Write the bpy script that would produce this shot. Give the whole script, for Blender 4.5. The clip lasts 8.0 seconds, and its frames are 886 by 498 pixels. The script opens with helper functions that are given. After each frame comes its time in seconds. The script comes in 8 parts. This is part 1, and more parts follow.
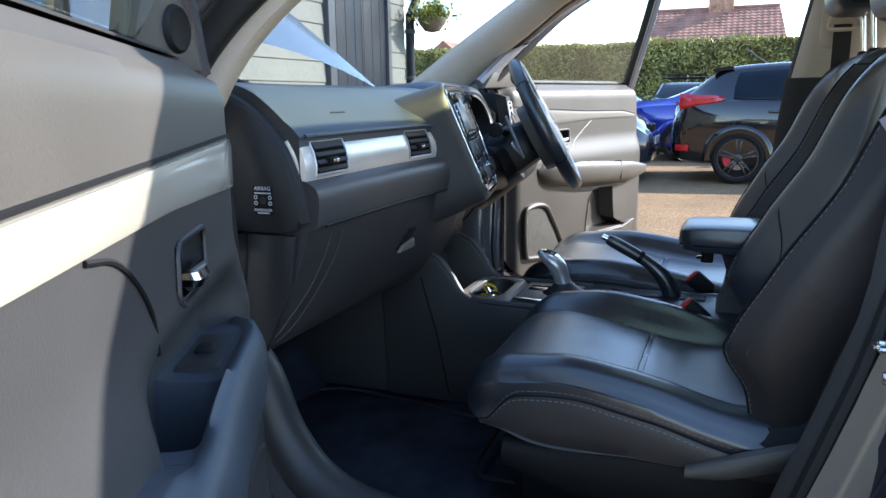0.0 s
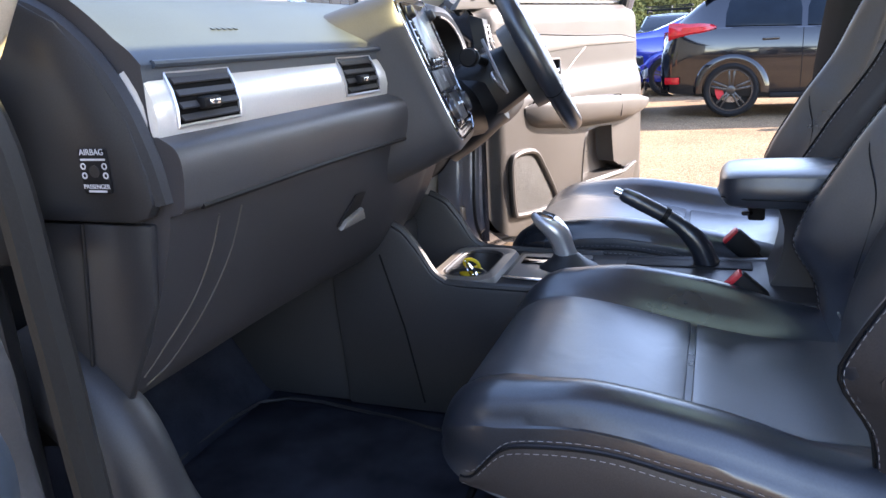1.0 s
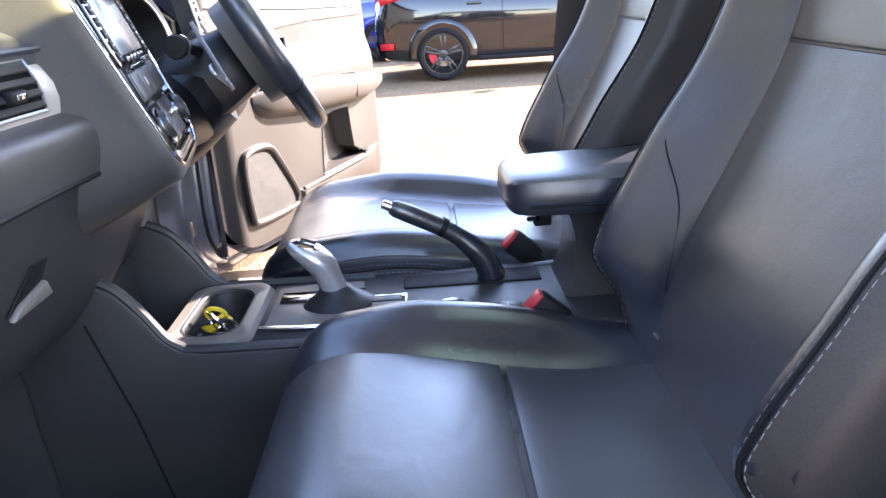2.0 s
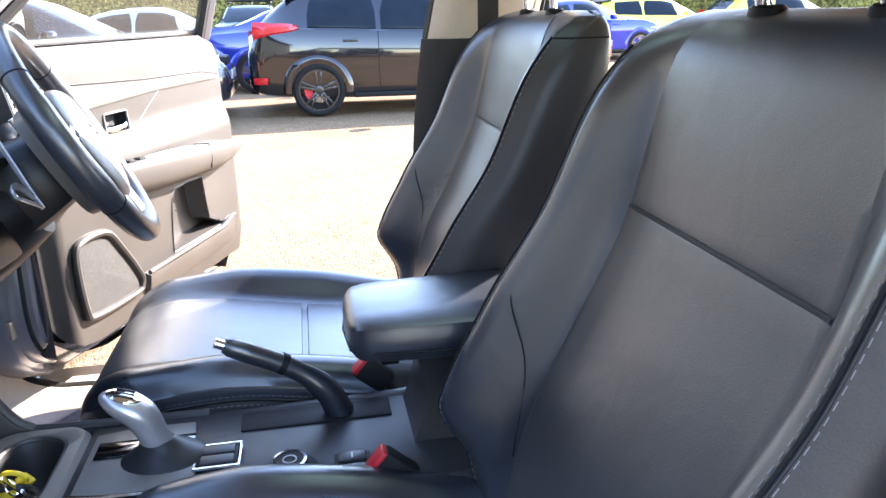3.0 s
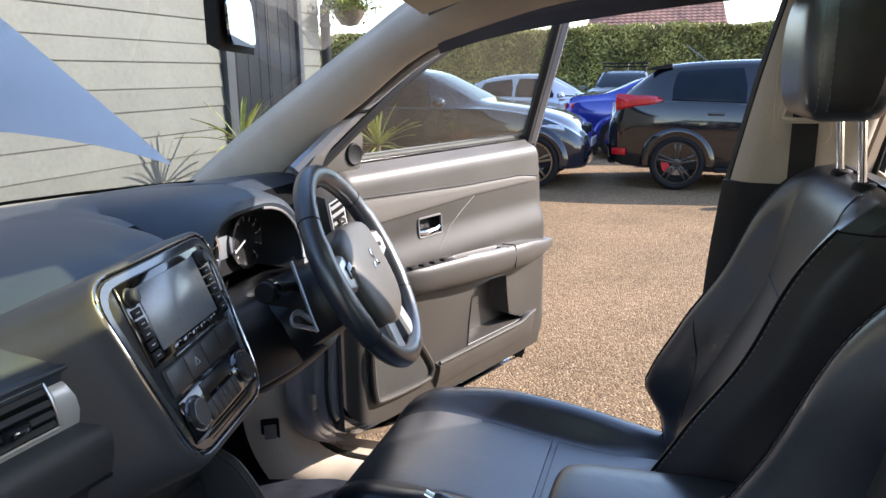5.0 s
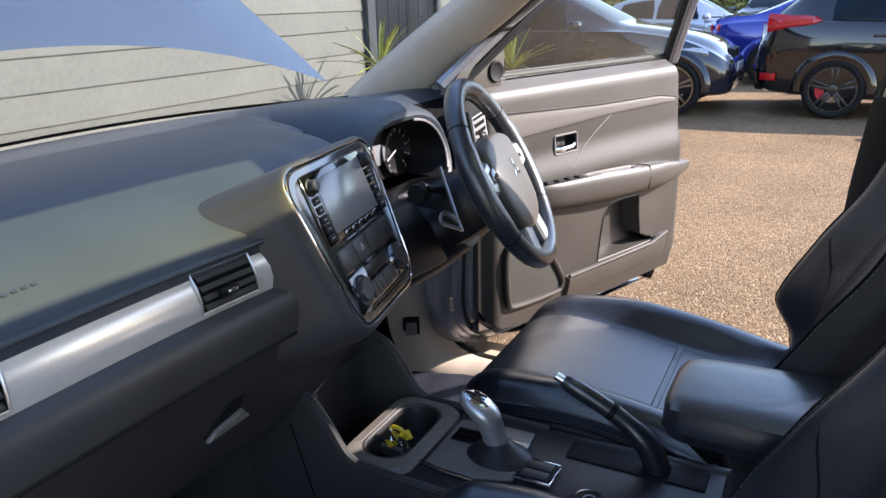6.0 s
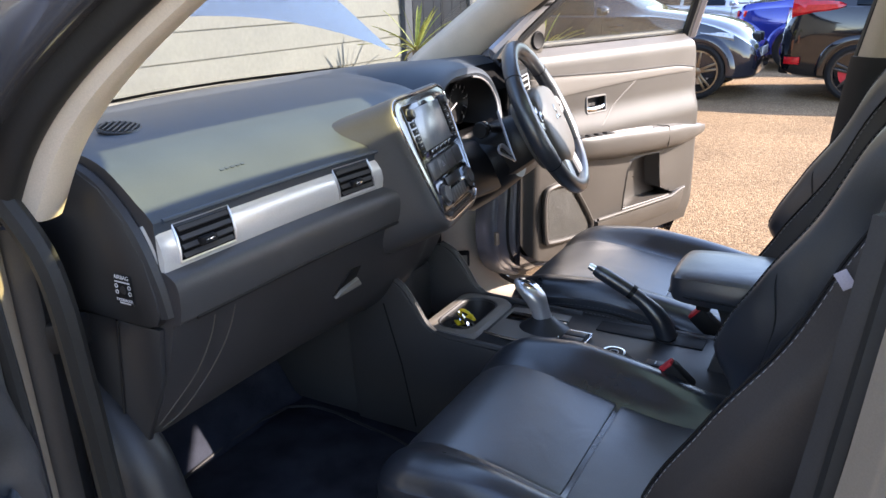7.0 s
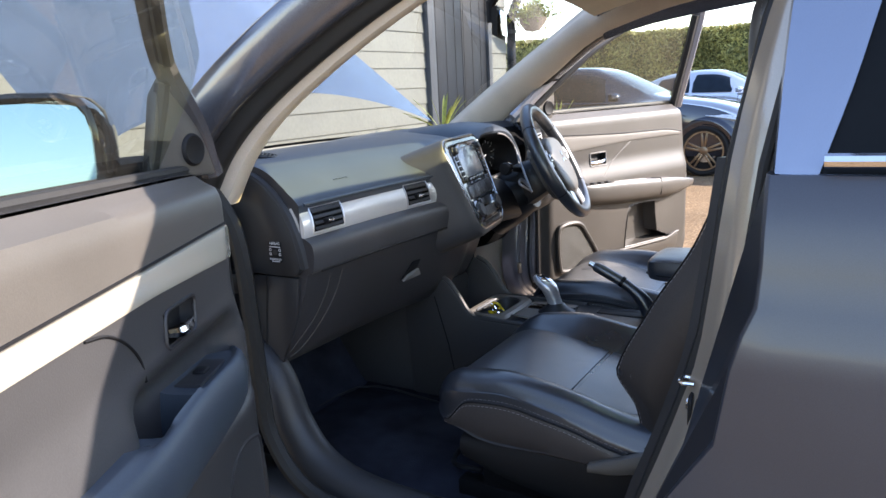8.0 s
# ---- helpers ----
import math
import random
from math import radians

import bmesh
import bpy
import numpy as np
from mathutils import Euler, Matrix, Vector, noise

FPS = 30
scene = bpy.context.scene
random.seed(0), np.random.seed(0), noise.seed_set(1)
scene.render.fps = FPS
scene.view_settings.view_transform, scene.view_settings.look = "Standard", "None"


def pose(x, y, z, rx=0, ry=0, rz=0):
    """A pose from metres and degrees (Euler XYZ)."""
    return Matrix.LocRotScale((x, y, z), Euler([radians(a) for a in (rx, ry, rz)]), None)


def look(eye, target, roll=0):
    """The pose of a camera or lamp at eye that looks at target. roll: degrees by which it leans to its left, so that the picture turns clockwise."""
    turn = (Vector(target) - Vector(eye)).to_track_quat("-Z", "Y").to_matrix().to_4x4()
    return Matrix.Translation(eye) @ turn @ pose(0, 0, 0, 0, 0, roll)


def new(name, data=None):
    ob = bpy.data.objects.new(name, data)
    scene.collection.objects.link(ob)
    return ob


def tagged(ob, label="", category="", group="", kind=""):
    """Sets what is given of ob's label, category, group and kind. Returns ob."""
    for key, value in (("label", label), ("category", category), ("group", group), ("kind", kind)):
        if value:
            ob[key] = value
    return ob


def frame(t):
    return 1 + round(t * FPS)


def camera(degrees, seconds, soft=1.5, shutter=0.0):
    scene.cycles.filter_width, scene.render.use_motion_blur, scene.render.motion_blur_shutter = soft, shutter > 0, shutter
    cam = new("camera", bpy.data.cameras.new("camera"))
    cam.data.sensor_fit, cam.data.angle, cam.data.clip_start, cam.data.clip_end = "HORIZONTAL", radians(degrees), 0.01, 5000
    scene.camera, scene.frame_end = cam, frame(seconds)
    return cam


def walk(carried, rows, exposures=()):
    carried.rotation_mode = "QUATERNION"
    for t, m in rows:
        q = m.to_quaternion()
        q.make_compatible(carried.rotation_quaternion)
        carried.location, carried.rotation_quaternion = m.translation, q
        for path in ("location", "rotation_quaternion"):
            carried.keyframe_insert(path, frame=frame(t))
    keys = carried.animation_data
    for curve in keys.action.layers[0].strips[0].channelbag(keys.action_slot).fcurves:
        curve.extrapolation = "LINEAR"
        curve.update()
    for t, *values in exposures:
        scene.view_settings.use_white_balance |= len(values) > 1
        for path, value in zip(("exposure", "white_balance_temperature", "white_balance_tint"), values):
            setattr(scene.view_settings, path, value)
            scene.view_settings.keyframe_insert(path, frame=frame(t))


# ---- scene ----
cam = camera(61.9, 8.0)
PATH = [
    (0, (-1.738, 0.291, 1.157), (0.086, 1.007, 0.756), -0.8),
    (0.5, (-1.5, 0.329, 1.141), (0.303, 1.067, 0.69), -2.1),
    (1, (-1.332, 0.404, 1.106), (0.471, 1.082, 0.567), -3.4),
    (1.5, (-1.174, 0.492, 1.11), (0.688, 0.868, 0.486), -4.6),
    (2, (-1.069, 0.493, 1.133), (0.816, 0.477, 0.467), -4.0),
    (2.2, (-1.04, 0.486, 1.154), (0.842, 0.34, 0.493), -3.1),
    (3.3, (-0.931, 0.401, 1.303), (0.943, 0.045, 0.703), -1.2),
    (3.5, (-0.917, 0.392, 1.331), (0.961, 0.026, 0.747), -1.1),
    (4, (-0.893, 0.365, 1.381), (1.019, 0.08, 0.868), -0.7),
    (4.5, (-0.867, 0.295, 1.4), (1.077, 0.418, 0.948), -0.2),
    (5, (-0.876, 0.255, 1.412), (0.982, 0.84, 0.955), -0.7),
    (5.2, (-0.873, 0.244, 1.413), (0.935, 0.957, 0.94), -1.4),
    (6.3, (-1.091, 0.228, 1.394), (0.568, 1.126, 0.729), -1.6),
    (6.5, (-1.17, 0.215, 1.391), (0.481, 1.122, 0.719), -1.7),
    (7, (-1.379, 0.121, 1.378), (0.261, 1.056, 0.718), -1.7),
    (7.5, (-1.623, -0.009, 1.351), (0.023, 0.97, 0.775), -2.4),
    (8, (-1.891, -0.118, 1.322), (-0.22, 0.896, 0.897), -2.9),
]
EXPOSURE = [(0, 2.18, 6240, 11), (0.5, 2.53, 6680, 16), (1.0, 3.13, 6920, 23), (1.5, 3.6, 6970, 26), (2.0, 3.76, 6970, 25), (3.3, 3.5, 6670, 18), (3.7, 3.33, 6740, 17), (4.0, 3.06, 6740, 16), (4.5, 2.42, 6830, 17), (5.2, 1.97, 6740, 17), (6.5, 2.2, 6840, 20), (7.0, 2.58, 7080, 20), (7.5, 2.58, 7150, 20), (8.0, 2.38, 6880, 18)]
walk(cam, [(t, look(eye, target, roll)) for t, eye, target, roll in PATH], EXPOSURE)

# ---- light ----
SUN_DIR = Vector((0.56, -0.828, 0.545)).normalized()   # towards the sun
world = bpy.data.worlds.new("sky")
scene.world = world
world.use_nodes = True
wn = world.node_tree.nodes
sky = wn.new("ShaderNodeTexSky")
sky.sky_type = "NISHITA"
sky.sun_disc = False
sky.dust_density, sky.ozone_density = 0.3, 1.6
sky.sun_elevation = math.asin(SUN_DIR.z)
sky.sun_rotation = math.atan2(SUN_DIR.x, SUN_DIR.y)
wn["Background"].inputs["Strength"].default_value = 0.15
world.node_tree.links.new(sky.outputs[0], wn["Background"].inputs["Color"])
sun = new("sun", bpy.data.lights.new("sun", "SUN"))
sun.data.energy = 2.9
sun.data.angle = radians(0.5)
sun.data.color = (1.0, 0.95, 0.87)
sun.matrix_world = look(SUN_DIR * 40, (0, 0, 0))

# ---- helpers of the scene ----
def mesh_of(name, bm, material, smooth=True):
    me = bpy.data.meshes.new(name)
    bmesh.ops.recalc_face_normals(bm, faces=bm.faces)
    bm.to_mesh(me)
    bm.free()
    if smooth:
        for p in me.polygons:
            p.use_smooth = True
        me.set_sharp_from_angle(angle=radians(38))
    if material:
        me.materials.append(material)
    return me


def part(name, bm, material, parent, label="", smooth=True):
    """Links a bmesh as one mesh object under a thing or a part."""
    ob = new(name, mesh_of(name, bm, material, smooth))
    ob.parent = parent
    if label:
        ob["label"] = label
    return ob


def thing(name, label, category, at=None, group="", kind=""):
    ob = new(name)
    ob.empty_display_size = 0.1
    if at is not None:
        ob.matrix_world = at
    return tagged(ob, label, category, group, kind)


def cr(pts, n, closed=False):
    """Catmull-Rom through points, n steps a span."""
    p = np.array(pts, float)
    k = len(p)
    out = []
    spans = k if closed else k - 1
    for i in range(spans):
        if closed:
            a, b, c, d = p[(i - 1) % k], p[i], p[(i + 1) % k], p[(i + 2) % k]
        else:
            b, c = p[i], p[i + 1]
            a = p[i - 1] if i else 2 * b - c
            d = p[i + 2] if i + 2 < k else 2 * c - b
        for j in range(n):
            t = j / n
            out.append(0.5 * (2 * b + (c - a) * t + (2 * a - 5 * b + 4 * c - d) * t * t + (3 * b - a - 3 * c + d) * t**3))
    if not closed:
        out.append(p[-1])
    return np.array(out)


def lerp_rows(xs, rows, x):
    """Rows of numbers, interpolated at x."""
    rows = np.array(rows, float)
    return np.array([np.interp(x, xs, rows[:, i].reshape(-1)) for i in range(rows.shape[1])])


def grid_bm(g, close_u=False, close_v=False, caps=False, bm=None):
    """A skin over a grid of points g[u][v]."""
    bm = bm or bmesh.new()
    vs = [[bm.verts.new(p) for p in row] for row in g]
    nu, nv = len(vs), len(vs[0])
    for i in range(nu if close_u else nu - 1):
        for j in range(nv if close_v else nv - 1):
            q = [vs[i][j], vs[(i + 1) % nu][j], vs[(i + 1) % nu][(j + 1) % nv], vs[i][(j + 1) % nv]]
            try:
                bm.faces.new(q)
            except ValueError:
                pass
    if caps:
        for row in (vs[0], vs[-1]):
            try:
                bm.faces.new(row)
            except ValueError:
                pass
    return bm


def loft(rings, nu=4, nv=3, caps=True):
    """Closed rings of points, smoothed both ways."""
    r = [cr(ring, nv, True) for ring in rings] if nv > 1 else [np.array(q, float) for q in rings]
    r = cr(r, nu) if nu > 1 else np.array(r)
    return grid_bm(r, close_v=True, caps=caps)


def patch(f, us, vs, lift=0.004, depth=0.006):
    """A padded piece lying on the surface f(u, v) -> point, its rim tucked in by depth."""
    us, vs = np.asarray(us, float), np.asarray(vs, float)
    g = []
    e = 1e-4
    for i, u in enumerate(us):
        row = []
        for j, v in enumerate(vs):
            p = np.array(f(u, v), float)
            du = np.array(f(u + e, v)) - np.array(f(u - e, v))
            dv = np.array(f(u, v + e)) - np.array(f(u, v - e))
            n = np.cross(du, dv)
            n /= np.linalg.norm(n) + 1e-12
            edge = min(i, len(us) - 1 - i, j, len(vs) - 1 - j)
            row.append(p + n * ((lift if edge > 1 else lift * 0.75 if edge == 1 else -depth)))
        g.append(row)
    return grid_bm(g)


def edges_in(a, b, n, rim=0.006):
    """n numbers from a to b, with close ones at both ends for a rounded rim."""
    s = 1 if b > a else -1
    inner = np.linspace(a + 2.2 * rim * s, b - 2.2 * rim * s, max(n, 2))
    return np.concatenate([[a, a + rim * 0.7 * s], inner, [b - rim * 0.7 * s, b]])


def box(x0, x1, y0, y1, z0, z1, bevel=0.0, seg=2, bm=None):
    own = bmesh.new()
    bmesh.ops.create_cube(own, size=1)
    for v in own.verts:
        v.co = ((x0 + x1) / 2 + v.co.x * (x1 - x0), (y0 + y1) / 2 + v.co.y * (y1 - y0), (z0 + z1) / 2 + v.co.z * (z1 - z0))
    if bevel:
        bmesh.ops.bevel(own, geom=own.edges[:], offset=bevel, segments=seg, affect="EDGES", profile=0.5)
    return join(bm, own) if bm else own


def join(bm, other):
    """Adds the other bmesh to bm."""
    me = bpy.data.meshes.new("tmp")
    other.to_mesh(me)
    other.free()
    bm.from_mesh(me)
    bpy.data.meshes.remove(me)
    return bm


def moved(bm, m):
    bmesh.ops.transform(bm, matrix=m, verts=bm.verts)
    return bm


def prism(poly, m, depth, bevel=0.0):
    """A flat outline in x, y, drawn out along z by depth, then set by m."""
    bm = bmesh.new()
    f = bm.faces.new([bm.verts.new((x, y, 0)) for x, y in poly])
    ext = bmesh.ops.extrude_face_region(bm, geom=[f])
    bmesh.ops.translate(bm, vec=(0, 0, depth), verts=[v for v in ext["geom"] if isinstance(v, bmesh.types.BMVert)])
    bmesh.ops.recalc_face_normals(bm, faces=bm.faces)
    if bevel:
        bmesh.ops.bevel(bm, geom=bm.edges[:], offset=bevel, segments=2, affect="EDGES", profile=0.5)
    return moved(bm, m)


def rounded(w, h, r, n=5):
    """A rounded rectangle's outline round the origin."""
    out = []
    for cx, cy, a in ((w / 2 - r, h / 2 - r, 0), (-w / 2 + r, h / 2 - r, 90), (-w / 2 + r, -h / 2 + r, 180), (w / 2 - r, -h / 2 + r, 270)):
        for i in range(n + 1):
            t = radians(a + 90 * i / n)
            out.append((cx + r * math.cos(t), cy + r * math.sin(t)))
    return out


def tube(pts, radius, n=8, closed=False, bm=None, flat=1.0):
    """A tube along a line of points; radius may be a list."""
    p = np.array(pts, float)
    k = len(p)
    rad = np.full(k, radius) if np.isscalar(radius) else np.array(radius, float)
    g = []
    side = None
    for i in range(k):
        d = (p[(i + 1) % k] - p[i - 1]) if closed else p[min(i + 1, k - 1)] - p[max(i - 1, 0)]
        d = d / (np.linalg.norm(d) + 1e-12)
        if side is None:
            side = np.cross(d, (0, 0, 1) if abs(d[2]) < 0.9 else (1, 0, 0))
        side = side - d * (side @ d)
        side /= np.linalg.norm(side) + 1e-12
        up = np.cross(d, side)
        g.append([p[i] + rad[i] * (math.cos(a) * side * flat + math.sin(a) * up) for a in np.linspace(0, 2 * math.pi, n, endpoint=False)])
    return grid_bm(g, close_u=closed, close_v=True, caps=not closed, bm=bm)


def disc(r, depth, n=32, bevel=0.0):
    """A round plate along z from 0 to depth."""
    return prism([(r * math.cos(a), r * math.sin(a)) for a in np.linspace(0, 2 * math.pi, n, endpoint=False)], Matrix(), depth, bevel)


def ring(r0, r1, depth, n=32):
    """A flat ring along z from 0 to depth."""
    prof = [(r0, 0), (r1, 0), (r1, depth), (r0, depth)]
    g = [[(r * math.cos(a), r * math.sin(a), z) for r, z in prof] for a in np.linspace(0, 2 * math.pi, n, endpoint=False)]
    return grid_bm(g, close_u=True, close_v=True)


def lathe(prof, n=32):
    """(radius, z) turned round z."""
    g = [[(r * math.cos(a), r * math.sin(a), z) for r, z in prof] for a in np.linspace(0, 2 * math.pi, n, endpoint=False)]
    return grid_bm(g, close_u=True)


def stitches(line, length=0.006, gap=0.004, radius=0.0005, bm=None):
    """Short thread pieces along a line of points."""
    p = np.array(line, float)
    seg = np.linalg.norm(np.diff(p, axis=0), axis=1)
    s = np.r_[0, np.cumsum(seg)]
    bm = bm or bmesh.new()
    at = lambda d: np.array([np.interp(d, s, p[:, i]) for i in range(3)])
    d = 0.0
    while d + length < s[-1]:
        tube([at(d), at(d + length)], radius, 4, bm=bm)
        d += length + gap
    return bm


def smooth(t):
    t = np.clip(t, 0, 1)
    return t * t * (3 - 2 * t)


def glide(x, xs, ys):
    """A smooth curve through a table that never overshoots it."""
    xs, ys = np.asarray(xs, float), np.asarray(ys, float)
    h, d = np.diff(xs), np.diff(ys) / np.diff(xs)
    m = np.r_[d[0], [0.0 if p * q <= 0 else 2 * p * q / (p + q) for p, q in zip(d[:-1], d[1:])], d[-1]]
    x = float(np.clip(x, xs[0], xs[-1]))
    i = min(int(np.searchsorted(xs, x, side="right")) - 1, len(h) - 1)
    t = (x - xs[i]) / h[i]
    return float(ys[i] * (1 + 2 * t) * (1 - t) ** 2 + m[i] * h[i] * t * (1 - t) ** 2 + ys[i + 1] * t * t * (3 - 2 * t) + m[i + 1] * h[i] * t * t * (t - 1))


def frame_to(origin, xdir, ydir):
    """A pose with its x and y along the given directions."""
    x = Vector(xdir).normalized()
    z = x.cross(Vector(ydir)).normalized()
    y = z.cross(x)
    m = Matrix((x, y, z)).transposed().to_4x4()
    m.translation = Vector(origin)
    return m


def words(name, text, size, m, material, parent):
    """Lettering, as a mesh, on the plane x, y of the pose m."""
    cu = bpy.data.curves.new(name, "FONT")
    cu.body, cu.size, cu.extrude, cu.align_x, cu.align_y = text, size, 0.0002, "CENTER", "CENTER"
    tmp = new(name, cu)
    me = bpy.data.meshes.new_from_object(tmp.evaluated_get(bpy.context.evaluated_depsgraph_get()))
    bpy.data.objects.remove(tmp)
    me.transform(m)
    me.materials.clear()
    me.materials.append(material)
    ob = new(name, me)
    ob.parent = parent
    return ob


# ---- materials ----
def mat(name, color, rough=0.5, metal=0.0, var=0.12, scale=6.0, grain=120.0, bump=0.15, dist=0.002, spec=0.5, rvar=0.1, coat=0.0, warm=None, transmission=0.0, per_object=0.0):
    """A painted, moulded or woven surface: colour that wanders at two scales, uneven gloss, fine relief."""
    m = bpy.data.materials.new(name)
    m.use_nodes = True
    t = m.node_tree
    n, link = t.nodes, t.links.new
    b = n["Principled BSDF"]
    co = n.new("ShaderNodeTexCoord")
    big = n.new("ShaderNodeTexNoise")
    big.inputs["Scale"].default_value, big.inputs["Detail"].default_value = scale, 4
    fine = n.new("ShaderNodeTexNoise")
    fine.inputs["Scale"].default_value, fine.inputs["Detail"].default_value = grain, 3
    link(co.outputs["Object"], big.inputs["Vector"])
    link(co.outputs["Object"], fine.inputs["Vector"])
    add = n.new("ShaderNodeMath")
    add.operation = "MULTIPLY_ADD"
    add.inputs[1].default_value = 0.45
    link(fine.outputs["Fac"], add.inputs[0])
    mul = n.new("ShaderNodeMath")
    mul.operation = "MULTIPLY"
    mul.inputs[1].default_value = 0.55
    link(big.outputs["Fac"], mul.inputs[0])
    link(mul.outputs[0], add.inputs[2])
    ramp = n.new("ShaderNodeValToRGB")
    lo = [max(0, c * (1 - 2.2 * var)) for c in color]
    hi = [min(1, c * (1 + 2.2 * var)) for c in color]
    if warm:
        hi = list(warm)
    ramp.color_ramp.elements[0].position, ramp.color_ramp.elements[1].position = 0.3, 0.7
    ramp.color_ramp.elements[0].color, ramp.color_ramp.elements[1].color = (*lo, 1), (*hi, 1)
    link(add.outputs[0], ramp.inputs[0])
    out = ramp.outputs[0]
    if per_object:
        info = n.new("ShaderNodeObjectInfo")
        hsv = n.new("ShaderNodeHueSaturation")
        mr = n.new("ShaderNodeMapRange")
        mr.inputs["To Min"].default_value, mr.inputs["To Max"].default_value = 1 - per_object, 1 + per_object
        link(info.outputs["Random"], mr.inputs["Value"])
        link(mr.outputs[0], hsv.inputs["Value"])
        link(out, hsv.inputs["Color"])
        out = hsv.outputs[0]
    link(out, b.inputs["Base Color"])
    rr = n.new("ShaderNodeMapRange")
    rr.inputs["To Min"].default_value, rr.inputs["To Max"].default_value = max(0.02, rough - rvar), min(1, rough + rvar)
    link(big.outputs["Fac"], rr.inputs["Value"])
    link(rr.outputs[0], b.inputs["Roughness"])
    b.inputs["Metallic"].default_value = metal
    b.inputs["Specular IOR Level"].default_value = spec
    b.inputs["Coat Weight"].default_value = coat
    b.inputs["Coat Roughness"].default_value = 0.04
    if bump:
        bp = n.new("ShaderNodeBump")
        bp.inputs["Strength"].default_value, bp.inputs["Distance"].default_value = bump, dist
        link(fine.outputs["Fac"], bp.inputs["Height"])
        link(bp.outputs[0], b.inputs["Normal"])
    return m


def glass_mat(name, tint, gloss=1.0, rough=0.0, dust=0.0):
    """Thin glass: clear with a tint, with the gloss of its surface."""
    m = bpy.data.materials.new(name)
    m.use_nodes = True
    t = m.node_tree
    n, link = t.nodes, t.links.new
    n.remove(n["Principled BSDF"])
    tr = n.new("ShaderNodeBsdfTransparent")
    tr.inputs[0].default_value = (*tint, 1)
    gl = n.new("ShaderNodeBsdfGlossy")
    gl.inputs["Roughness"].default_value = rough
    lw = n.new("ShaderNodeLayerWeight")
    lw.inputs["Blend"].default_value = 0.5
    pw = n.new("ShaderNodeMath")
    pw.operation = "POWER"
    pw.inputs[1].default_value = 5.0
    link(lw.outputs["Facing"], pw.inputs[0])
    fr = n.new("ShaderNodeMath")
    fr.operation = "MULTIPLY_ADD"
    fr.inputs[1].default_value, fr.inputs[2].default_value = 0.92, 0.075
    link(pw.outputs[0], fr.inputs[0])
    mx = n.new("ShaderNodeMixShader")
    mu = n.new("ShaderNodeMath")
    mu.operation = "MULTIPLY"
    mu.inputs[1].default_value = gloss
    link(fr.outputs[0], mu.inputs[0])
    link(mu.outputs[0], mx.inputs[0])
    link(tr.outputs[0], mx.inputs[1])
    link(gl.outputs[0], mx.inputs[2])
    last = mx
    if dust:
        df = n.new("ShaderNodeBsdfDiffuse")
        df.inputs[0].default_value = (0.55, 0.50, 0.38, 1)
        nz = n.new("ShaderNodeTexNoise")
        nz.inputs["Scale"].default_value, nz.inputs["Detail"].default_value = 3.0, 5
        mr = n.new("ShaderNodeMapRange")
        mr.inputs["To Min"].default_value, mr.inputs["To Max"].default_value = dust * 0.5, dust * 1.5
        link(nz.outputs["Fac"], mr.inputs["Value"])
        last = n.new("ShaderNodeMixShader")
        link(mr.outputs[0], last.inputs[0])
        link(mx.outputs[0], last.inputs[1])
        link(df.outputs[0], last.inputs[2])
    link(last.outputs[0], n["Material Output"].inputs["Surface"])
    return m


M_LEATHER = mat("black_leather", (0.018, 0.022, 0.030), 0.31, spec=1.2, var=0.22, scale=5, grain=420, bump=0.14, dist=0.0008, rvar=0.11)
M_LEATHER_SIDE = mat("black_leatherette", (0.038, 0.034, 0.034), 0.44, var=0.14, scale=4, grain=500, bump=0.2, dist=0.0008)
M_PERF = mat("perforated_leather", (0.047, 0.049, 0.053), 0.37, spec=1.0, var=0.18, scale=5, grain=620, bump=0.16, dist=0.0008, rvar=0.11)


def creases(m, scale, strength, distance, pits=0.0):
    """Soft wear creases, and pin-holes where pits is their count per metre, under the fine grain."""
    t = m.node_tree
    n, link = t.nodes, t.links.new
    co = n.new("ShaderNodeTexCoord")
    wide = n.new("ShaderNodeTexNoise")
    wide.inputs["Scale"].default_value, wide.inputs["Detail"].default_value, wide.inputs["Distortion"].default_value = scale, 2.5, 0.5
    link(co.outputs["Object"], wide.inputs["Vector"])
    b = n.new("ShaderNodeBump")
    b.inputs["Strength"].default_value, b.inputs["Distance"].default_value = strength, distance
    link(wide.outputs["Fac"], b.inputs["Height"])
    if pits:
        cell = n.new("ShaderNodeTexVoronoi")
        cell.inputs["Scale"].default_value, cell.inputs["Randomness"].default_value = pits, 1.0
        link(co.outputs["Object"], cell.inputs["Vector"])
        step = n.new("ShaderNodeMapRange")
        step.inputs["From Min"].default_value, step.inputs["From Max"].default_value = 0.15, 0.35
        link(cell.outputs["Distance"], step.inputs["Value"])
        c = n.new("ShaderNodeBump")
        c.inputs["Strength"].default_value, c.inputs["Distance"].default_value = 0.12, 0.0005
        link(step.outputs[0], c.inputs["Height"])
        link(b.outputs[0], c.inputs["Normal"])
        b = c
    for k in n:
        if k.type == "BUMP" and any(l.to_node.type == "BSDF_PRINCIPLED" for l in k.outputs[0].links):
            link(b.outputs[0], k.inputs["Normal"])
            break


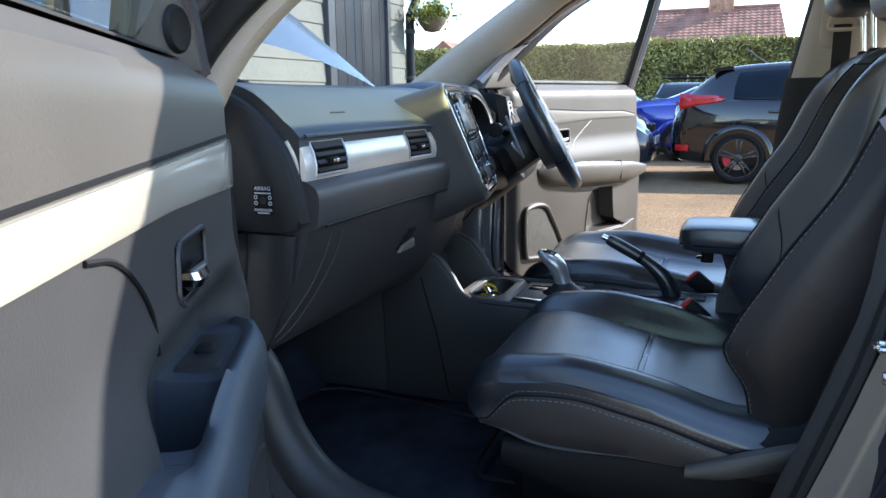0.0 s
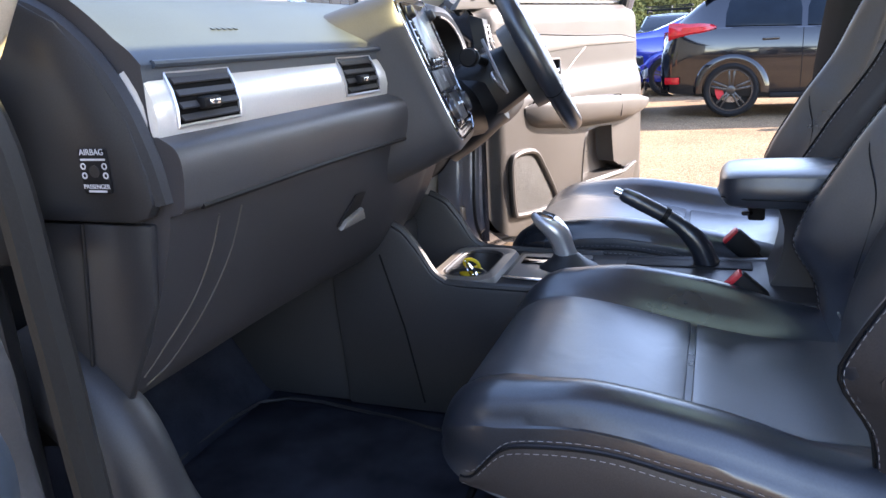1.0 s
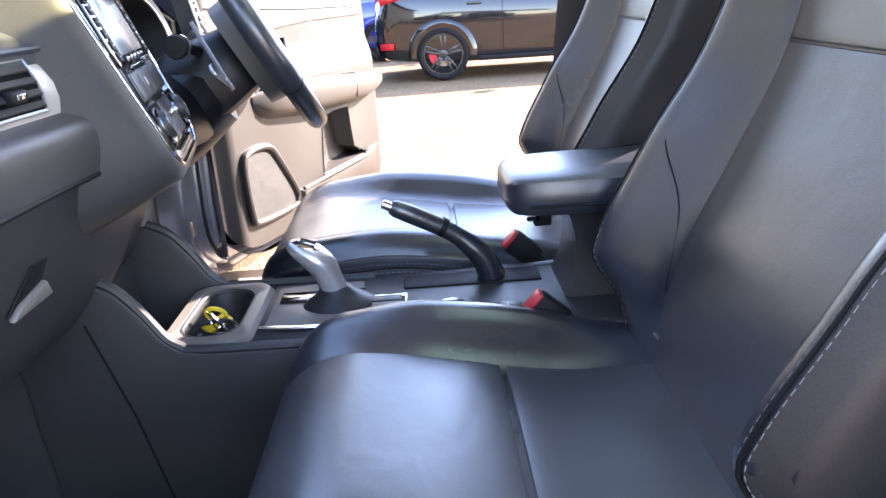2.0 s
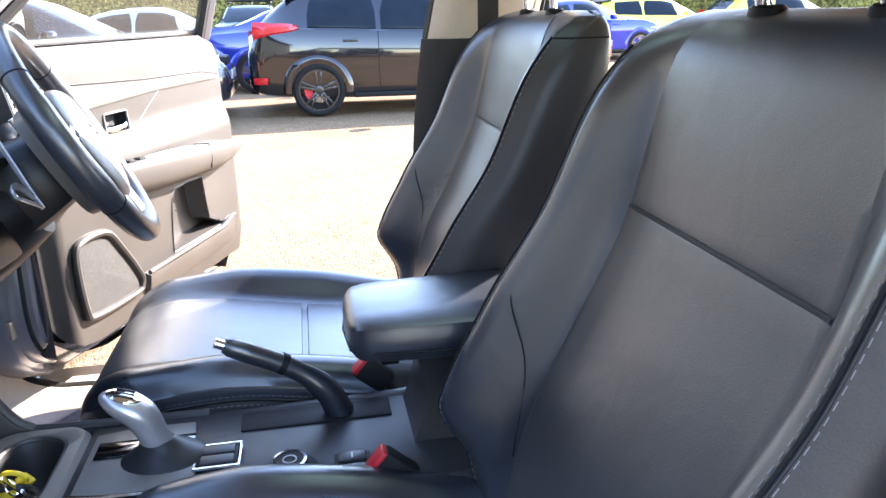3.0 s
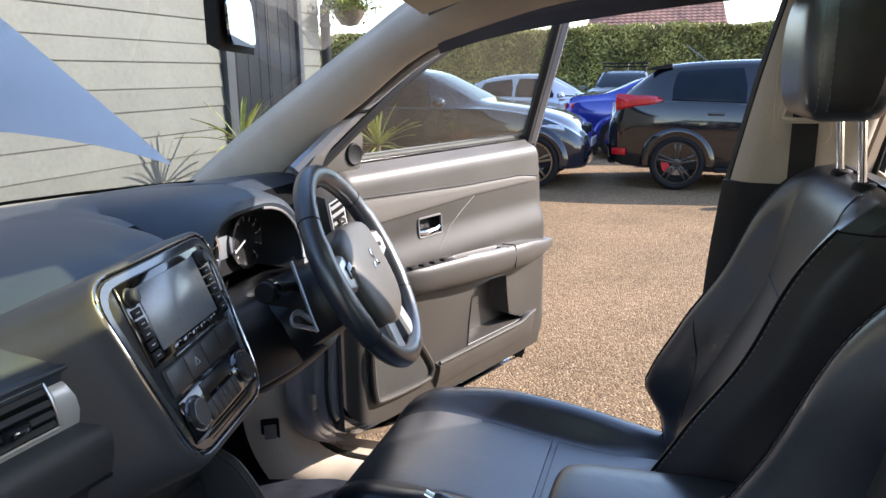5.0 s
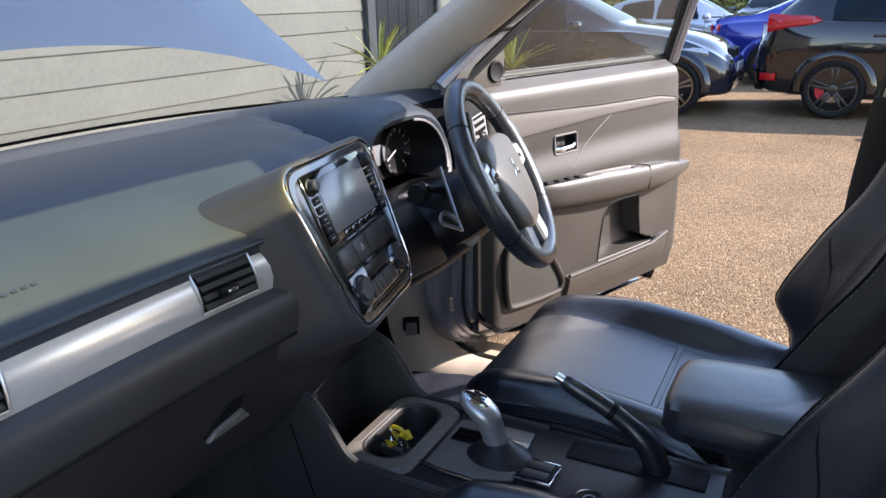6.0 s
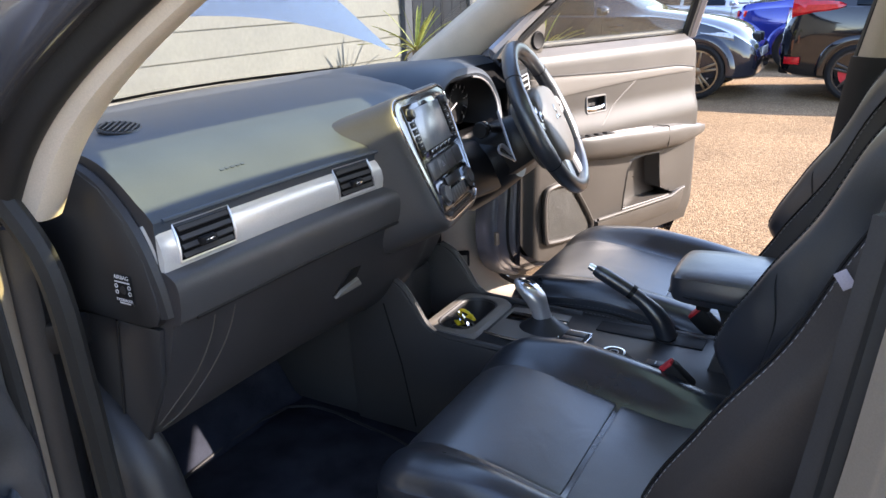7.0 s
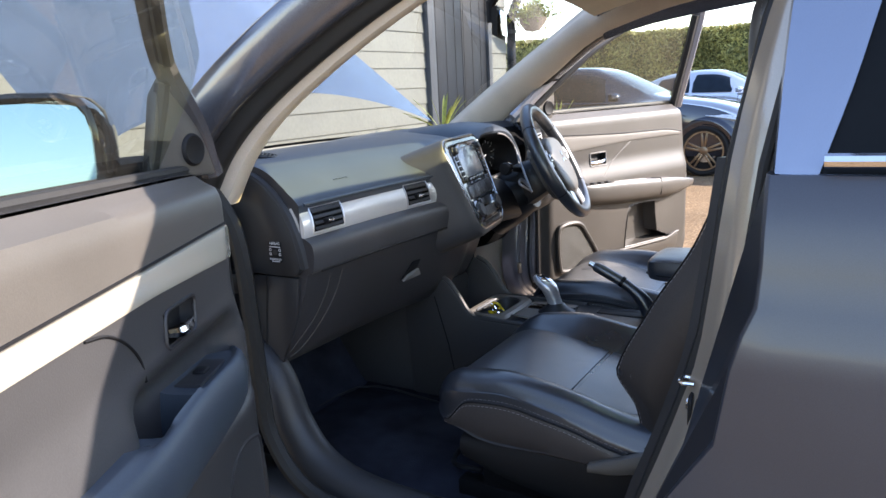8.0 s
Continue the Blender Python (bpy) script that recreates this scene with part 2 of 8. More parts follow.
creases(M_LEATHER, 13, 0.24, 0.006)
creases(M_LEATHER_SIDE, 12, 0.3, 0.006)
M_PAD = mat("smooth_black_leather", (0.042, 0.046, 0.054), 0.34, spec=1.4, var=0.18, scale=5, grain=620, bump=0.16, dist=0.0008, rvar=0.11)
creases(M_PAD, 12, 0.22, 0.006)
creases(M_PERF, 12, 0.20, 0.006, 340)
M_THREAD = mat("grey_thread", (0.24, 0.24, 0.25), 0.8, var=0.1, bump=0)
# blue of the sky reflected through the windscreen is in this base colour
M_DASH = mat("sky_tinted_dash_vinyl", (0.038, 0.050, 0.066), 0.46, spec=0.55, var=0.10, scale=7, grain=600, bump=0.06, dist=0.0006, rvar=0.04)
# same dash vinyl, lighter and warmer for light bounced off the ground
M_ROLL = mat("ground_lit_dash_vinyl", (0.056, 0.055, 0.058), 0.44, spec=0.55, var=0.10, scale=7, grain=600, bump=0.08, dist=0.0006, rvar=0.04)
M_PLASTIC = mat("black_plastic", (0.026, 0.026, 0.028), 0.46, spec=0.4, var=0.12, scale=5, grain=500, bump=0.15, dist=0.0008)
M_DASH_LOW = mat("grained_dash_plastic", (0.036, 0.035, 0.039), 0.5, spec=0.5, var=0.10, scale=6, grain=650, bump=0.2, dist=0.0008, rvar=0.05)
M_PLASTIC_D = mat("matt_black_plastic", (0.009, 0.009, 0.010), 0.6, spec=0.25, var=0.1, grain=300, bump=0.2, dist=0.0008)
M_GLOSS_D = mat("satin_black_trim", (0.008, 0.008, 0.009), 0.38, spec=0.28, var=0.1, scale=4, grain=500, bump=0.06, dist=0.0006, rvar=0.05)
# door plastic darkened and cooled for shade; plain dark plastic elsewhere
M_DOOR_SHADE = mat("dark_shaded_plastic", (0.043, 0.042, 0.043), 0.42, var=0.1, scale=5, grain=400, bump=0.2, dist=0.0008)
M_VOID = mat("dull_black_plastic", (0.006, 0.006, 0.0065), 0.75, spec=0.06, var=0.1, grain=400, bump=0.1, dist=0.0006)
M_GLOSS = mat("piano_black", (0.006, 0.006, 0.007), 0.08, var=0.05, grain=60, bump=0.02, rvar=0.03, coat=0.6)
M_SILVER = mat("silver_trim", (0.56, 0.56, 0.58), 0.30, metal=0.70, var=0.03, scale=3, grain=400, bump=0.0, rvar=0.04)
M_CHROME = mat("chrome", (0.75, 0.75, 0.76), 0.10, metal=1.0, var=0.03, bump=0.02, rvar=0.04)
M_BEIGE = mat("beige_pillar_trim", (0.60, 0.51, 0.41), 0.7, var=0.07, scale=8, grain=500, bump=0.2, dist=0.0008)
M_CLOTH = mat("beige_headliner", (0.64, 0.58, 0.45), 0.95, var=0.06, scale=8, grain=700, bump=0.4, dist=0.001)
M_CARPET = mat("blue_black_carpet", (0.036, 0.040, 0.056), 0.98, var=0.3, scale=12, grain=900, bump=1.0, dist=0.003, spec=0.1)
M_PAINT = mat("titanium_grey_paint", (0.13, 0.13, 0.145), 0.22, metal=0.65, var=0.05, scale=3, grain=900, bump=0.03, rvar=0.04, coat=0.8)
# grey body paint turned pale blue for the sky reflected in it
M_PAINT_HOOD = mat("sky_tinted_hood_paint", (0.30, 0.36, 0.44), 0.21, metal=0.75, var=0.05, scale=3, grain=900, bump=0.01, rvar=0.04, coat=0.6)
M_RUBBER = mat("rubber_seal", (0.012, 0.012, 0.012), 0.62, var=0.1, grain=200, bump=0.2)
M_DOOR = mat("door_vinyl", (0.080, 0.073, 0.065), 0.44, var=0.08, scale=5, grain=550, bump=0.15, dist=0.0008, rvar=0.06)
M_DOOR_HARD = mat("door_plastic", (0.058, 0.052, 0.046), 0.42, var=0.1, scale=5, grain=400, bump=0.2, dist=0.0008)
M_GRILLE = mat("speaker_mesh", (0.048, 0.046, 0.040), 0.6, var=0.1, grain=900, bump=1.0, dist=0.002)
M_RED = mat("red_button", (0.55, 0.02, 0.03), 0.4, var=0.08)
M_YELLOW = mat("yellow_key_tag", (0.75, 0.55, 0.02), 0.45, var=0.1)
M_WHITE = mat("white_print", (0.62, 0.62, 0.64), 0.7, var=0.05, bump=0)
M_TAG = mat("lilac_white_cloth_tag", (0.42, 0.39, 0.45), 0.85, var=0.08, grain=600)
M_BELT = mat("seat_belt_webbing", (0.025, 0.024, 0.024), 0.85, var=0.15, grain=900, bump=0.6)
M_GLASS = glass_mat("clear_glass", (0.93, 0.96, 0.94), 0.8)
M_GLASS_DIRTY = glass_mat("dusty_tinted_glass", (0.70, 0.73, 0.66), 0.9, 0.0, 0.012)
M_STRIP_D = mat("bright_silver_trim", (0.68, 0.67, 0.65), 0.24, metal=0.3, var=0.03, scale=3, grain=400, bump=0.0, rvar=0.04, coat=0.4)
# cream of the warm sun put into the passenger door's silver strip
M_STRIP_L = mat("sun_cream_silver_trim", (0.52, 0.485, 0.40), 0.20, metal=0.3, var=0.03, scale=3, grain=400, bump=0.0, rvar=0.04, coat=0.5)
# same silver trim, darkened to offset the sun on the driver's door
M_STRIP_R = mat("toned_down_silver_trim", (0.15, 0.138, 0.122), 0.5, metal=0.1, var=0.05, scale=5, grain=500, bump=0.05, dist=0.0006, rvar=0.04)
M_SATIN = mat("satin_grey_trim", (0.20, 0.19, 0.18), 0.38, var=0.08, grain=500, bump=0.2, dist=0.0006)
M_MIRROR = mat("blue_tinted_mirror", (0.26, 0.37, 0.43), 0.02, metal=1.0, var=0.01, bump=0, rvar=0.01)
M_MIRROR_IN = mat("clear_mirror", (0.62, 0.74, 0.84), 0.02, metal=1.0, var=0.01, bump=0, rvar=0.01)
# body paint darkened for the shaded passenger side
M_PAINT_SHADE = mat("shaded_body_paint", (0.046, 0.050, 0.062), 0.30, metal=0.1, var=0.12, scale=2, grain=900, bump=0.02, rvar=0.08, coat=0.12)
# tan of the reflected ground mixed into the grey jamb paint
M_JAMB = mat("ground_tinted_jamb_paint", (0.38, 0.32, 0.255), 0.20, metal=0.35, var=0.05, scale=3, grain=600, bump=0.02, rvar=0.05, coat=0.6)
# piano black lightened to grey for the sky reflected in it
M_BEZEL = mat("sky_lit_gloss_black", (0.10, 0.105, 0.118), 0.12, metal=0.6, var=0.04, bump=0, rvar=0.03, coat=0.3)
# dark screen lightened to carry the pale silvery reflection on it
M_SCREEN = mat("lcd_screen_sheen", (0.20, 0.215, 0.24), 0.22, spec=1.0, var=0.05, bump=0, rvar=0.03)
M_ADDED_ROOF_GLASS = glass_mat("added_green_roof_glass", (0.92, 0.93, 0.52), 0.8)
M_PRIVACY = mat("privacy_glass", (0.008, 0.009, 0.010), 0.10, spec=0.08, var=0.05, bump=0, rvar=0.02)
M_CONSOLE = mat("satin_taupe_plastic", (0.17, 0.155, 0.14), 0.36, spec=0.6, var=0.08, scale=6, grain=500, bump=0.08, dist=0.0006)
# body paint lightened for the sky reflected in the driver's door frame
M_FRAME = mat("sky_lit_frame_paint", (0.36, 0.36, 0.39), 0.26, metal=0.5, var=0.05, scale=3, grain=900, bump=0.02, rvar=0.04, coat=0.5)
M_GLASS_VEIL = glass_mat("sunlit_dusty_glass", (0.80, 0.82, 0.74), 0.9, 0.0, 0.05)
# sky reflection put into the sash paint as pale blue
M_SASH = mat("sky_reflection_sash_paint", (0.24, 0.27, 0.34), 0.26, metal=0.7, var=0.05, scale=3, grain=900, bump=0.02, rvar=0.04, coat=0.5)

# ---- ground, building, hedge and distance ----


def ground_mat():
    """Tar and chip: single stones in pale, tan and dark tones, with worn tracks."""
    m = bpy.data.materials.new("tar_and_chip")
    m.use_nodes = True
    n, link = m.node_tree.nodes, m.node_tree.links.new
    b = n["Principled BSDF"]
    co = n.new("ShaderNodeTexCoord")
    chips = n.new("ShaderNodeTexVoronoi")
    chips.inputs["Scale"].default_value = 95
    link(co.outputs["Object"], chips.inputs["Vector"])
    tone = n.new("ShaderNodeValToRGB")
    e = tone.color_ramp.elements
    e[0].position, e[0].color = 0.0, (0.13, 0.082, 0.045, 1)
    e[1].position, e[1].color = 1.0, (0.40, 0.29, 0.17, 1)
    for p, c in ((0.35, (0.21, 0.130, 0.066, 1)), (0.7, (0.27, 0.170, 0.088, 1))):
        k = e.new(p)
        k.color = c
    sep = n.new("ShaderNodeSeparateColor")
    link(chips.outputs["Color"], sep.inputs[0])
    link(sep.outputs[0], tone.inputs[0])
    wear = n.new("ShaderNodeTexNoise")
    wear.inputs["Scale"].default_value, wear.inputs["Detail"].default_value = 0.9, 6
    link(co.outputs["Object"], wear.inputs["Vector"])
    mr = n.new("ShaderNodeMapRange")
    mr.inputs["From Min"].default_value, mr.inputs["From Max"].default_value = 0.3, 0.7
    mr.inputs["To Min"].default_value, mr.inputs["To Max"].default_value = 0.78, 1.18
    link(wear.outputs["Fac"], mr.inputs["Value"])
    hsv = n.new("ShaderNodeHueSaturation")
    hsv.inputs["Saturation"].default_value = 0.98
    link(tone.outputs[0], hsv.inputs["Color"])
    link(mr.outputs[0], hsv.inputs["Value"])
    link(hsv.outputs[0], b.inputs["Base Color"])
    b.inputs["Roughness"].default_value = 0.93
    b.inputs["Specular IOR Level"].default_value = 0.25
    bp = n.new("ShaderNodeBump")
    bp.inputs["Strength"].default_value, bp.inputs["Distance"].default_value = 0.8, 0.008
    link(chips.outputs["Distance"], bp.inputs["Height"])
    bp.invert = True
    link(bp.outputs[0], b.inputs["Normal"])
    return m


M_GROUND = ground_mat()
M_BOARD = mat("sage_cream_board_paint", (0.112, 0.115, 0.098), 0.6, var=0.10, scale=1.4, grain=30, bump=0.25, dist=0.003, per_object=0.06)
M_DARKPAINT = mat("charcoal_paint", (0.012, 0.014, 0.018), 0.5, spec=0.15, var=0.15, scale=2, grain=60, bump=0.15)
M_DARKTRIM = mat("charcoal_corner_board", (0.055, 0.060, 0.068), 0.5, spec=0.2, var=0.12, scale=3, grain=60, bump=0.15)
M_TILE = mat("red_brown_roof_tile", (0.26, 0.13, 0.095), 0.85, var=0.3, scale=1.2, grain=14, bump=0.4, dist=0.02)
M_BRICK = mat("chimney_brick", (0.36, 0.20, 0.14), 0.9, var=0.25, scale=3, grain=12, bump=0.5, dist=0.02)
M_LEAF = mat("hedge_leaves", (0.27, 0.255, 0.085), 0.7, var=0.45, scale=1.3, grain=9, bump=0, spec=0.3)
M_LEAF_DK = mat("hedge_core_shade", (0.085, 0.092, 0.034), 0.9, var=0.4, scale=2, grain=9, bump=0)
M_PALM = mat("yucca_leaf", (0.22, 0.25, 0.055), 0.5, var=0.3, scale=4, grain=30, bump=0.1)
M_POT = mat("terracotta_pot", (0.30, 0.14, 0.08), 0.85, var=0.15)

bm = bmesh.new()
g = [[(x, y, 0.012 * math.sin(x * 0.7 + y * 0.4) if 2 < math.hypot(x, y) < 60 else 0.0) for y in (-2600, -600, -150, -60, -30, -15, -8, -4, 0, 4, 8, 15, 30, 60, 150, 600, 2600)]
     for x in (-2600, -600, -150, -60, -30, -15, -8, -4, 0, 4, 8, 15, 30, 60, 150, 600, 2600)]
ground = part("ground", grid_bm(g), M_GROUND, None)
tagged(ground, "tan tar-and-chip car park surface, sunlit and worn", "ground", kind="structure")

# The timber building that the car faces: its wall lies along x at y = 4.4.
WALL_Y = 4.4
wall = part("wall_north", box(-9.0, 7.47, WALL_Y + 0.03, WALL_Y + 0.25, 0, 3.75), M_DARKPAINT, None, smooth=False)
tagged(wall, "timber wall clad in sage-cream weatherboards", "wall", kind="structure")


def board_mesh(length):
    """A feathered board: thick lower edge, thin upper edge."""
    bm = bmesh.new()
    h = 0.225
    prof = [(0.0, 0.0), (-0.024, 0.0), (-0.026, 0.006), (-0.012, h), (0.0, h)]
    grid_bm([[(x, y, z) for y, z in prof] for x in (0, length * 0.33, length * 0.66, length)], close_v=True, caps=True, bm=bm)
    return mesh_of("board", bm, M_BOARD, False)


long_board, short_board = board_mesh(7.0), board_mesh(0.52)
for i in range(18):
    z = 0.161 + i * 0.197
    for me, x0 in ((long_board, -8.63), (long_board, -1.61), (short_board, 6.95)):
        o = new("board", me)
        o.parent = wall
        o.location = (x0 + 0.006 * ((i * 7) % 3), WALL_Y + 0.028, z + 0.002 * ((i * 5) % 4 - 1.5))
        o.rotation_euler = (0, 0.0012 * ((i * 3) % 5 - 2), 0)

entrance = thing("double_door", "charcoal painted double doors set into the timber wall", "door", kind="structure")
part("leaf", box(5.54, 6.22, WALL_Y - 0.01, WALL_Y + 0.028, 0.06, 2.7, 0.006), M_DARKPAINT, entrance)
part("leaf", box(6.23, 6.86, WALL_Y - 0.01, WALL_Y + 0.028, 0.06, 2.7, 0.006), M_DARKPAINT, entrance)
part("frame", box(5.40, 5.54, WALL_Y - 0.05, WALL_Y + 0.029, 0, 3.74, 0.006), M_DARKTRIM, entrance)
part("frame", box(6.86, 6.95, WALL_Y - 0.05, WALL_Y + 0.029, 0, 3.74, 0.006), M_DARKTRIM, entrance)
part("lintel", box(5.54, 6.86, WALL_Y - 0.05, WALL_Y + 0.029, 2.71, 2.87, 0.006), M_DARKTRIM, entrance)
for i in range(6):
    part("panel_groove", box(5.62 + 0.215 * i, 5.628 + 0.215 * i, WALL_Y - 0.014, WALL_Y - 0.009, 0.1, 2.55), M_PLASTIC_D, entrance, smooth=False)

pipe = thing("downpipe", "black cast downpipe on the corner of the building", "pipe")
part("shaft", tube(cr([(7.59, WALL_Y - 0.02, 0), (7.59, WALL_Y - 0.02, 2.02), (7.64, WALL_Y - 0.02, 2.25), (7.84, WALL_Y - 0.02, 2.48), (7.90, WALL_Y - 0.02, 2.7), (7.90, WALL_Y - 0.02, 3.7)], 5), 0.06, 12), M_DARKPAINT, pipe)
for z in (0.5, 1.4, 2.0):
    part("bracket", moved(ring(0.055, 0.072, 0.05), Matrix.Translation((7.59, WALL_Y - 0.02, z))), M_DARKTRIM, pipe)
part("bracket_plate", box(7.45, 7.66, WALL_Y, WALL_Y + 0.03, 1.42, 1.44), M_DARKTRIM, pipe)
roof = part("building_roof", box(-9.3, 8.1, WALL_Y - 0.42, WALL_Y + 5, 3.75, 3.87, 0.01), M_DARKTRIM, None)
tagged(roof, "dark eaves board of the timber building", "roof", kind="structure")
part("side_wall", box(7.24, 7.465, WALL_Y + 0.251, WALL_Y + 5, 0, 3.74), M_BOARD, wall, smooth=False)


def leaf_cloud(points, size, rng, droop=0.0, long=1.4):
    """Small leaf blades, one at each point, turned at random."""
    n = len(points)
    a = rng.normal(size=(n, 3))
    a /= np.linalg.norm(a, axis=1, keepdims=True)
    a[:, 2] -= droop
    b = np.cross(a, rng.normal(size=(n, 3)))
    b /= np.linalg.norm(b, axis=1, keepdims=True) + 1e-9
    s = size * rng.uniform(0.6, 1.4, (n, 1))
    v = np.stack([points - a * s * long, points + b * s * 0.5, points + a * s * long, points - b * s * 0.5], 1).reshape(-1, 3)
    f = np.arange(4 * n).reshape(-1, 4)
    return v, f


def leaf_object(name, v, f, material, parent=None):
    me = bpy.data.meshes.new(name)
    me.from_pydata(v.tolist(), [], f.tolist())
    me.materials.append(material)
    ob = new(name, me)
    ob.parent = parent
    return ob


rng = np.random.default_rng(4)
# The clipped hedge along the far side of the car park.
HX, HH = 23.0, 2.80
# core in darkened leaf colour, for the shade between the leaves
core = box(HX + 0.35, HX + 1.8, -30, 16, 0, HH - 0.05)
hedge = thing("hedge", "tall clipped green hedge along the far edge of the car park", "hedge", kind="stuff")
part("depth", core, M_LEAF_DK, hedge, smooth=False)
n = 110000
y = rng.uniform(-30, 16, n)
z = rng.uniform(0.1, HH, n)
top = 0.04 * np.sin(y * 0.9) + 0.03 * np.sin(y * 2.3 + 1) + 0.025 * np.sin(y * 5.1)
bulge = 0.13 * np.sin(y * 1.4 + z * 1.1) + 0.10 * np.sin(y * 3.7 - z * 2.3)
x = HX + 0.15 + bulge + rng.normal(0, 0.10, n)
k = rng.random(n) < 0.20
z = np.where(k, HH + top + rng.normal(0, 0.03, n), z)
x = np.where(k, HX + rng.uniform(0, 1.8, n), x)
z = np.minimum(z, HH + top + 0.06)
v, f = leaf_cloud(np.stack([x, y, z], 1), 0.048, rng)
leaf_object("leaves", v, f, M_LEAF, hedge)

# The house behind the hedge: brick walls, tiled roof, chimney.
hx, hy0, hy1 = 40.0, -1.95, 5.15
house = thing("house", "brick house with a red-brown tiled roof behind the hedge", "house")
part("wall", box(hx, hx + 7, hy0 + 0.3, hy1 - 0.3, 0, 3.55), M_BRICK, house, smooth=False)
g = []
rows = 13
for i in range(rows + 1):
    for d in (0.0, 0.04):
        s = min(1.0, max(0.0, (i + (0 if d else 0)) / rows))
        g.append([(hx - 0.4 + 3.9 * s, yy, 3.5 + 2.25 * s + d + 0.012 * math.sin(yy * 21)) for yy in np.linspace(hy0 + 0.35 * s, hy1 - 0.35 * s, 110)])
tiles = grid_bm(g)
part("roof_slope", tiles, M_TILE, house, smooth=False)
part("roof_back", prism([(0, 0), (3.9, 2.25), (7.8, 0)], frame_to((hx - 0.4, hy1 - 0.35, 3.46), (1, 0, 0), (0, 0, 1)), hy1 - hy0 - 0.7), M_TILE, house, smooth=False)
part("ridge", tube([(hx + 3.5, hy0 + 0.35, 5.78), (hx + 3.5, hy1 - 0.35, 5.78)], 0.11, 8), M_TILE, house)
part("chimney", box(hx + 3.1, hx + 3.9, 0.72, 2.02, 5.3, 7.0, 0.02), M_BRICK, house)
part("chimney_pot", moved(lathe([(0.12, 0), (0.15, 0.05), (0.12, 0.1), (0.11, 0.42), (0.14, 0.46), (0.10, 0.46)], 14), Matrix.Translation((hx + 3.5, 1.05, 6.99))), M_TILE, house)
part("chimney_pot", moved(lathe([(0.12, 0), (0.15, 0.05), (0.12, 0.1), (0.11, 0.42), (0.14, 0.46), (0.10, 0.46)], 14), Matrix.Translation((hx + 3.5, 1.65, 6.99))), M_TILE, house)
gable = thing("house", "small gabled roof of a house far behind the hedge", "house")
part("wall", box(46, 50, 17.2, 20.2, 0, 3.4), M_BRICK, gable, smooth=False)
part("roof", prism([(-1.9, 0), (0, 1.5), (1.9, 0)], frame_to((45.6, 18.7, 3.4), (0, 1, 0), (0, 0, 1)), 5), M_TILE, gable, smooth=False)


def tree(name, x, y, h, spread, seed, label, bare=False):
    r = np.random.default_rng(seed)
    t = thing(name, label, "tree")
    trunk = bmesh.new()
    tube([(x, y, 0), (x + 0.1, y, h * 0.25), (x, y + 0.1, h * 0.5), (x + 0.1, y, h * 0.85)], [0.22, 0.17, 0.12, 0.03], 8, bm=trunk)
    tips = []
    for i in range(34):
        z0 = h * r.uniform(0.25, 0.8)
        a = r.uniform(0, 6.28)
        l = spread * r.uniform(0.5, 1.0) * (1.1 - 0.5 * z0 / h)
        p0 = np.array((x, y, z0))
        p1 = p0 + (math.cos(a) * l * 0.5, math.sin(a) * l * 0.5, l * 0.35)
        p2 = p0 + (math.cos(a) * l, math.sin(a) * l, l * r.uniform(0.3, 0.9))
        tube([p0, p1, p2], [0.06, 0.035, 0.01], 5, bm=trunk)
        tips += [p1, (p1 + p2) / 2, p2]
        for j in range(5):
            b = p1 + (p2 - p1) * r.uniform(0, 1)
            q = b + r.normal(0, 0.32 * spread / 2, 3) + (0, 0, 0.25)
            tube([b, (b + q) / 2 + r.normal(0, 0.05, 3), q], [0.018, 0.012, 0.005], 4, bm=trunk)
            tips.append(q)
    part("trunk", trunk, M_BARK, t)
    tips = np.array(tips)
    k = 5 if bare else 30
    pts = np.repeat(tips, k, 0) + r.normal(0, 0.26 if not bare else 0.35, (len(tips) * k, 3))
    v, f = leaf_cloud(pts, 0.06, r)
    leaf_object("crown", v, f, M_TWIG, t)
    return t


M_BARK = mat("bark", (0.16, 0.12, 0.085), 0.9, var=0.3, scale=3, grain=40, bump=0.6, dist=0.01)
M_TWIG = mat("spring_leaves", (0.17, 0.16, 0.055), 0.7, var=0.4, scale=2, grain=9, bump=0)
tree("tree", 26.5, -13.5, 6.2, 2.6, 3, "young tree with thin spring leaves by the hedge")
tree("tree", 27.5, -17.5, 7.0, 3.0, 5, "young tree with thin spring leaves by the hedge")
tree("tree", 28.0, -22.0, 6.5, 3.0, 8, "young tree with thin spring leaves by the hedge")
tree("tree", -38.0, -30.0, 7.5, 3.0, 12, "bare tree across the car park", True)


